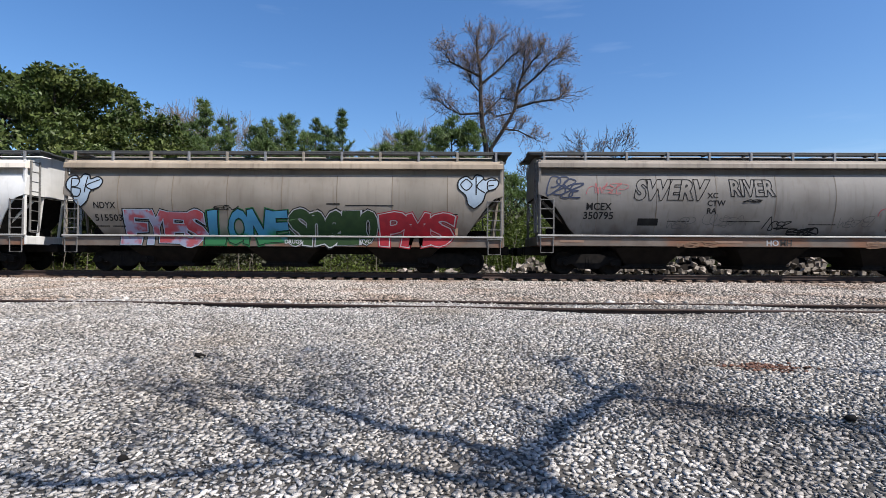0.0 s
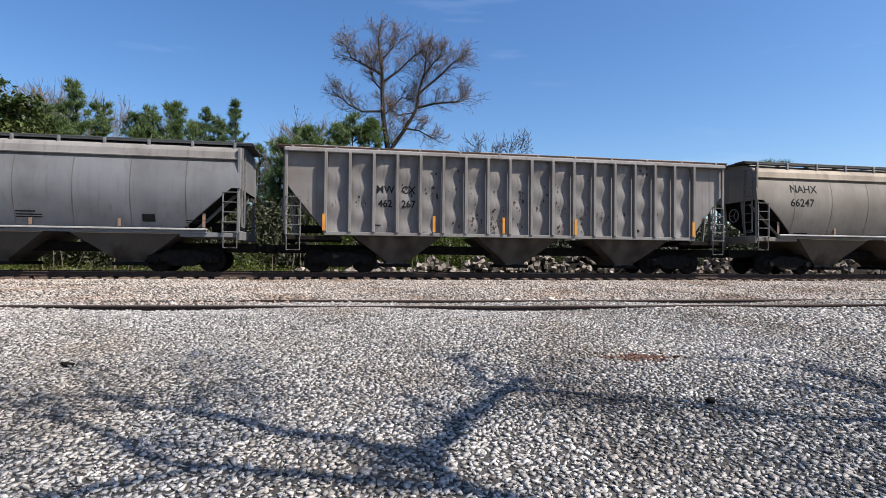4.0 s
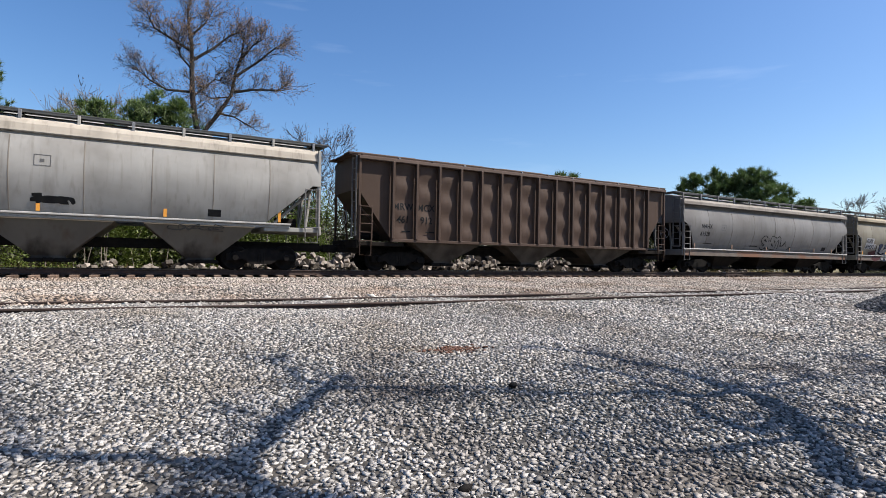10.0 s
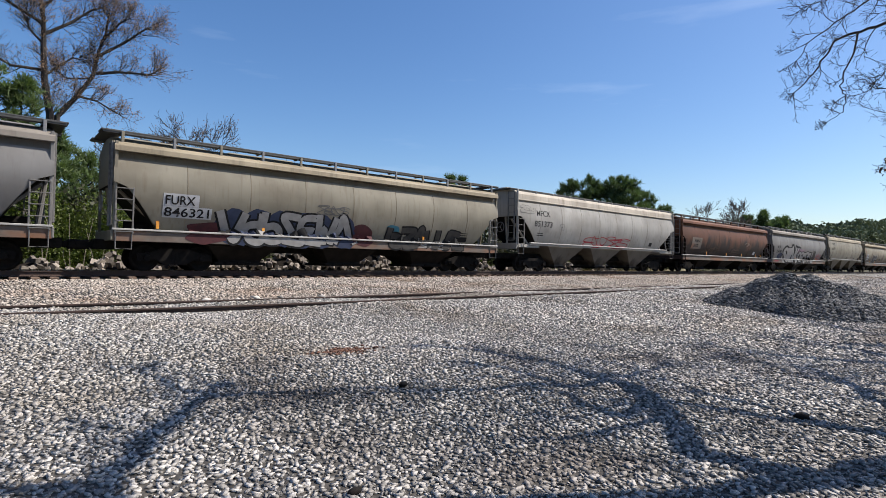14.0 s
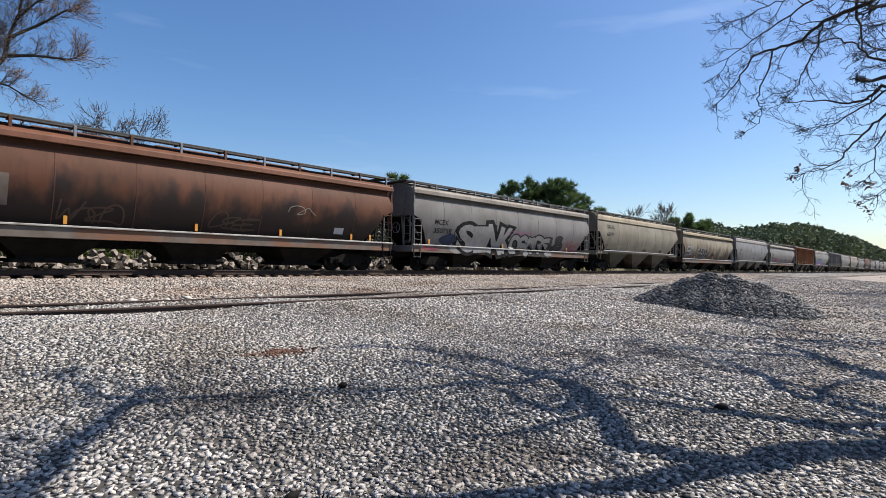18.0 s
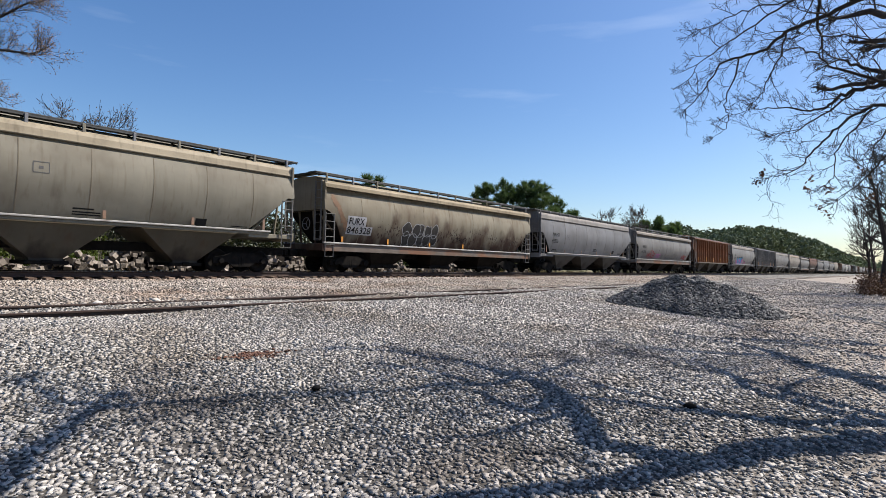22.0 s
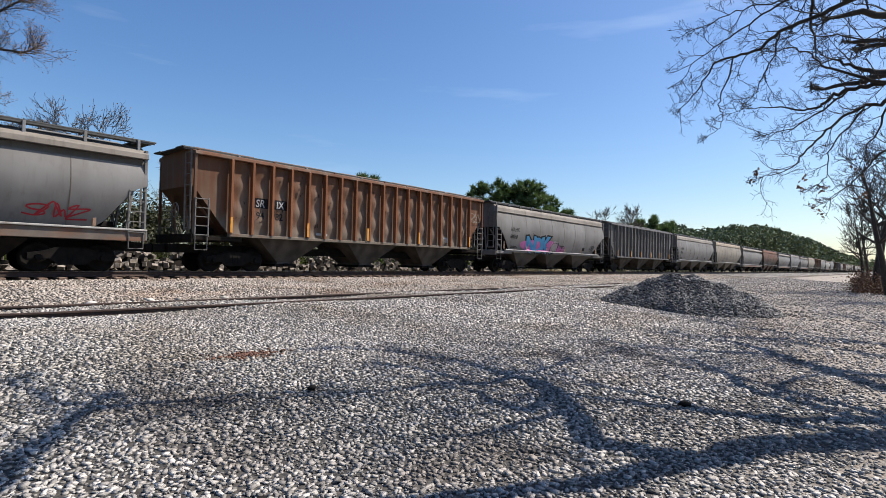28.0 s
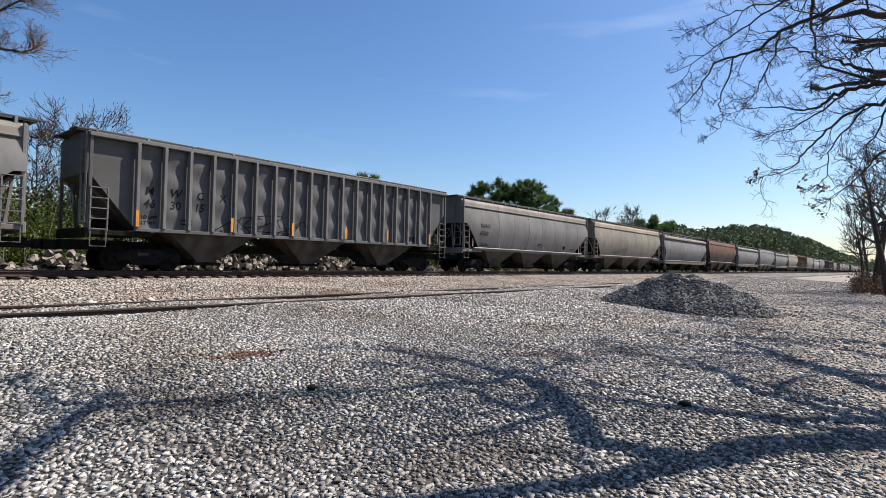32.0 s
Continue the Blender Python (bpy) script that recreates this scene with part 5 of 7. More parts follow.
def skin_y(kind, x, z, zs, ze):
    """Where paint lies, following the dished sheets between the posts."""
    if z < zs:
        return paint_y(kind, z, zs, ze)
    if kind != "ribbed":
        f = (x / RIB["half"] + 1) / 2 * RIB["sheets"]
        return side_y(kind, z, zs, ze) + 0.0045 + swell(f - math.floor(f), z, (z - zs) / (ze - zs), math.floor(f) + RIB["seed"])
    step = (2 * RIB["half"] - 2.9) / RIB["n"]
    f = (x + RIB["half"] - 1.45) / step
    return 1.398 + dish((f - math.floor(f) - 0.5) * step, z, math.floor(f), step - 0.11)


def low_z(kind, u, zs, ze):
    """Lower edge of the side sheet at a distance u from the car's end."""
    if kind == "ribbed":
        a, b, top = 0.05, 1.45, ze - 1.15
    elif kind == "round":
        a, b, top = 0.2, 1.35, zs + 1.5
        t = min(1, max(0, (u - a) / (b - a)))
        return zs + (top - zs) * (1 - t ** 1.25)
    else:
        a, b, top = 0.3, 1.95, zs + 1.45
    t = min(1, max(0, (u - a) / (b - a)))
    return zs + (top - zs) * (1 - t)


def stations(L, kind):
    half = L / 2
    xs = sorted({0.0, 0.12, 0.3, 0.6, 0.9, 1.2, 1.5, 1.75, 1.95, 2.05, 2.4, 4.0, half})
    return [-half + u for u in xs] + [half - u for u in reversed(xs[:-1])]


def body_shape(kind, L, zs, ze, zt):
    """The closed tank of the hopper: sides, slope sheets below the ends, pitched roof."""
    rings = []
    for x in stations(L, kind):
        zl = low_z(kind, L / 2 - abs(x), zs, ze)
        prof = []
        for i in range(9):
            z = zl + (ze - zl) * i / 8
            prof.append((side_y(kind, z, zs, ze) - 0.012, z - (0.09 if kind == "round" and i == 8 else 0)))
        if kind == "ribbed":
            prof += [(1.46, ze + 0.015), (1.46, zt), (0.8, zt + 0.22), (0.0, zt + 0.27)]
        elif kind == "round":
            prof += [(1.24, ze + 0.015), (1.24, zt - 0.01), (0.8, zt + 0.22), (0.0, zt + 0.27)]
        else:
            prof += [(1.39, ze + 0.015), (1.39, ze + 0.10), (1.36, ze + 0.12), (1.36, zt - 0.01), (0.8, zt + 0.22), (0.0, zt + 0.27)]
        ring = [(x, -y, z) for y, z in prof] + [(x, y, z) for y, z in reversed(prof[:-1])]
        rings.append(ring)
    return Shape().loft(rings, True, True)


def panel_shape(kind, L, zs, ze, x0, x1, seed):
    """One side sheet, slightly dished, set over the tank."""
    rng = random.Random(seed)
    n, rows = 7, 11
    cols = []
    for i in range(n):
        x = x0 + (x1 - x0) * i / (n - 1)
        zl = low_z(kind, L / 2 - abs(x), zs, ze) + 0.004
        col = []
        for j in range(rows):
            z = zl + (ze - zl) * j / (rows - 1)
            wave = swell(i / (n - 1), z, j / (rows - 1), seed) + rng.gauss(0, 0.0004)
            col.append((x, -side_y(kind, z, zs, ze) - 0.002 - wave, z))
        cols.append(col)
    sh = Shape().loft(cols, False)
    back = [[(x, y + 0.02, z) for x, y, z in c] for c in (cols[0], cols[-1])]
    return sh.loft([back[0], cols[0]], False).loft([cols[-1], back[1]], False)


CACHE = {}


def cached(key, make, smooth=False):
    if key not in CACHE:
        CACHE[key] = make().mesh(str(key[0]), smooth)
    return CACHE[key]


def truck_side(sign):
    o = [(-1.18, 0.36), (-1.18, 0.58), (-0.75, 0.66), (-0.42, 0.78), (0.42, 0.78), (0.75, 0.66), (1.18, 0.58), (1.18, 0.36), (0.98, 0.34), (0.62, 0.40), (0.36, 0.22), (-0.36, 0.22), (-0.62, 0.40), (-0.98, 0.34)]
    sh = Shape().prism(o, sign * 0.98 - 0.06, sign * 0.98 + 0.06)
    for k in (-1, 0, 1):
        sh.tube([(k * 0.11, sign * 1.0, 0.28), (k * 0.11, sign * 1.0, 0.62)], 0.05, 7)
    for k in (-0.89, 0.89):
        sh.tube([(k, sign * 1.0, 0.45), (k, sign * 1.14, 0.45)], [0.13, 0.1], 10)
    return sh


def wheel_shape():
    sh = Shape().tube([(0, -1.05, 0), (0, 1.05, 0)], 0.08, 8)
    for s in (-1, 1):
        prof = [(0.64, 0.1), (0.66, 0.34), (0.645, 0.38), (0.645, 0.475), (0.675, 0.465), (0.69, 0.445), (0.79, 0.435), (0.79, 0.38), (0.75, 0.34), (0.72, 0.12), (0.77, 0.1)]
        rings = [[(r * math.cos(a), s * y, r * math.sin(a)) for y, r in prof] for a in [2 * math.pi * i / 20 for i in range(20)]]
        rings.append(rings[0])
        sh.loft(rings, False)
        sh.tube([(0.2, s * 0.745, 0), (0.2, s * 0.765, 0)], 0.045, 6)
    return sh


def ladder_shape(z0, z1, w, rungs, dip):
    sh = Shape()
    for x in (0, w):
        sh.box(x - 0.024, x + 0.024, -0.03, 0.03, z0, z1, 0.006)
    for i in range(rungs):
        z = z0 + 0.06 + (z1 - z0 - 0.1) * i / (rungs - 1)
        sh.tube([(0, -0.03, z), (w, -0.03, z)], 0.018, 5)
    sh.tube([(0.02, 0, z0), (0.02, 0, z0 - dip), (w - 0.02, 0, z0 - dip), (w - 0.02, 0, z0)], 0.022, 5)
    return sh


def hopper_bay(kind, w_top, w_bot, z_top, z_bot, hy):
    rings = [[(-w / 2, -y, z), (w / 2, -y, z), (w / 2, y, z), (-w / 2, y, z)] for w, y, z in ((w_top, hy, z_top), (w_top * 0.98, hy, z_top - 0.05), (w_bot, hy * 0.62, z_bot), (w_bot, hy * 0.62, z_bot - 0.12))]
    return Shape().loft(rings, True, True)


def font_mesh(text, size=1.0, bold=0.0, shear=0.0, align="LEFT", line=0.0):
    cu = bpy.data.curves.new("lettering", "FONT")
    cu.body, cu.size, cu.offset, cu.shear, cu.align_x = text, size, bold, shear, align
    cu.resolution_u = 3
    if line:
        cu.fill_mode, cu.bevel_depth, cu.bevel_resolution = "NONE", line, 0
    tmp = new("tmp", cu)
    me = bpy.data.meshes.new_from_object(tmp.evaluated_get(bpy.context.evaluated_depsgraph_get()))
    bpy.data.objects.remove(tmp)
    bpy.data.curves.remove(cu)
    return me


def lay_on(me, kind, zs, ze, gap):
    """Cuts flat paint into level bands and lays it on the curved side."""
    bm = bmesh.new()
    bm.from_mesh(me)
    lo, hi = min(v.co.z for v in bm.verts), max(v.co.z for v in bm.verts)
    cuts = [zs - 0.002, zs + 0.002] + [lo + 0.11 * i for i in range(1, int((hi - lo) / 0.11) + 1)]
    if kind == "ribbed":
        left, right = min(v.co.x for v in bm.verts), max(v.co.x for v in bm.verts)
        for i in range(1, int((right - left) / 0.09) + 1):
            bmesh.ops.bisect_plane(bm, geom=bm.verts[:] + bm.edges[:] + bm.faces[:], plane_co=(left + 0.09 * i, 0, 0), plane_no=(1, 0, 0))
    for z in cuts:
        if lo < z < hi:
            bmesh.ops.bisect_plane(bm, geom=bm.verts[:] + bm.edges[:] + bm.faces[:], plane_co=(0, 0, z), plane_no=(0, 0, 1))
    for v in bm.verts:
        v.co.y = -skin_y(kind, v.co.x, v.co.z, zs, ze) - gap - abs(v.co.y) * 0.1
    bm.to_mesh(me)
    bm.free()
    return me


def lettering(car, text, x, z, size, mat, kind, zs, ze, gap=0.002, bold=0.0, shear=0.0, name="lettering", label="", align="LEFT", wide=1.0, span=0.0, line=0.0):
    """Painted writing, laid on the curved side sheet; span sets its length in metres."""
    me = font_mesh(text, size, bold, shear, align, line)
    if span:
        a, b = min(v.co.x for v in me.vertices), max(v.co.x for v in me.vertices)
        wide, x = span / (b - a), x - a * span / (b - a)
    for v in me.vertices:
        v.co = (v.co.x * wide + x, v.co.z, v.co.y + z)
    me.name = name
    return part(name, lay_on(me, kind, zs, ze, gap), mat, car, label)


def throwup(text, x, z, w, h, fill, line, edge=None, seed=1, fat=0.07, rim=0.022, lean=0.12, lap=1.12, shine=None):
    """Fat overlapping spray letters, each one a rim, an outline and a fill."""
    def put(car, kind, zs, ze, half):
        rng = random.Random(seed)
        cell = w / len(text)
        for i, ch in enumerate(text):
            tilt, sx, sz = rng.uniform(-0.10, 0.10), lap * rng.uniform(0.95, 1.08), rng.uniform(0.86, 1.0)
            cx, cz = x - half + cell * (i + 0.5), z + h * (0.5 + rng.uniform(-0.03, 0.03))
            ref = font_mesh(ch, 1.0, fat)
            X, Y = [v.co.x for v in ref.vertices], [v.co.y for v in ref.vertices]
            mx, my, bw, bh = (min(X) + max(X)) / 2, (min(Y) + max(Y)) / 2, max(X) - min(X), max(Y) - min(Y)
            bpy.data.meshes.remove(ref)
            for mat, grow, gap in ((edge, 2.1 * rim, 0.003), (line, rim, 0.006), (fill, 0.0, 0.009), (shine, -fat * 0.9, 0.012)):
                if not mat:
                    continue
                me = font_mesh(ch, 1.0, fat + grow)
                for v in me.vertices:
                    u, q = (v.co.x - mx) / bw, (v.co.y - my) / bh
                    px, pz = u * cell * sx * (1 + 0.22 * q * (-1) ** i), q * h * sz * (1 + 0.12 * math.cos(3.0 * u))
                    v.co = (cx + px + lean * pz + tilt * pz, 0.0, cz + pz - tilt * px)
                part("graffiti", lay_on(me, kind, zs, ze, gap + 0.0007 * (i % 3)), mat, car)
    return put


def heart(x, z, w, h, flip=1, lines=()):
    """A pointed pale-blue balloon shape with a black rim and black strokes in it."""
    def put(car, kind, zs, ze, half):
        rim = smooth_line([(0.40, 0.0), (0.24, 0.14), (0.18, 0.40), (0.0, 0.62), (0.02, 0.88), (0.20, 1.0), (0.34, 0.90), (0.44, 1.04), (0.60, 1.0), (0.66, 0.88), (0.84, 0.96), (1.0, 0.82), (0.92, 0.62), (0.70, 0.50), (0.60, 0.20), (0.40, 0.0)], 4)
        at = lambda p: (x - half + w * (p[0] if flip > 0 else 1 - p[0]), z + h * p[1])
        o = [at(p) for p in rim]
        fills(car, [o[:-1]], "paleblue", kind, zs, ze, 0.004)
        stroke(car, [o], 0.055, "ink", kind, zs, ze, 0.008)
        for pts in lines:
            stroke(car, [smooth_line([at(p) for p in pts], 5)], 0.045, "ink", kind, zs, ze, 0.0085)
    return put


LOOPS_B = (((0.16, 0.34), (0.12, 0.9)), ((0.12, 0.9), (0.34, 0.86), (0.30, 0.66), (0.14, 0.62), (0.40, 0.56), (0.36, 0.34), (0.16, 0.34)), ((0.56, 0.96), (0.52, 0.45)), ((0.92, 0.86), (0.55, 0.66), (0.8, 0.5)))
LOOPS_O = (((0.2, 0.92), (0.06, 0.74), (0.2, 0.56), (0.34, 0.74), (0.2, 0.92)), ((0.44, 0.98), (0.44, 0.42)), ((0.64, 0.94), (0.46, 0.68), (0.66, 0.48)), ((0.94, 0.88), (0.74, 0.84), (0.74, 0.56), (0.92, 0.6)), ((0.74, 0.7), (0.88, 0.72)))


def balloons(x, z, w, h, n, fill, line, seed):
    """Dim overlapping balloon shapes with a thin pale rim."""
    def put(car, kind, zs, ze, half):
        rng = random.Random(seed)
        for i in range(n):
            cx, cz = x - half + w * ((i // 2) + 0.5) / ((n + 1) // 2) + rng.gauss(0, 0.05), z + h * (0.28 if i % 2 else 0.72)
            o = smooth_line([p for p in blob(cx, cz, 0.62 * w / (n / 2), 0.30 * h, rng, 9, 0.13)], 3)
            o.append(o[0])
            fills(car, [o[:-1]], fill, kind, zs, ze, 0.003 + 0.0012 * (i % 4))
            stroke(car, [o], 0.028, line, kind, zs, ze, 0.0045 + 0.0012 * (i % 4))
    return put


def ribbon(pts, w):
    """A flat brush stroke through the points, as outline rows."""
    P = [Vector((x, z)) for x, z in pts]
    rows = []
    for i, p in enumerate(P):
        d = (P[min(i + 1, len(P) - 1)] - P[max(i - 1, 0)])
        d = d.normalized() if d.length > 1e-6 else Vector((1, 0))
        nrm = Vector((-d.y, d.x)) * w / 2
        rows.append((p + nrm, p - nrm))
    return rows


def stroke(car, lines, w, mat, kind, zs, ze, gap=0.003, name="graffiti", label=""):
    """One painted stroke to a part."""
    for n, pts in enumerate(lines):
        rows = ribbon(pts, w)
        part(name, Shape().loft([[(q.x, -paint_y(kind, q.y, zs, ze) - gap - 0.00004 * i - 0.0006 * (n % 2), q.y) for q in r] for i, r in enumerate(rows)], False), mat, car, label)


def blob(cx, cz, rx, rz, rng, n=18, rough=0.12):
    return [(cx + rx * math.cos(a) * (1 + rng.gauss(0, rough)), cz + rz * math.sin(a) * (1 + rng.gauss(0, rough))) for a in [2 * math.pi * i / n for i in range(n)]]


def fills(car, outlines, mat, kind, zs, ze, gap, name="graffiti", label=""):
    for q, o in enumerate(outlines):
        cx, cz = sum(p[0] for p in o) / len(o), sum(p[1] for p in o) / len(o)
        ring = lambda f: [(cx + (x - cx) * f, -paint_y(kind, cz + (z - cz) * f, zs, ze) - gap - 0.0004 * q, cz + (z - cz) * f) for x, z in o]
        part(name, Shape().loft([ring(f) for f in (1.0, 0.8, 0.6, 0.4, 0.2, 0.02)], True), mat, car, label)


GLYPHS = (((0.9, 0.8), (0.5, 1), (0.1, 0.8), (0.3, 0.55), (0.75, 0.42), (0.85, 0.15), (0.5, 0), (0.05, 0.15)), ((0.08, 0), (0.12, 0.7), (0.45, 1), (0.8, 0.75), (0.92, 0)),
          ((0.1, 1), (0.08, 0.3), (0.5, 0), (0.9, 0.3), (0.95, 1)), ((0.95, 0.95), (0.25, 0.95), (0.08, 0.55), (0.7, 0.5), (0.15, 0.4), (0.2, 0.05), (0.95, 0.02)),
          ((0.15, -0.05), (0.1, 0.95), (0.7, 1), (0.9, 0.7), (0.6, 0.45), (0.25, 0.42)), ((0.0, 0), (0.3, 0.7), (0.5, 1.02), (0.7, 0.6), (1.0, 0)),
          ((0.05, 0.9), (0.9, 1.0), (0.5, 0.55), (0.1, 0.05), (0.95, 0.08)), ((0.1, 1.05), (0.2, 0), (0.45, 0.6), (0.65, 0.05), (0.95, 1)))


def smooth_line(pts, n=6):
    out = []
    for i in range(len(pts) - 1):
        p0, p1, p2, p3 = pts[max(i - 1, 0)], pts[i], pts[i + 1], pts[min(i + 2, len(pts) - 1)]
        for k in range(n):
            t = k / n
            out.append(tuple(0.5 * (2 * p1[a] + (p2[a] - p0[a]) * t + (2 * p0[a] - 5 * p1[a] + 4 * p2[a] - p3[a]) * t * t + (3 * p1[a] - p0[a] - 3 * p2[a] + p3[a]) * t ** 3) for a in (0, 1)))
    return out + [tuple(pts[-1])]


def burner(car, x, z, w, h, letters, fill, line, kind, zs, ze, seed, back=None, edge=None):
    """A block of interlocking fat outlined strokes in the manner of wild-style letters, none of them readable."""
    rng = random.Random(seed)
    if back:
        fills(car, [blob(x + w * (i + 0.5) / 6, z + h * 0.47, w / 8, h * 0.52, rng, 18, 0.06) for i in range(6)], back, kind, zs, ze, 0.001)
    step, body = w / letters, []
    for i in range(letters):
        g = rng.choice(GLYPHS)
        fa, fb = rng.random() < 0.5, rng.random() < 0.5
        g = [(1 - a if fa else a, 1 - b if fb else b) for a, b in g]
        body.append(smooth_line([(x + step * (i - 0.1 + 1.2 * a) + rng.gauss(0, 0.03) * h, z + h * (0.13 + 0.74 * b) + rng.gauss(0, 0.03) * h) for a, b in g]))
    fat = min(0.30 * h, 0.36 * step)
    if edge:
        stroke(car, body, fat * 1.55, edge, kind, zs, ze, 0.004)
    stroke(car, body, fat * 1.2, line, kind, zs, ze, 0.0065)
    stroke(car, body, fat, fill, kind, zs, ze, 0.009)


def tag(car, x, z, w, h, mat, kind, zs, ze, seed, n=10, width=0.035):
    """A quick looping spray tag that cannot be read."""
    rng = random.Random(seed)
    m, pts = max(2, round(n * 0.6)), []
    for i in range(m):
        g, s, up = rng.choice(GLYPHS), rng.uniform(0.55, 1.0), rng.uniform(-0.1, 0.12)
        for a, b in (g if rng.random() < 0.6 else g[::-1]):
            pts.append((x + w * (i + 0.05 + 1.9 * a) / (m + 0.9) + 0.2 * h * b, z + h * (up + s * b)))
    stroke(car, [smooth_line(pts, 4)], width, mat, kind, zs, ze, 0.005)


def bars(car, rows, mat, kind, zs, ze):
    """Small print that cannot be read: plain bars. rows: x, z, width, height."""
    for x, z, w, h in rows:
        m = max(1, math.ceil(h / 0.06))
        rows = [z + h * i / m for i in range(m + 1)]
        part("small_print", Shape().loft([[(u, -paint_y(kind, q, zs, ze) - 0.001, q) for u in (x, x + w)] for q in rows], False), mat, car)


def build_car(kind, x_left, L, colour, label, zs=1.37, ze=3.67, zt=4.2, top=4.6, roof="roofdark", sill="sill", near=True, marks=(), ribs=17, posts="", group="covered hopper cars of the train"):
    """kind: 'round' and 'flat' have smooth bulging sides, 'ribbed' has outside posts. Returns the car, placed with its end at x_left along the train."""
    car = thing("hopper_car", pose(x_left + L / 2, TRACK_Y, RAIL_Z), label, "freight car", group)
    half = L / 2
    part("tank", cached(("tank", kind, L, zs, ze, zt), lambda: body_shape(kind, L, zs, ze, zt)), colour, car)
    # slope sheets under the ends, black on the smooth-sided cars
    def slopes(s):
        rows = []
        top_u = 1.35 if kind == "round" else 1.95 if kind == "flat" else 1.45
        for i in range(9):
            u = 0.02 + (top_u - 0.02) * i / 8
            zl = low_z(kind, u, zs, ze)
            y = side_y(kind, zl, zs, ze) - 0.03
            rows.append([(s * (half - u + 0.012), -y, zl - 0.012), (s * (half - u + 0.012), y, zl - 0.012)])
        return Shape().loft(rows, False)
    for s in (-1, 1):
        part("slope_sheet", cached(("slope_sheet", kind, L, zs, ze, s), lambda: slopes(s)), dust_and_shading(colour, 0.5) if kind == "ribbed" else "black", car, "" if kind == "ribbed" else "black slope sheet")
    # side sheets
    if kind != "ribbed":
        n = 9 if kind == "flat" else 8
        edges = [-half + L * i / n for i in range(n + 1)]
        for i in range(n if near else 0):
            a, b = edges[i] + 0.003, edges[i + 1] - 0.003
            part("side_sheet", panel_shape(kind, L, zs, ze, a, b, i + int(x_left) % 50), colour, car, smooth=True)
            if i:
                part("weld_seam", cached(("weld_seam", kind, zs, ze), lambda: Shape().loft([[(-0.02, -side_y(kind, z, zs, ze) + 0.01, z), (-0.014, -side_y(kind, z, zs, ze) - 0.007, z), (0.014, -side_y(kind, z, zs, ze) - 0.007, z), (0.02, -side_y(kind, z, zs, ze) + 0.01, z)] for z in [zs + (ze - zs) * (0.02 + 0.97 * q / 12) for q in range(13)]], False)), dust_and_shading(colour, 0.72), car).location = (edges[i], 0, 0)
    else:
        n = ribs
        for i in range(n + 1):
            x = -half + 1.45 + (L - 2.9) * i / n
            post = cached(("post", zs, ze), lambda: Shape().box(-0.055, 0.055, -1.665, -1.45, zs + 0.02, ze + 0.02, 0.012))
            part("post", post, posts or colour, car).location = (x, 0, 0)
            if i < n and near:
                w = (L - 2.9) / n - 0.11
                def sheet(w=w, i=i):
                    cols = []
                    for a in range(7):
                        cols.append([(-w / 2 + w * a / 6, -1.392 - dish(-w / 2 + w * a / 6, zs + (ze - zs) * j / 20, i, w), zs + (ze - zs) * j / 20) for j in range(21)])
                    return Shape().loft(cols, False)
                part("side_sheet", cached(("sheet", round(w, 3), zs, ze, i % 4), sheet, True), colour, car).location = (x + w / 2 + 0.055, 0, 0)
        part("bottom_rail", Shape().box(-half + 1.4, half - 1.4, -1.62, -1.44, zs - 0.1, zs + 0.02, 0.01), colour, car)
    # eaves: pale top chord, roof, hatches, running boards on brackets
    def chord():
        sh = Shape()
        if kind == "round":
            # boxed eaves that stand out over the side
            for s in (-1, 1):
                sh.loft([[(x, s * y, z) for y, z in ((1.22, ze + 0.24), (1.59, ze + 0.21), (1.605, ze + 0.23), (1.585, zt - 0.14), (1.56, zt - 0.10), (1.30, zt + 0.03), (1.22, zt))] for x in (-half, half)], True, True)
            return sh
        if kind == "flat":
            lo = ze + 0.09
            for s in (-1, 1):
                sh.loft([[(x, s * y, z) for y, z in ((1.485, lo), (1.50, lo + 0.03), (1.485, lo + 0.09), (1.455, zt - 0.15), (1.40, zt - 0.04), (1.30, zt + 0.03), (1.30, lo))] for x in (-half, half)], True, True)
            return sh
        lo, hi = ze, zt
        for s in (-1, 1):
            sh.loft([[(x, s * 1.60, lo), (x, s * 1.615, lo + 0.03), (x, s * 1.60, hi - 0.03), (x, s * 1.53, hi), (x, s * 1.44, hi), (x, s * 1.44, lo)] for x in (-half, half)], True, True)
        return sh
    # sun on the smooth cars' eaves is painted in as a lighter tone
    part("top_chord", cached(("top_chord", kind, L, ze, zt), chord), colour if kind == "ribbed" else dust_and_shading(colour, 1.3), car)
    def boards():
        sh = Shape()
        for y in (-0.98, 0.98):
            sh.box(-half - 0.35, half + 0.35, y - 0.3, y + 0.3, top - 0.05, top, 0.01)
            sh.box(-half - 0.3, half + 0.3, y - 0.30, y - 0.27, top - 0.11, top - 0.05)
        for s in (-1, 1):
            sh.box(s * half - 0.3, s * half + 0.3, -1.3, 1.3, top - 0.055, top - 0.015)
        return sh
    part("running_board", cached(("running_board", L, top), boards), roof, car)
    bracket = cached(("bracket", zt, top), lambda: Shape().box(-0.045, 0.045, -1.36, -1.28, zt - 0.05, top - 0.04, 0.01).box(-0.03, 0.03, -1.34, -0.7, top - 0.1, top - 0.05))
    m = 11
    for i in range(m + 1):
        part("bracket", bracket, "steel" if i % 2 else colour, car).location = (-half + 0.25 + (L - 0.5) * i / m, 0, 0)
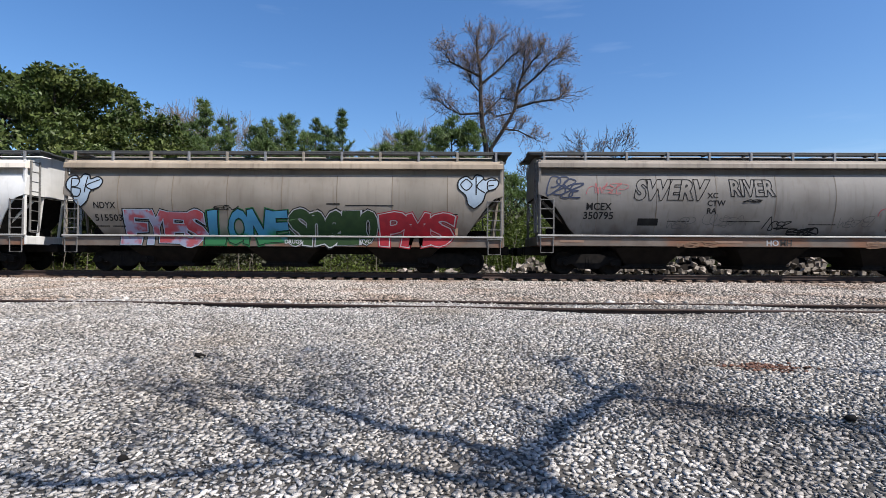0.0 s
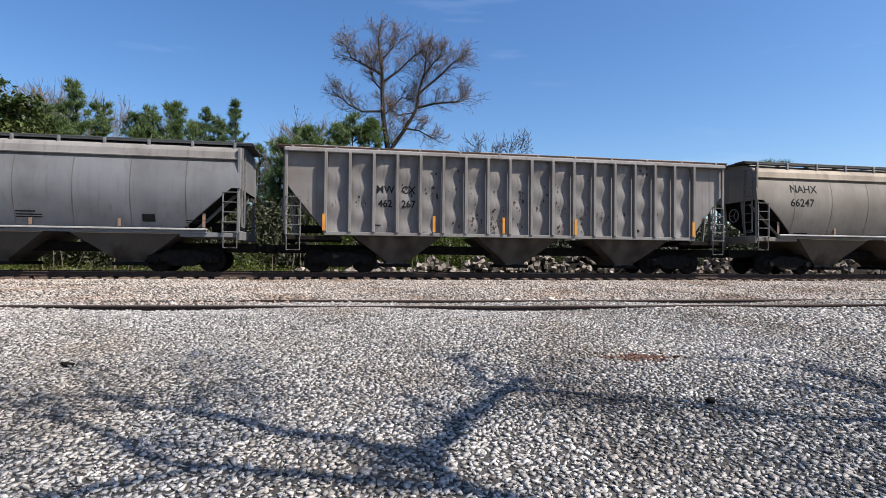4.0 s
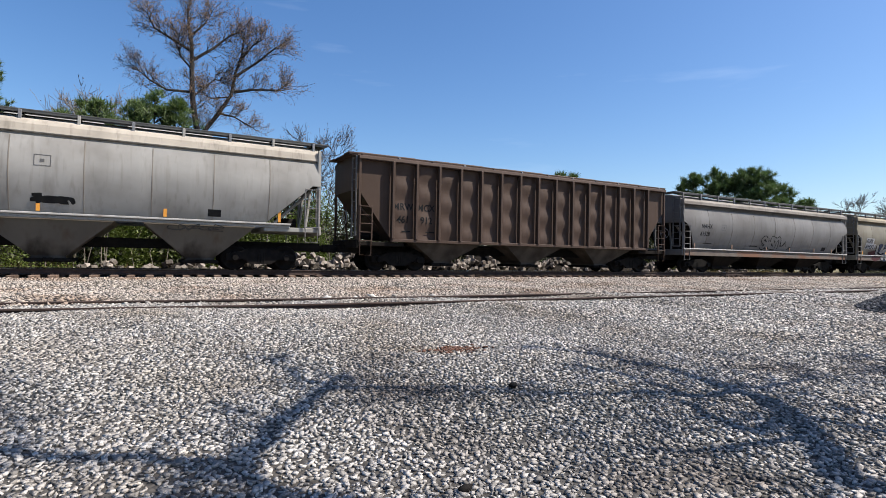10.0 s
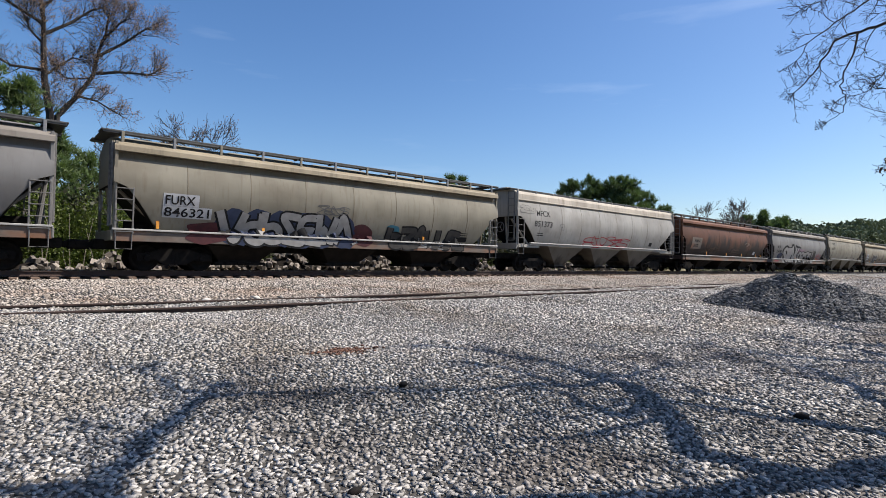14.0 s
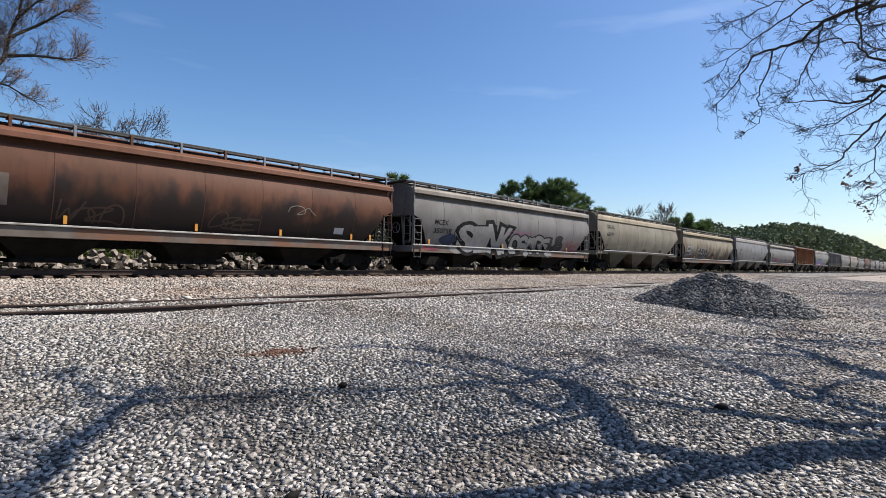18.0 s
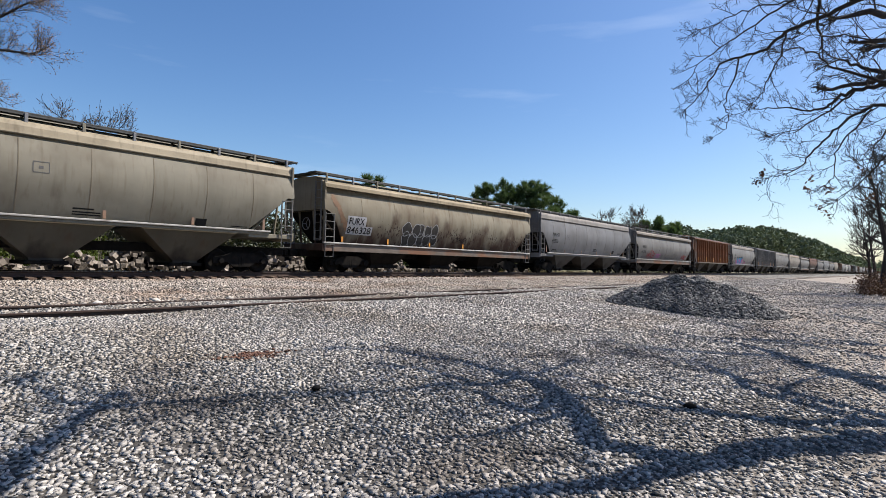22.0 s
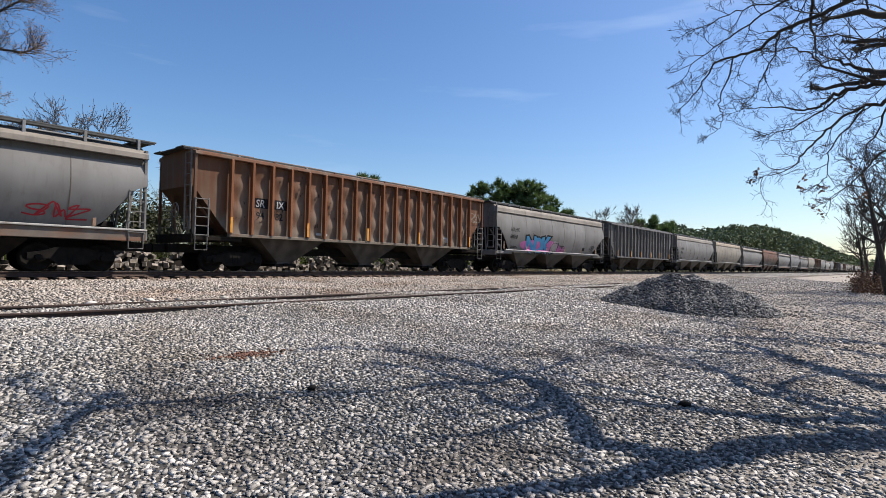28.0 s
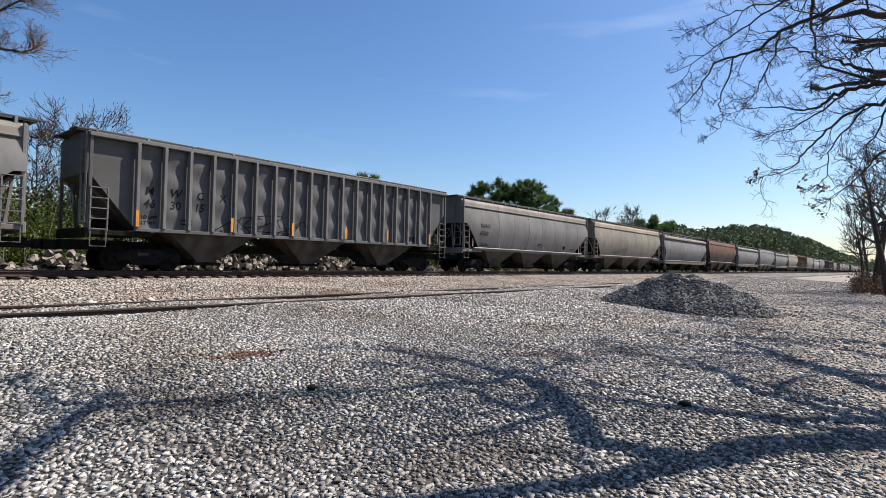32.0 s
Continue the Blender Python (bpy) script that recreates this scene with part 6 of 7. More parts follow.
    hatch = cached(("hatch", zt), lambda: Shape().box(-1.35, 1.35, -0.32, 0.32, zt + 0.2, zt + 0.36, 0.04))
    for i in range(5):
        part("roof_hatch", hatch, colour, car).location = (-half + L * (i + 0.5) / 5, 0, 0)
    # sill
    if kind != "ribbed":
        drop = 0.40 if kind == "round" else 0.16
        for s in (-1, 1):
            a = half - (0.0 if kind == "round" else 1.1)
            part("side_sill", Shape().box(-a, a, s * 1.5 - 0.05 if s < 0 else 1.45, -1.45 if s < 0 else 1.55, zs - drop, zs - 0.05, 0.015), "sillgrime" if kind == "round" and sill else colour, car)
            part("sill_lip", Shape().box(-a - 0.02, a + 0.02, s * 1.615 if s < 0 else 1.5, -1.5 if s < 0 else 1.615, zs - 0.05, zs + 0.015, 0.012), "sill" if sill == "sill" else colour, car, "pale worn sill edge")
    # bays
    zb = zs - (0.40 if kind == "round" else 0.14 if kind == "flat" else 0.08)
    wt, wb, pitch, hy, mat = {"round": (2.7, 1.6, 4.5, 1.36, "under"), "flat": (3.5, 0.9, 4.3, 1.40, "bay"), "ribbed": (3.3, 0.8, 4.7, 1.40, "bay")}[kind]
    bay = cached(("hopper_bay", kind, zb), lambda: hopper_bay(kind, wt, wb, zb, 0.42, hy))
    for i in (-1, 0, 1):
        # shade under the sill is painted in as a darker tone
        b = part("hopper_bay", bay, dust_and_shading(colour, 0.4) if kind == "flat" else mat, car)
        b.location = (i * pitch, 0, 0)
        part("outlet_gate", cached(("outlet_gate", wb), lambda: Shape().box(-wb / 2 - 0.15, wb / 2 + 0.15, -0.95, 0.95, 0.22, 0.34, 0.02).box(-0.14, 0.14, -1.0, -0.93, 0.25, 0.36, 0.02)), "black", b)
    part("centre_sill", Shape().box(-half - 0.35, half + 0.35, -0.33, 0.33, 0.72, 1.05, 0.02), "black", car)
    # ends
    for s in (-1, 1):
        part("coupler", Shape().box(s * (half + 0.3), s * (half + 0.62), -0.1, 0.1, 0.76, 0.96, 0.03).box(s * (half + 0.5), s * (half + 0.76), -0.16, 0.14, 0.7, 1.02, 0.05), "black", car)
        pl = Shape().box(min(s * (half - 2.0), s * half), max(s * (half - 2.0), s * half), -1.5, 1.5, zs - 0.28, zs - 0.12, 0.015)
        pl.box(s * half - 0.05, s * half + 0.05, -1.55, 1.55, zs - 0.38, zs - 0.05, 0.02)
        part("end_platform", pl, colour if kind != "ribbed" else "under", car)
        for y in (-1.5, 1.5):
            part("corner_post", Shape().box(s * (half - 0.06) - 0.05, s * (half - 0.06) + 0.05, y - 0.05, y + 0.05, zs - 0.1, zt, 0.012), colour, car)
        for y in (-0.55, 0.55):
            part("end_post", Shape().tube([(s * (half - 0.3), y, zs - 0.15), (s * (half - 0.12), y, zs + 1.5)], 0.055, 6), colour, car)
        lad = cached(("ladder", zs, kind), lambda: ladder_shape(zs - 0.15, zs + (1.35 if kind != "ribbed" else 1.3), 0.5, 5, 0.5))
        for y in (-1.57, 1.57):
            ob = part("ladder", lad, "ladder" if colour not in ("darkbrown", "brown") else colour, car)
            ob.location = (s * (half - 0.32) - 0.25, y, 0)
        tall = cached(("tall", zs, zt), lambda: ladder_shape(zs + 0.1, zt, 0.45, 8, 0.0))
        ob = part("end_ladder", tall, "ladder", car)
        ob.location, ob.rotation_euler = (s * (half + 0.03), -1.15 + (0.45 if s > 0 else 0), 0), (0, 0, -math.pi / 2 if s > 0 else math.pi / 2)
        ob.location.y = -1.35 if s < 0 else -0.9
        part("slope_brace", Shape().tube([(s * (half - 0.25), -0.9, zs + 1.3), (s * (half - 1.7), -0.9, zs - 0.1)], 0.06, 6), colour, car)
        if s < 0:
            br = Shape()
            ring = [(-half - 0.18, -0.45 + 0.28 * math.cos(a), zs + 0.85 + 0.28 * math.sin(a)) for a in [2 * math.pi * i / 14 for i in range(15)]]
            br.tube(ring, 0.02, 5, False)
            for i in range(3):
                a = 2.094 * i
                br.tube([(-half - 0.18, -0.45, zs + 0.85), (-half - 0.18, -0.45 + 0.28 * math.cos(a), zs + 0.85 + 0.28 * math.sin(a))], 0.016, 4, False)
            part("brake_wheel", br, "steel", car)
            part("brake_cylinder", Shape().tube([(-half + 0.5, -0.4, zs + 0.15), (-half + 1.3, -0.4, zs + 0.15)], 0.16, 10), "black", car)
        else:
            part("air_tank", Shape().tube([(half - 1.3, 0.2, zs + 0.12), (half - 0.5, 0.2, zs + 0.12)], [0.2, 0.2], 10), "black", car)
    # trucks
    for s in (-1, 1):
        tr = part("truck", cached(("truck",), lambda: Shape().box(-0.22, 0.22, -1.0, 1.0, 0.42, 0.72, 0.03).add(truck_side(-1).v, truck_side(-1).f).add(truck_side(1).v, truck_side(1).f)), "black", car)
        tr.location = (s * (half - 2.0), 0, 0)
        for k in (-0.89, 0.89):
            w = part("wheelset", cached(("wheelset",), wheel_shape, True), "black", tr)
            w.matrix_parent_inverse = Matrix.Translation((k, 0, 0.452))
            WHEELS.append(w)
    CARS.append((car, x_left + half))
    RIB.update(half=half, n=ribs, sheets=9 if kind == "flat" else 8, seed=int(x_left) % 50)
    for f in marks:
        f(car, kind, zs, ze, half)
    return car


CARS, WHEELS = [], []
DUST_AND_SHADING = {}


def dust_and_shading(colour, share):
    """The car's own paint toned: dusty seams, half-tone slopes, shade-darkened bays, sun-lightened eaves."""
    if (colour, share) not in DUST_AND_SHADING:
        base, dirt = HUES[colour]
        # low shares get a dark band that paints shade at the bays' foot
        DUST_AND_SHADING[colour, share] = paint(f"dust_and_shading_{MAT[colour].name}", tuple(share * c * w + 0.01 for c, w in zip(base, (1.06, 0.97, 0.86))), tuple(0.6 * c for c in dirt), (0.09, 0.055, 0.035), 0.6, band=((0.03, 0.024, 0.019), 0.35, 0.8) if share < 0.6 else None)
    return DUST_AND_SHADING[colour, share]


def mark(text, x, z, size, mat="ink", lead=1.28, **kw):
    """Reporting marks at x metres from the car's left end and height z over the rail, a part to a line."""
    def put(car, kind, zs, ze, half):
        for i, line in enumerate(text.split("\n")):
            lettering(car, line, x - half, z - i * size * lead, size, mat, kind, zs, ze, bold=0.006, **kw)
    return put


def panel_plates(panels, z, h, ribs):
    """Black painted fields on single panels of a ribbed side."""
    def put(car, kind, zs, ze, half):
        step = (2 * half - 2.9) / ribs
        for i in panels:
            x0 = -half + 1.45 + step * i + 0.09
            cols = [x0 + (step - 0.18) * a / 7 for a in range(8)]
            part("small_print", Shape().loft([[(u, -skin_y(kind, u, z + h * j / 6, zs, ze) - 0.002, z + h * j / 6) for u in cols] for j in range(7)], False), "ink", car)
    return put


def panel_marks(words, first, z, size, ribs, mat="ink", shear=0.0, gap=0.003):
    """Marks on a ribbed side, one word to a panel."""
    def put(car, kind, zs, ze, half):
        step = (2 * half - 2.9) / ribs
        for i, word in enumerate(words):
            lettering(car, word, -half + 1.45 + step * (first + i + 0.5), z, size, mat, kind, zs, ze, gap, bold=0.006, shear=shear, align="CENTER", wide=0.92)
    return put


def rust_spots(n, x0, x1, z0, z1, seed, size=0.07, mat="rustspot"):
    """Flaked rust: ragged drops on the side sheet, thickest in clusters."""
    def put(car, kind, zs, ze, half):
        rng = random.Random(seed)
        sh = Shape()
        hubs = [(rng.uniform(x0, x1), rng.uniform(z0, z1)) for i in range(max(2, n // 9))]
        for i in range(n):
            hx, hz = rng.choice(hubs)
            x, z = hx + rng.gauss(0, 0.5), hz + rng.gauss(0, 0.12)
            if kind == "ribbed":
                step = (2 * half - 2.9) / 17
                x = 1.45 + step * (math.floor((x - 1.45) / step) + rng.uniform(0.2, 0.8))
            r = size * (0.35 + 1.0 * rng.random() ** 3)
            o = blob(x - half, z, r * 0.7, r * rng.uniform(0.8, 1.7), rng, 8, 0.32)
            at = lambda f: [(x - half + (px - x + half) * f, -skin_y(kind, x - half + (px - x + half) * f, z + (pz - z) * f, zs, ze) - 0.003, z + (pz - z) * f) for px, pz in o]
            sh.loft([at(1.0), at(0.5), at(0.02)], True)
        tagged(part("rust_spots", sh, mat, car), kind="stuff")
    return put


def rust_wash(path, r, seed):
    """A rust-orange patch with a ragged edge, along a line of places."""
    def put(car, kind, zs, ze, half):
        rng = random.Random(seed)
        for i, (x, z) in enumerate(path):
            fills(car, [blob(x - half, z, r, r * 1.2, rng, 12, 0.2)], "rustwash", kind, zs, ze, 0.0006 + 0.0003 * (i % 3), "rust_stain")
    return put


def strips(rows, mat="oldorange", h=0.5):
    """Upright reflector strips: metres from the left end."""
    def put(car, kind, zs, ze, half):
        for x in rows:
            y = (side_y(kind, zs + 0.3, zs, ze) if kind != "ribbed" else 1.668) + 0.008
            part("reflector", Shape().box(x - half - 0.05, x - half + 0.05, -y - 0.004, -y + 0.012, zs + 0.06, zs + 0.06 + h), mat, car)
    return put


def print_bars(rows, mat="ink"):
    return lambda car, kind, zs, ze, half: bars(car, [(x - half, z, w, h) for x, z, w, h in rows], mat, kind, zs, ze)


def piece(x, z, w, h, letters, fill, line, seed, back=None, edge=None):
    return lambda car, kind, zs, ze, half: burner(car, x - half, z, w, h, letters, fill, line, kind, zs, ze, seed, back, edge)


def scrawl(x, z, w, h, mat, seed, n=10, width=0.035):
    return lambda car, kind, zs, ze, half: tag(car, x - half, z, w, h, mat, kind, zs, ze, seed, n, width)


def bubble(text, x, z, size, fill, line, fat=0.05, shear=0.0, wide=1.0, edge=None, span=0.0):
    """Readable outlined graffiti letters."""
    def put(car, kind, zs, ze, half):
        if edge:
            lettering(car, text, x - half, z, size, edge, kind, zs, ze, 0.003, fat * 1.9, shear, "graffiti", wide=wide)
        lettering(car, text, x - half, z, size, line, kind, zs, ze, 0.0055, fat, shear, "graffiti", wide=wide, line=0.0 if fill else 0.015, span=span)
        if fill:
            lettering(car, text, x - half, z, size, fill, kind, zs, ze, 0.008, fat - 0.034, shear, "graffiti", wide=wide)
    return put


def stencil_box(x, z, w=0.42, h=0.32):
    return print_bars([(x, z, w, 0.018), (x, z + h, w, 0.018), (x, z, 0.018, h), (x + w - 0.018, z, 0.018, h), (x + 0.15, z + 0.12, 0.11, 0.09)], "darkgrey")


def patch(x, z, w, h, mat, seed, line=None, gap=0.002):
    """A plain blot of spray paint, with a rim where it has one."""
    def put(car, kind, zs, ze, half):
        rng = random.Random(seed)
        o = smooth_line(blob(x - half + w / 2, z + h / 2, w / 2, h / 2, rng, 10, 0.12), 3)
        fills(car, [o], mat, kind, zs, ze, gap)
        if line:
            stroke(car, [o + [o[0]]], 0.035, line, kind, zs, ze, gap + 0.0015)
    return put

# ---- the train ----
# along the train at the clip's start: metres to each car's end, and its length
def build_train():
    R = dict(kind="round", zs=1.38, ze=3.67, zt=4.2, top=4.6)
    R2 = dict(kind="round", zs=1.47, ze=3.75, zt=4.27, top=4.62)
    C = dict(kind="flat", zs=1.52, ze=3.9, zt=4.42, top=4.66)
    C6 = dict(kind="flat", zs=1.70, ze=4.0, zt=4.5, top=4.82)
    RB = dict(kind="ribbed", zs=1.48, ze=4.38, zt=4.54, top=4.68)
    warn = print_bars([(2.0, 1.75, 0.7, 0.05), (2.0, 1.66, 0.9, 0.04), (9.0, 2.0, 0.6, 0.05), (9.0, 1.9, 0.8, 0.04), (9.0, 1.82, 0.8, 0.04), (12.9, 1.75, 0.42, 0.26), (14.3, 1.8, 0.7, 0.03), (14.3, 1.72, 0.7, 0.03)])
    tape = lambda L: strips([1.2 + (L - 2.4) * i / 5 for i in range(6)])
    build_car(x_left=-33.2, L=17.2, colour="freshwhite", label="white covered hopper car with black ends under its slope sheets", **R)
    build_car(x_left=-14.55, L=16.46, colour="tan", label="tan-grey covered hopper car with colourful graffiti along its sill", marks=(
        mark("NDYX", 1.14, 2.38, 0.33, span=0.83), mark("515503", 1.14, 1.92, 0.33, span=1.04), print_bars([(1.15, 1.7, 0.5, 0.04), (1.75, 1.7, 0.6, 0.04), (9.9, 2.55, 0.5, 0.05), (10.6, 2.5, 1.8, 0.04), (14.2, 2.2, 0.6, 0.03), (14.2, 2.1, 0.6, 0.03)]),
        throwup("EYES", 2.3, 1.03, 2.95, 1.3, "redblue", "paleblue", "ink", 11, 0.05), throwup("LONE", 5.45, 1.04, 2.95, 1.3, "bluegreen", "ink", "green", 12, 0.05), mark("DRUGS.", 8.35, 1.1, 0.2, "whiteink", gap=0.012),
        throwup("Sne10", 8.5, 1.03, 3.25, 1.3, "olive", "whiteink", "ink", 13, 0.06, lap=1.15), throwup("PMS", 11.95, 1.02, 2.65, 1.2, "red", "whiteink", "red", 14, 0.045), mark("TVC.", 11.2, 1.12, 0.2, "whiteink", gap=0.014),
        heart(0.12, 2.42, 1.35, 1.2, 1, LOOPS_B), heart(14.8, 2.42, 1.5, 1.22, 1, LOOPS_O),
        scrawl(5.6, 2.35, 1.0, 0.18, "ink", 3, 3), strips([14.75], "oldorange", 0.7)), **R)
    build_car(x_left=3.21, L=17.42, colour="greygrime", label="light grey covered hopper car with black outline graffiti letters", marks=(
        mark("MCEX", 1.78, 2.41, 0.37, span=0.93), mark("350795", 1.68, 2.08, 0.37, span=1.1), bubble("SWERV", 3.5, 2.84, 0.95, None, "ink", 0.06, 0.25, span=2.85),
        bubble("RIVER", 7.0, 2.97, 0.8, None, "ink", 0.04, -0.1, span=1.72), scrawl(7.5, 2.72, 0.7, 0.12, "ink", 76, 2, 0.03), mark("XC\nCTW\nRA", 6.2, 2.86, 0.28, lead=1.0), mark("HO", 8.35, 1.12, 0.3, "whiteink"), mark("MH", 8.85, 1.12, 0.3, "charcoal"), mark("SWERV\nXC\nCTW", 15.1, 3.3, 0.26), mark("BUICK", 15.9, 3.35, 0.33, shear=0.3),
        scrawl(0.25, 2.9, 1.3, 0.75, "navy", 5, 7, 0.05), scrawl(1.7, 3.0, 1.6, 0.4, "pinkred", 6, 8, 0.015), scrawl(8.3, 1.75, 1.0, 0.45, "ink", 7, 7), scrawl(9.2, 1.55, 1.2, 0.3, "ink", 8, 8, 0.05), scrawl(5.0, 1.05, 1.6, 0.25, "rustwash", 9, 6), scrawl(11.9, 1.05, 1.8, 0.25, "rustwash", 10, 6), scrawl(12.4, 2.2, 1.5, 0.35, "pinkred", 14, 7, 0.03), scrawl(4.7, 1.75, 1.1, 0.45, "darkgrey", 81, 7, 0.022), scrawl(6.0, 1.85, 1.7, 0.4, "darkgrey", 82, 8, 0.02), scrawl(11.0, 1.8, 1.3, 0.4, "darkgrey", 83, 8, 0.02), scrawl(12.8, 1.75, 1.5, 0.6, "maroon", 84, 9, 0.03), scrawl(13.2, 2.35, 1.3, 0.35, "charcoal", 85, 7, 0.025), scrawl(15.6, 1.7, 1.0, 0.5, "maroon", 86, 6, 0.025), scrawl(13.4, 1.08, 1.2, 0.2, "orange", 87, 6, 0.035),
        print_bars([(3.7, 1.85, 0.75, 0.26), (4.8, 2.0, 0.8, 0.03), (6.8, 2.0, 1.4, 0.03), (10, 1.9, 1, 0.03), (14.3, 1.75, 0.4, 0.25)]), print_bars([(0.8, 1.2, 0.9, 0.09), (6.5, 1.2, 1.0, 0.09), (12.0, 1.2, 1.0, 0.09)], "oldorange")), **R2)
    build_car(x_left=22.08, L=16.14, colour="bluegrey", label="smooth blue-grey covered hopper car with a pale sill stripe", marks=(mark("NAHX\n69340", 1.65, 2.77, 0.36), tape(16.1), warn, stencil_box(3.75, 2.5)), **C)
    build_car(x_left=39.72, L=17.6, colour="peeled", label="pale grey ribbed hopper car with peeling rusty paint", ribs=17, marks=(
        panel_marks(("MW", "CX"), 2, 2.98, 0.40, 17), panel_marks(("462", "267"), 2, 2.46, 0.38, 17), rust_spots(240, 2, 16.5, 1.7, 4.0, 61, 0.05), strips([1.4, 5.42, 8.11, 11.02, 16.1], "orange", 0.6), print_bars([(3.2, 1.75, 0.5, 0.05), (13.7, 1.7, 0.4, 0.1)])), roof="darkbrown", **RB)
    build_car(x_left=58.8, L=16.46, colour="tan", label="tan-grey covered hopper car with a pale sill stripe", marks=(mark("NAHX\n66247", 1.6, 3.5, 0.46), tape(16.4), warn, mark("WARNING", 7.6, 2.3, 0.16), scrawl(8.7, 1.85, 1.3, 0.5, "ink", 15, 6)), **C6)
    build_car(x_left=76.74, L=16.47, colour="grey", label="light grey covered hopper car with a pale sill stripe", marks=(mark("NAHX\n69029", 1.6, 2.77, 0.37), tape(16.4), warn, stencil_box(3.8, 2.5), scrawl(10.9, 1.85, 1.0, 0.6, "ink", 16, 8)), **C)
    build_car(x_left=94.72, L=16.65, colour="white", label="chalky white covered hopper car with orange reflector strips", marks=(
        mark("NAHX\n66150", 1.54, 3.5, 0.52), strips([1.2, 4.6, 8.1, 11.5, 15.2], "orange", 0.75), mark("LD LMT\nLT WT", 1.5, 2.15, 0.17), print_bars([(2.5, 2.15, 0.6, 0.06), (2.5, 2.0, 0.7, 0.06), (6.3, 2.1, 0.7, 0.05), (6.2, 1.95, 0.9, 0.03), (12.8, 1.85, 0.42, 0.24)]),
        scrawl(7.9, 2.05, 1.1, 0.2, "ink", 17, 12, 0.09), stencil_box(8.0, 3.1), scrawl(11.5, 1.35, 1.8, 0.2, "ink", 18, 9, 0.03)), **C6)
    build_car(x_left=112.86, L=17.63, colour="darkbrown", label="dark brown ribbed hopper car with dented side panels", ribs=14, marks=(panel_marks(("MRW", "MCX"), 0, 2.5, 0.4, 14), panel_marks(("461", "912"), 0, 1.98, 0.4, 14), print_bars([(1.9, 1.6, 0.4, 0.05), (3.0, 1.6, 0.4, 0.05)])), roof="darkbrown", **{**RB, "zs": 1.28})
    build_car(x_left=132.01, L=17.82, colour="grey", label="clean grey covered hopper car with black line graffiti", marks=(
        mark("NAHX\n61528", 1.55, 2.58, 0.34), piece(7.7, 1.5, 2.0, 0.85, 4, "grey", "ink", 19, None, "ink"), scrawl(9.6, 1.75, 0.9, 0.4, "ink", 20, 4, 0.05), mark("24", 10.7, 1.55, 0.3, shear=0.3), strips([1.3, 4.8, 8.4, 11.0, 14.0, 16.3], "oldorange", 0.35), stencil_box(3.4, 2.5), print_bars([(14.9, 1.55, 0.5, 0.26), (2.0, 1.7, 0.8, 0.04), (6.5, 1.65, 0.9, 0.06)])), **R)
    build_car(x_left=151.37, L=17.61, colour="cream", label="cream-grey covered hopper car with blue and white graffiti", marks=(
        print_bars([(1.45, 2.235, 1.15, 0.42), (1.45, 1.84, 1.6, 0.39)], "whiteink"), mark("FURX", 1.52, 2.29, 0.43, gap=0.016, span=0.95), mark("846321", 1.5, 1.89, 0.42, gap=0.016, span=1.46), patch(2.2, 1.0, 1.5, 0.75, "maroon", 77), piece(3.4, 1.0, 5.4, 1.35, 7, "silver", "ink", 22, "navy", "ink"), patch(8.6, 1.1, 1.3, 0.9, "maroon", 78), piece(10.8, 1.05, 4.3, 1.05, 6, "charcoal", "ink", 23, None, "ink"), scrawl(11.0, 1.15, 3.9, 0.4, "silver", 72, 9, 0.05), patch(10.6, 1.75, 0.7, 0.35, "teal", 79), scrawl(7.0, 2.35, 1.6, 0.4, "darkgrey", 24, 6), strips([1.35, 5.0, 12.8], "orange", 0.5), print_bars([(14.9, 1.9, 0.7, 0.04), (14.9, 1.8, 0.7, 0.04), (15.0, 1.5, 0.6, 0.24)])), **R)
    build_car(x_left=170.56, L=17.93, colour="white", label="whitish covered hopper car with a red graffiti scrawl", marks=(
        mark("MFCX", 1.62, 3.2, 0.46, span=1.2), mark("851373", 1.45, 2.6, 0.46, span=1.6), piece(0.25, 3.3, 1.2, 0.42, 3, "white", "ink", 25), scrawl(6.2, 1.6, 5.6, 0.7, "red", 26, 9, 0.05), stencil_box(3.8, 2.5), print_bars([(1.8, 2.2, 0.5, 0.04), (1.8, 2.08, 0.6, 0.04), (14.5, 1.85, 0.4, 0.26)])), **{**C, "zs": 1.65, "zt": 4.5})
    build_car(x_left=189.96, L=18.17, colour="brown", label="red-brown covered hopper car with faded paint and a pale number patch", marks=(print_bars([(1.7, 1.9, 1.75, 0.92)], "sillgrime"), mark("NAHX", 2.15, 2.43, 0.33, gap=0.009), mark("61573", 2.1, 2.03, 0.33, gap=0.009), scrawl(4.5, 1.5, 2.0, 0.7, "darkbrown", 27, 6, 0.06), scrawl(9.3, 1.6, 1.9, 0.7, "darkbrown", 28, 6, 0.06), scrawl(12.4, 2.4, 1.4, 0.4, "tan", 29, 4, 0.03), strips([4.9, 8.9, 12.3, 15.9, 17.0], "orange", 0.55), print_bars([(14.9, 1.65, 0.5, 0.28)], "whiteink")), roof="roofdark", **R)
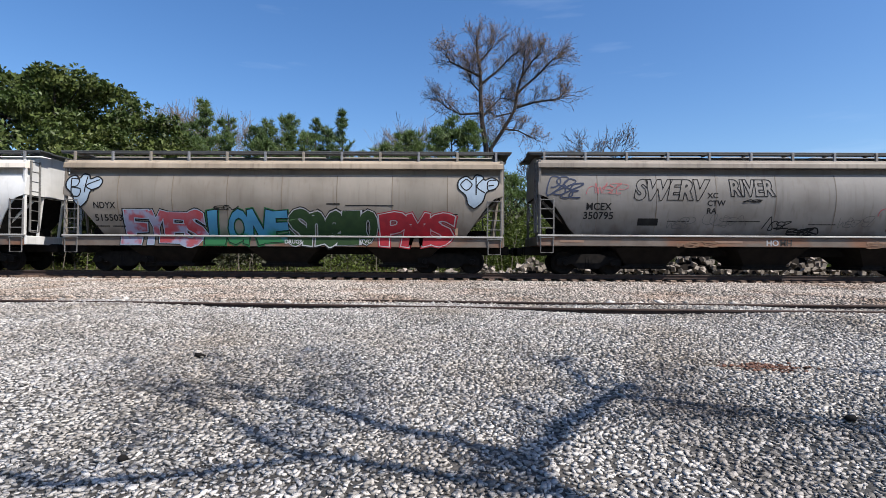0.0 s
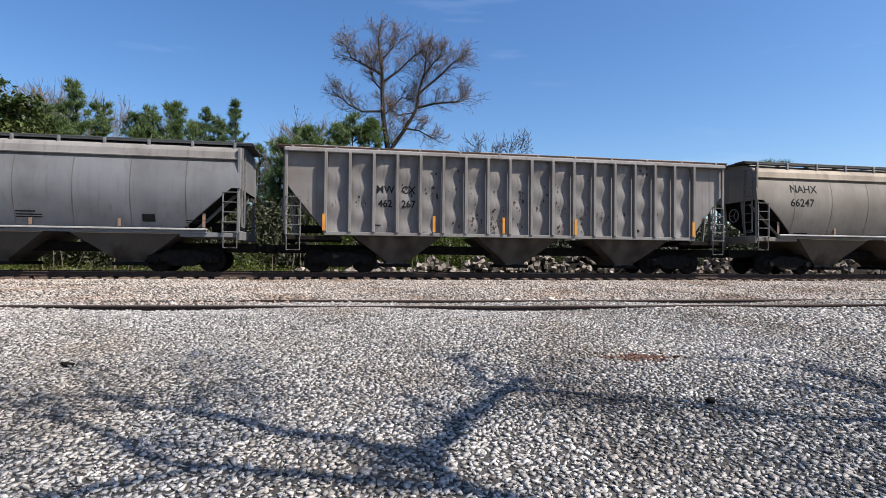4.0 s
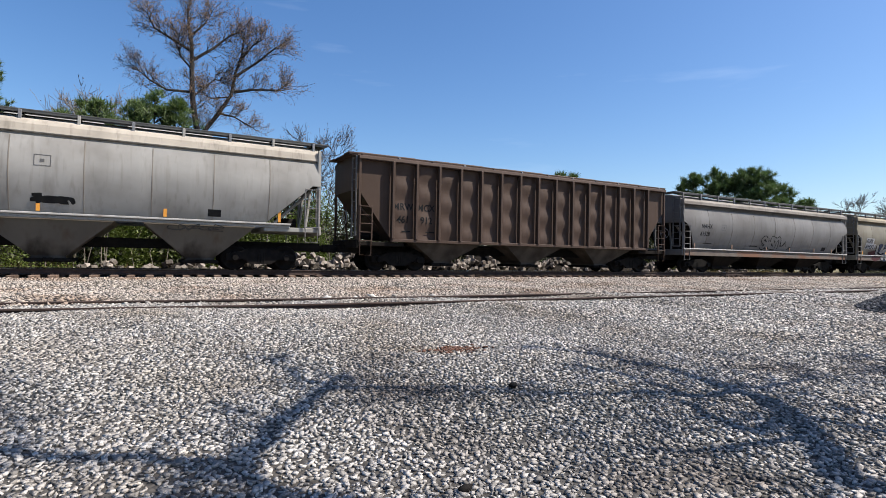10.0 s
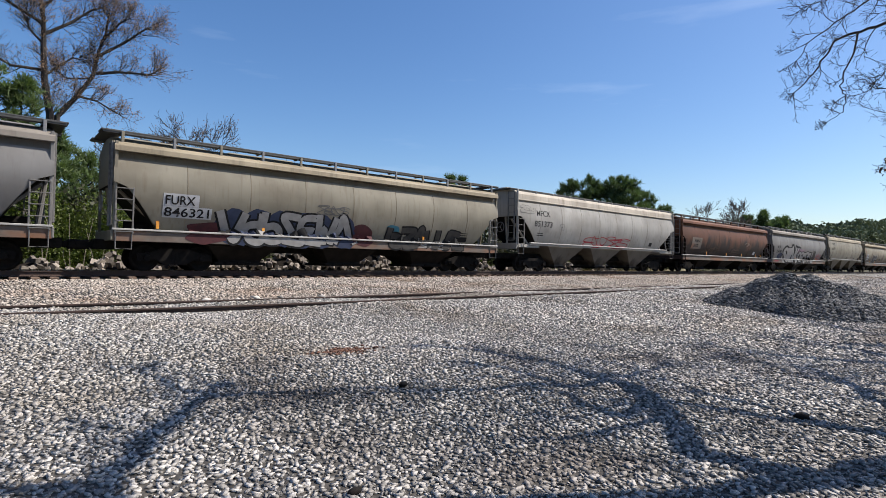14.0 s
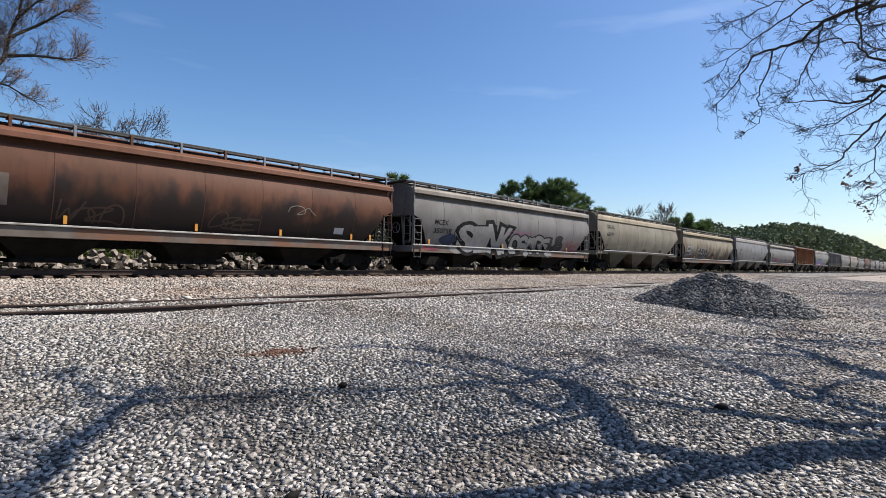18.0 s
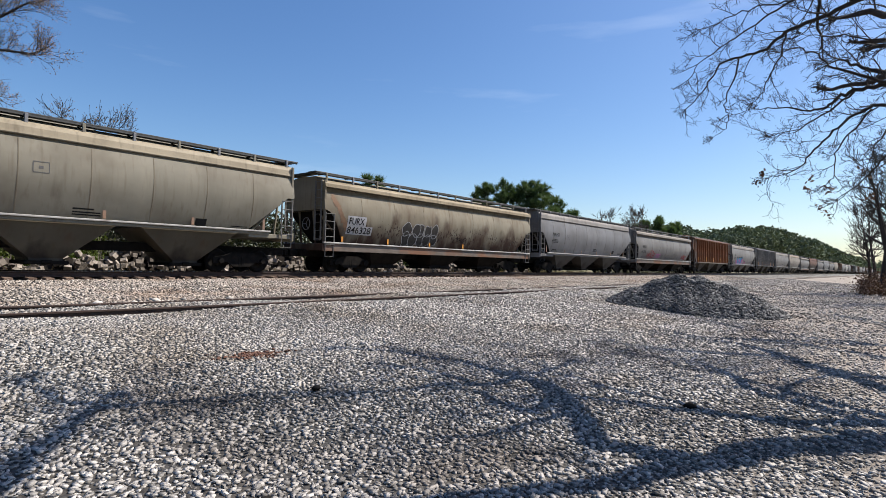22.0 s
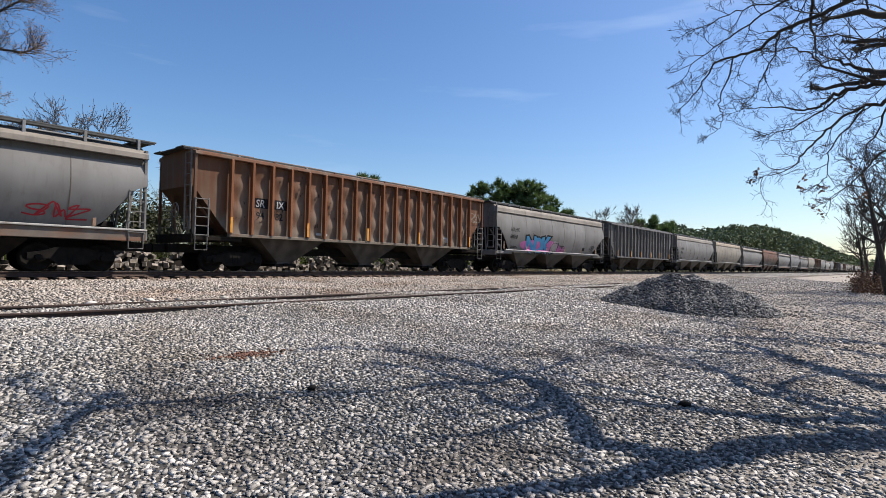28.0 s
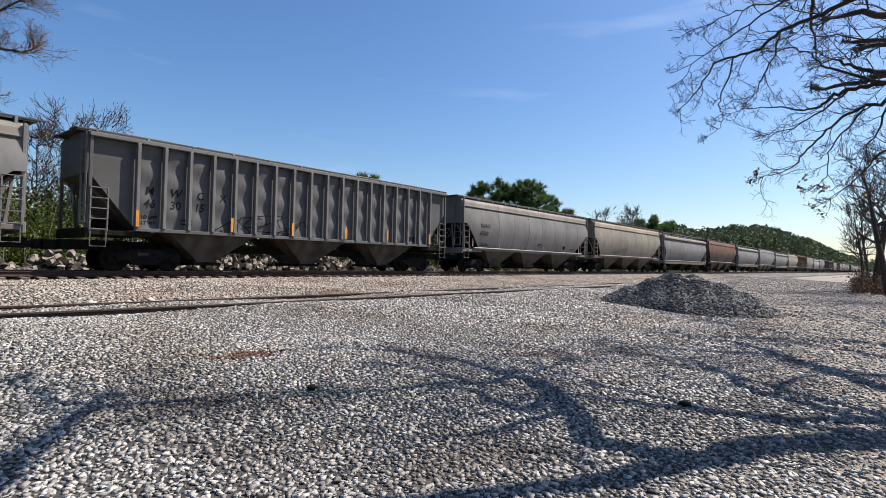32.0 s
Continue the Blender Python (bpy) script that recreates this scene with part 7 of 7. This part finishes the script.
    build_car(x_left=209.55, L=18.31, colour="grey", label="light grey covered hopper car with bold black and white graffiti", marks=(
        mark("MCEX", 1.58, 2.5, 0.38, span=1.05), mark("350758", 1.58, 2.05, 0.38, span=1.4), throwup("SINK", 3.7, 1.02, 5.0, 1.65, "silver", "ink", "ink", 30, 0.045, 0.05, 0.05, 1.2), piece(8.7, 1.02, 4.4, 1.3, 5, "silver", "ink", 31, "charcoal", "ink"), patch(2.2, 1.42, 1.3, 0.6, "navy", 74), patch(2.7, 1.0, 1.7, 0.45, "silver", 75), piece(13.2, 1.4, 1.5, 1.1, 2, "charcoal", "ink", 32), scrawl(14.8, 1.4, 2.2, 0.7, "pinkred", 33, 8, 0.05), scrawl(0.5, 1.12, 1.4, 0.15, "pinkred", 34, 6, 0.03), strips([1.42, 7.9, 15.5], "orange", 0.9), scrawl(8.0, 2.3, 3.0, 0.25, "pink", 35, 5, 0.02)), **{**R, "zt": 4.35, "top": 4.68, "ze": 3.8})
    build_car(x_left=229.27, L=16.98, colour="cream", label="cream-grey covered hopper car with a pale sill stripe", marks=(mark("NAHX\n66191", 1.6, 3.45, 0.47), tape(16.9), warn, mark("LD LMT\nLT WT", 1.6, 2.1, 0.16), stencil_box(7.9, 3.0)), **C6)
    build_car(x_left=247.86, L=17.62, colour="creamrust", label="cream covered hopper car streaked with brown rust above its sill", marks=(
        print_bars([(1.36, 2.235, 1.15, 0.45), (1.36, 1.82, 1.6, 0.41)], "whiteink"), mark("FURX", 1.45, 2.29, 0.46, gap=0.016, span=0.95), mark("846328", 1.4, 1.88, 0.44, gap=0.016, span=1.46), balloons(5.2, 1.45, 2.6, 1.15, 10, "charcoal", "whiteink", 36), strips([1.25, 4.2, 7.4, 10.4], "orange", 0.8),
        rust_spots(330, 3.5, 17.2, 1.95, 2.5, 63, 0.05), rust_spots(230, 3.6, 17.0, 1.55, 2.2, 64, 0.06), rust_wash([(0.5 + 0.09 * i, 3.45 - 0.15 * i) for i in range(10)], 0.13, 65), scrawl(9.3, 1.75, 1.3, 0.35, "ink", 66, 6, 0.03), stencil_box(15.2, 1.75)), **R)
    build_car(x_left=266.94, L=16.88, colour="bluegrey", label="smooth grey covered hopper car with a white sill stripe", marks=(mark("NAHX\n69323", 1.72, 2.78, 0.38), tape(16.8), warn, stencil_box(4.0, 2.6)), **C)
    build_car(x_left=285.37, L=18.1, colour="grey", label="grey covered hopper car with pink graffiti over its sill", marks=(mark("WFRX\n441050", 1.63, 2.56, 0.4), scrawl(3.2, 1.6, 2.4, 0.8, "red", 40, 8, 0.05), scrawl(5.8, 1.7, 1.6, 0.4, "pink", 41, 8, 0.05), scrawl(7.8, 1.7, 5.5, 0.6, "darkgrey", 42, 14, 0.03), scrawl(14.6, 1.7, 1.8, 0.5, "red", 43, 6, 0.05), strips([1.3, 16.6], "oldorange", 0.5)), **{**R, "zs": 1.45})
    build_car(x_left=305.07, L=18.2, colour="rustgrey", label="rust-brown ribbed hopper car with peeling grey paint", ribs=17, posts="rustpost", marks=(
        scrawl(16.85, 3.1, 1.1, 0.55, "tan", 84, 5, 0.03), panel_plates((1, 2), 2.62, 0.4, 17), panel_marks(("SR", "IX"), 1, 2.67, 0.42, 17, "whiteink", gap=0.008), panel_marks(("94", "82"), 1, 2.18, 0.4, 17), rust_spots(200, 2, 17, 1.6, 4.0, 62, 0.05), strips([1.45, 5.0, 8.5, 12.2, 16.7], "orange", 0.6), print_bars([(5.6, 1.65, 0.6, 0.1), (14.5, 1.7, 0.35, 0.3)], "whiteink")), **RB)
    build_car(x_left=324.78, L=16.85, colour="grey", label="grey covered hopper car with bright blue and pink graffiti", marks=(
        mark("NAHX\n69030", 1.7, 2.78, 0.37), patch(3.5, 1.4, 5.6, 1.0, "pink", 48), throwup("NDK", 4.0, 1.42, 3.3, 1.15, "bluesplit", "ink", "ink", 44, 0.05, 0.035, -0.1, 1.15), patch(7.55, 1.42, 1.0, 0.8, "silver", 45, "ink", 0.012), scrawl(7.6, 1.5, 0.95, 0.75, "ink", 81, 7, 0.07), scrawl(7.5, 1.8, 0.9, 0.5, "whiteink", 82, 5, 0.05), scrawl(8.5, 1.45, 1.3, 0.5, "pink", 83, 8, 0.05), print_bars([(8.75, 2.0, 0.5, 0.06), (8.8, 1.85, 0.5, 0.06), (8.85, 1.7, 0.6, 0.06)]), tape(16.8), stencil_box(4.4, 2.6), warn, scrawl(14.2, 1.9, 0.9, 0.4, "ink", 46, 5)), **C)
    # the posts' lighter grey paints in the sun on their edges
    build_car(x_left=343.24, L=17.94, colour="darkgrey", label="dark grey ribbed hopper car, its ribs painted paler as if sunlit", ribs=17, posts="grey", marks=(
        panel_marks(("M", "W", "C", "X"), 0, 2.68, 0.42, 17, shear=0.15), panel_marks(("46", "30", "15"), 0, 2.24, 0.42, 17, shear=0.15), mark("LD LMT\nLT WT", 1.65, 1.85, 0.16), strips([1.45, 4.85, 7.6, 10.5, 13.2, 16.4], "orange", 0.55), scrawl(4.2, 1.55, 4.6, 0.8, "ink", 47, 8, 0.03), print_bars([(14.9, 1.6, 0.5, 0.3), (3.0, 1.85, 0.4, 0.05), (3.0, 1.7, 0.4, 0.05)])), **RB)
    build_car(x_left=362.84, L=17.04, colour="grey", label="grey covered hopper car with a white sill stripe", marks=(mark("NAHX\n69260", 1.7, 2.78, 0.37), tape(17), warn), **C)
    # cars far down the line
    rng = random.Random(77)
    x = 381.3
    kinds = ["tan", "grey", "brown", "grey", "bluegrey", "grey", "tan", "R:rustgrey", "grey", "white", "bluegrey", "R:darkbrown", "R:darkgrey", "grey", "R:rustgrey", "grey", "tan", "grey", "grey", "R:darkbrown", "grey", "white", "tan", "bluegrey", "grey", "brown", "grey", "tan"]
    for i, k in enumerate(kinds):
        rib = k.startswith("R:")
        L = 17.9 if rib else (17.0, 17.6)[i % 2]
        col = k.split(":")[-1]
        form = RB if rib else (C, R)[i % 2]
        words = {"tan": "tan-grey", "grey": "grey", "brown": "red-brown", "bluegrey": "blue-grey", "rustgrey": "rusty", "white": "whitish", "darkbrown": "dark brown", "darkgrey": "dark grey"}[col]
        build_car(x_left=x, L=L, colour=col, label=f"{words} {'ribbed' if rib else 'smooth-sided'} hopper car farther back in the train", near=i < 6, marks=() if rib or i > 8 else (scrawl(4 + i % 4, 1.6, 4, 0.6, "darkgrey", 50 + i, 12, 0.05),), **form)
        x += L + 1.52


# ---- small things on the yard ----
def build_yard_things():
    rng = np.random.default_rng(17)
    gx, gy = 4.0, 6.9
    n = 150
    x, y = gx + rng.normal(0, 0.22, n), gy + rng.normal(0, 0.13, n)
    at = np.stack([x, y, ground_z(x, y) + 0.02], 1)
    v, f = stones(rng, at, rng.uniform(0.02, 0.035, n))
    tagged(dress(new("rust_stained_stones", array_mesh("rust_stained_stones", v, f)), MAT["rust"]), "patch of rust-stained stones on the gravel", "gravel", kind="stuff")
    for x, y, r in ((3.62, 4.9, 0.075), (1.9, 3.1, 0.06), (-3.3, 7.0, 0.07), (-2.4, 3.9, 0.05), (6.3, 1.75, 0.07)):
        at = np.array([[x, y, float(ground_z(x, y)) + r * 0.5]])
        v, f = stones(rng, at, np.array([r]))
        tagged(dress(new("dark_stone", array_mesh("dark_stone", v, f)), MAT["black"]), "black lump of stone lying on the gravel", "stone", "dark stones")


build_ground()
build_tracks()
build_gravel()
build_pile()
build_yard_things()
build_trees()
build_train()


# ---- what moves ----
def run(t):
    """Metres that the train has gone at t seconds."""
    return 10.4667 * t + 0.017856 * t ** 2 - 0.00068357 * t ** 3 + 6.43e-06 * t ** 4


def motions():
    times = [2.0 * i for i in range(17)]
    for car, x in CARS:
        walk(car, [(t, pose(x - run(t), TRACK_Y, RAIL_Z)) for t in times])
    # all wheels roll alike, so they share the first one's keys
    first = WHEELS[0]
    walk(first, [(i / FPS, pose(0, 0, 0, 0, -math.degrees(run(i / FPS) / 0.452), 0)) for i in range(int(32 * FPS) + 1)])
    for w in WHEELS[1:]:
        w.rotation_mode = "QUATERNION"
        data = w.animation_data_create()
        data.action = first.animation_data.action
        data.action_slot = first.animation_data.action_slot


motions()
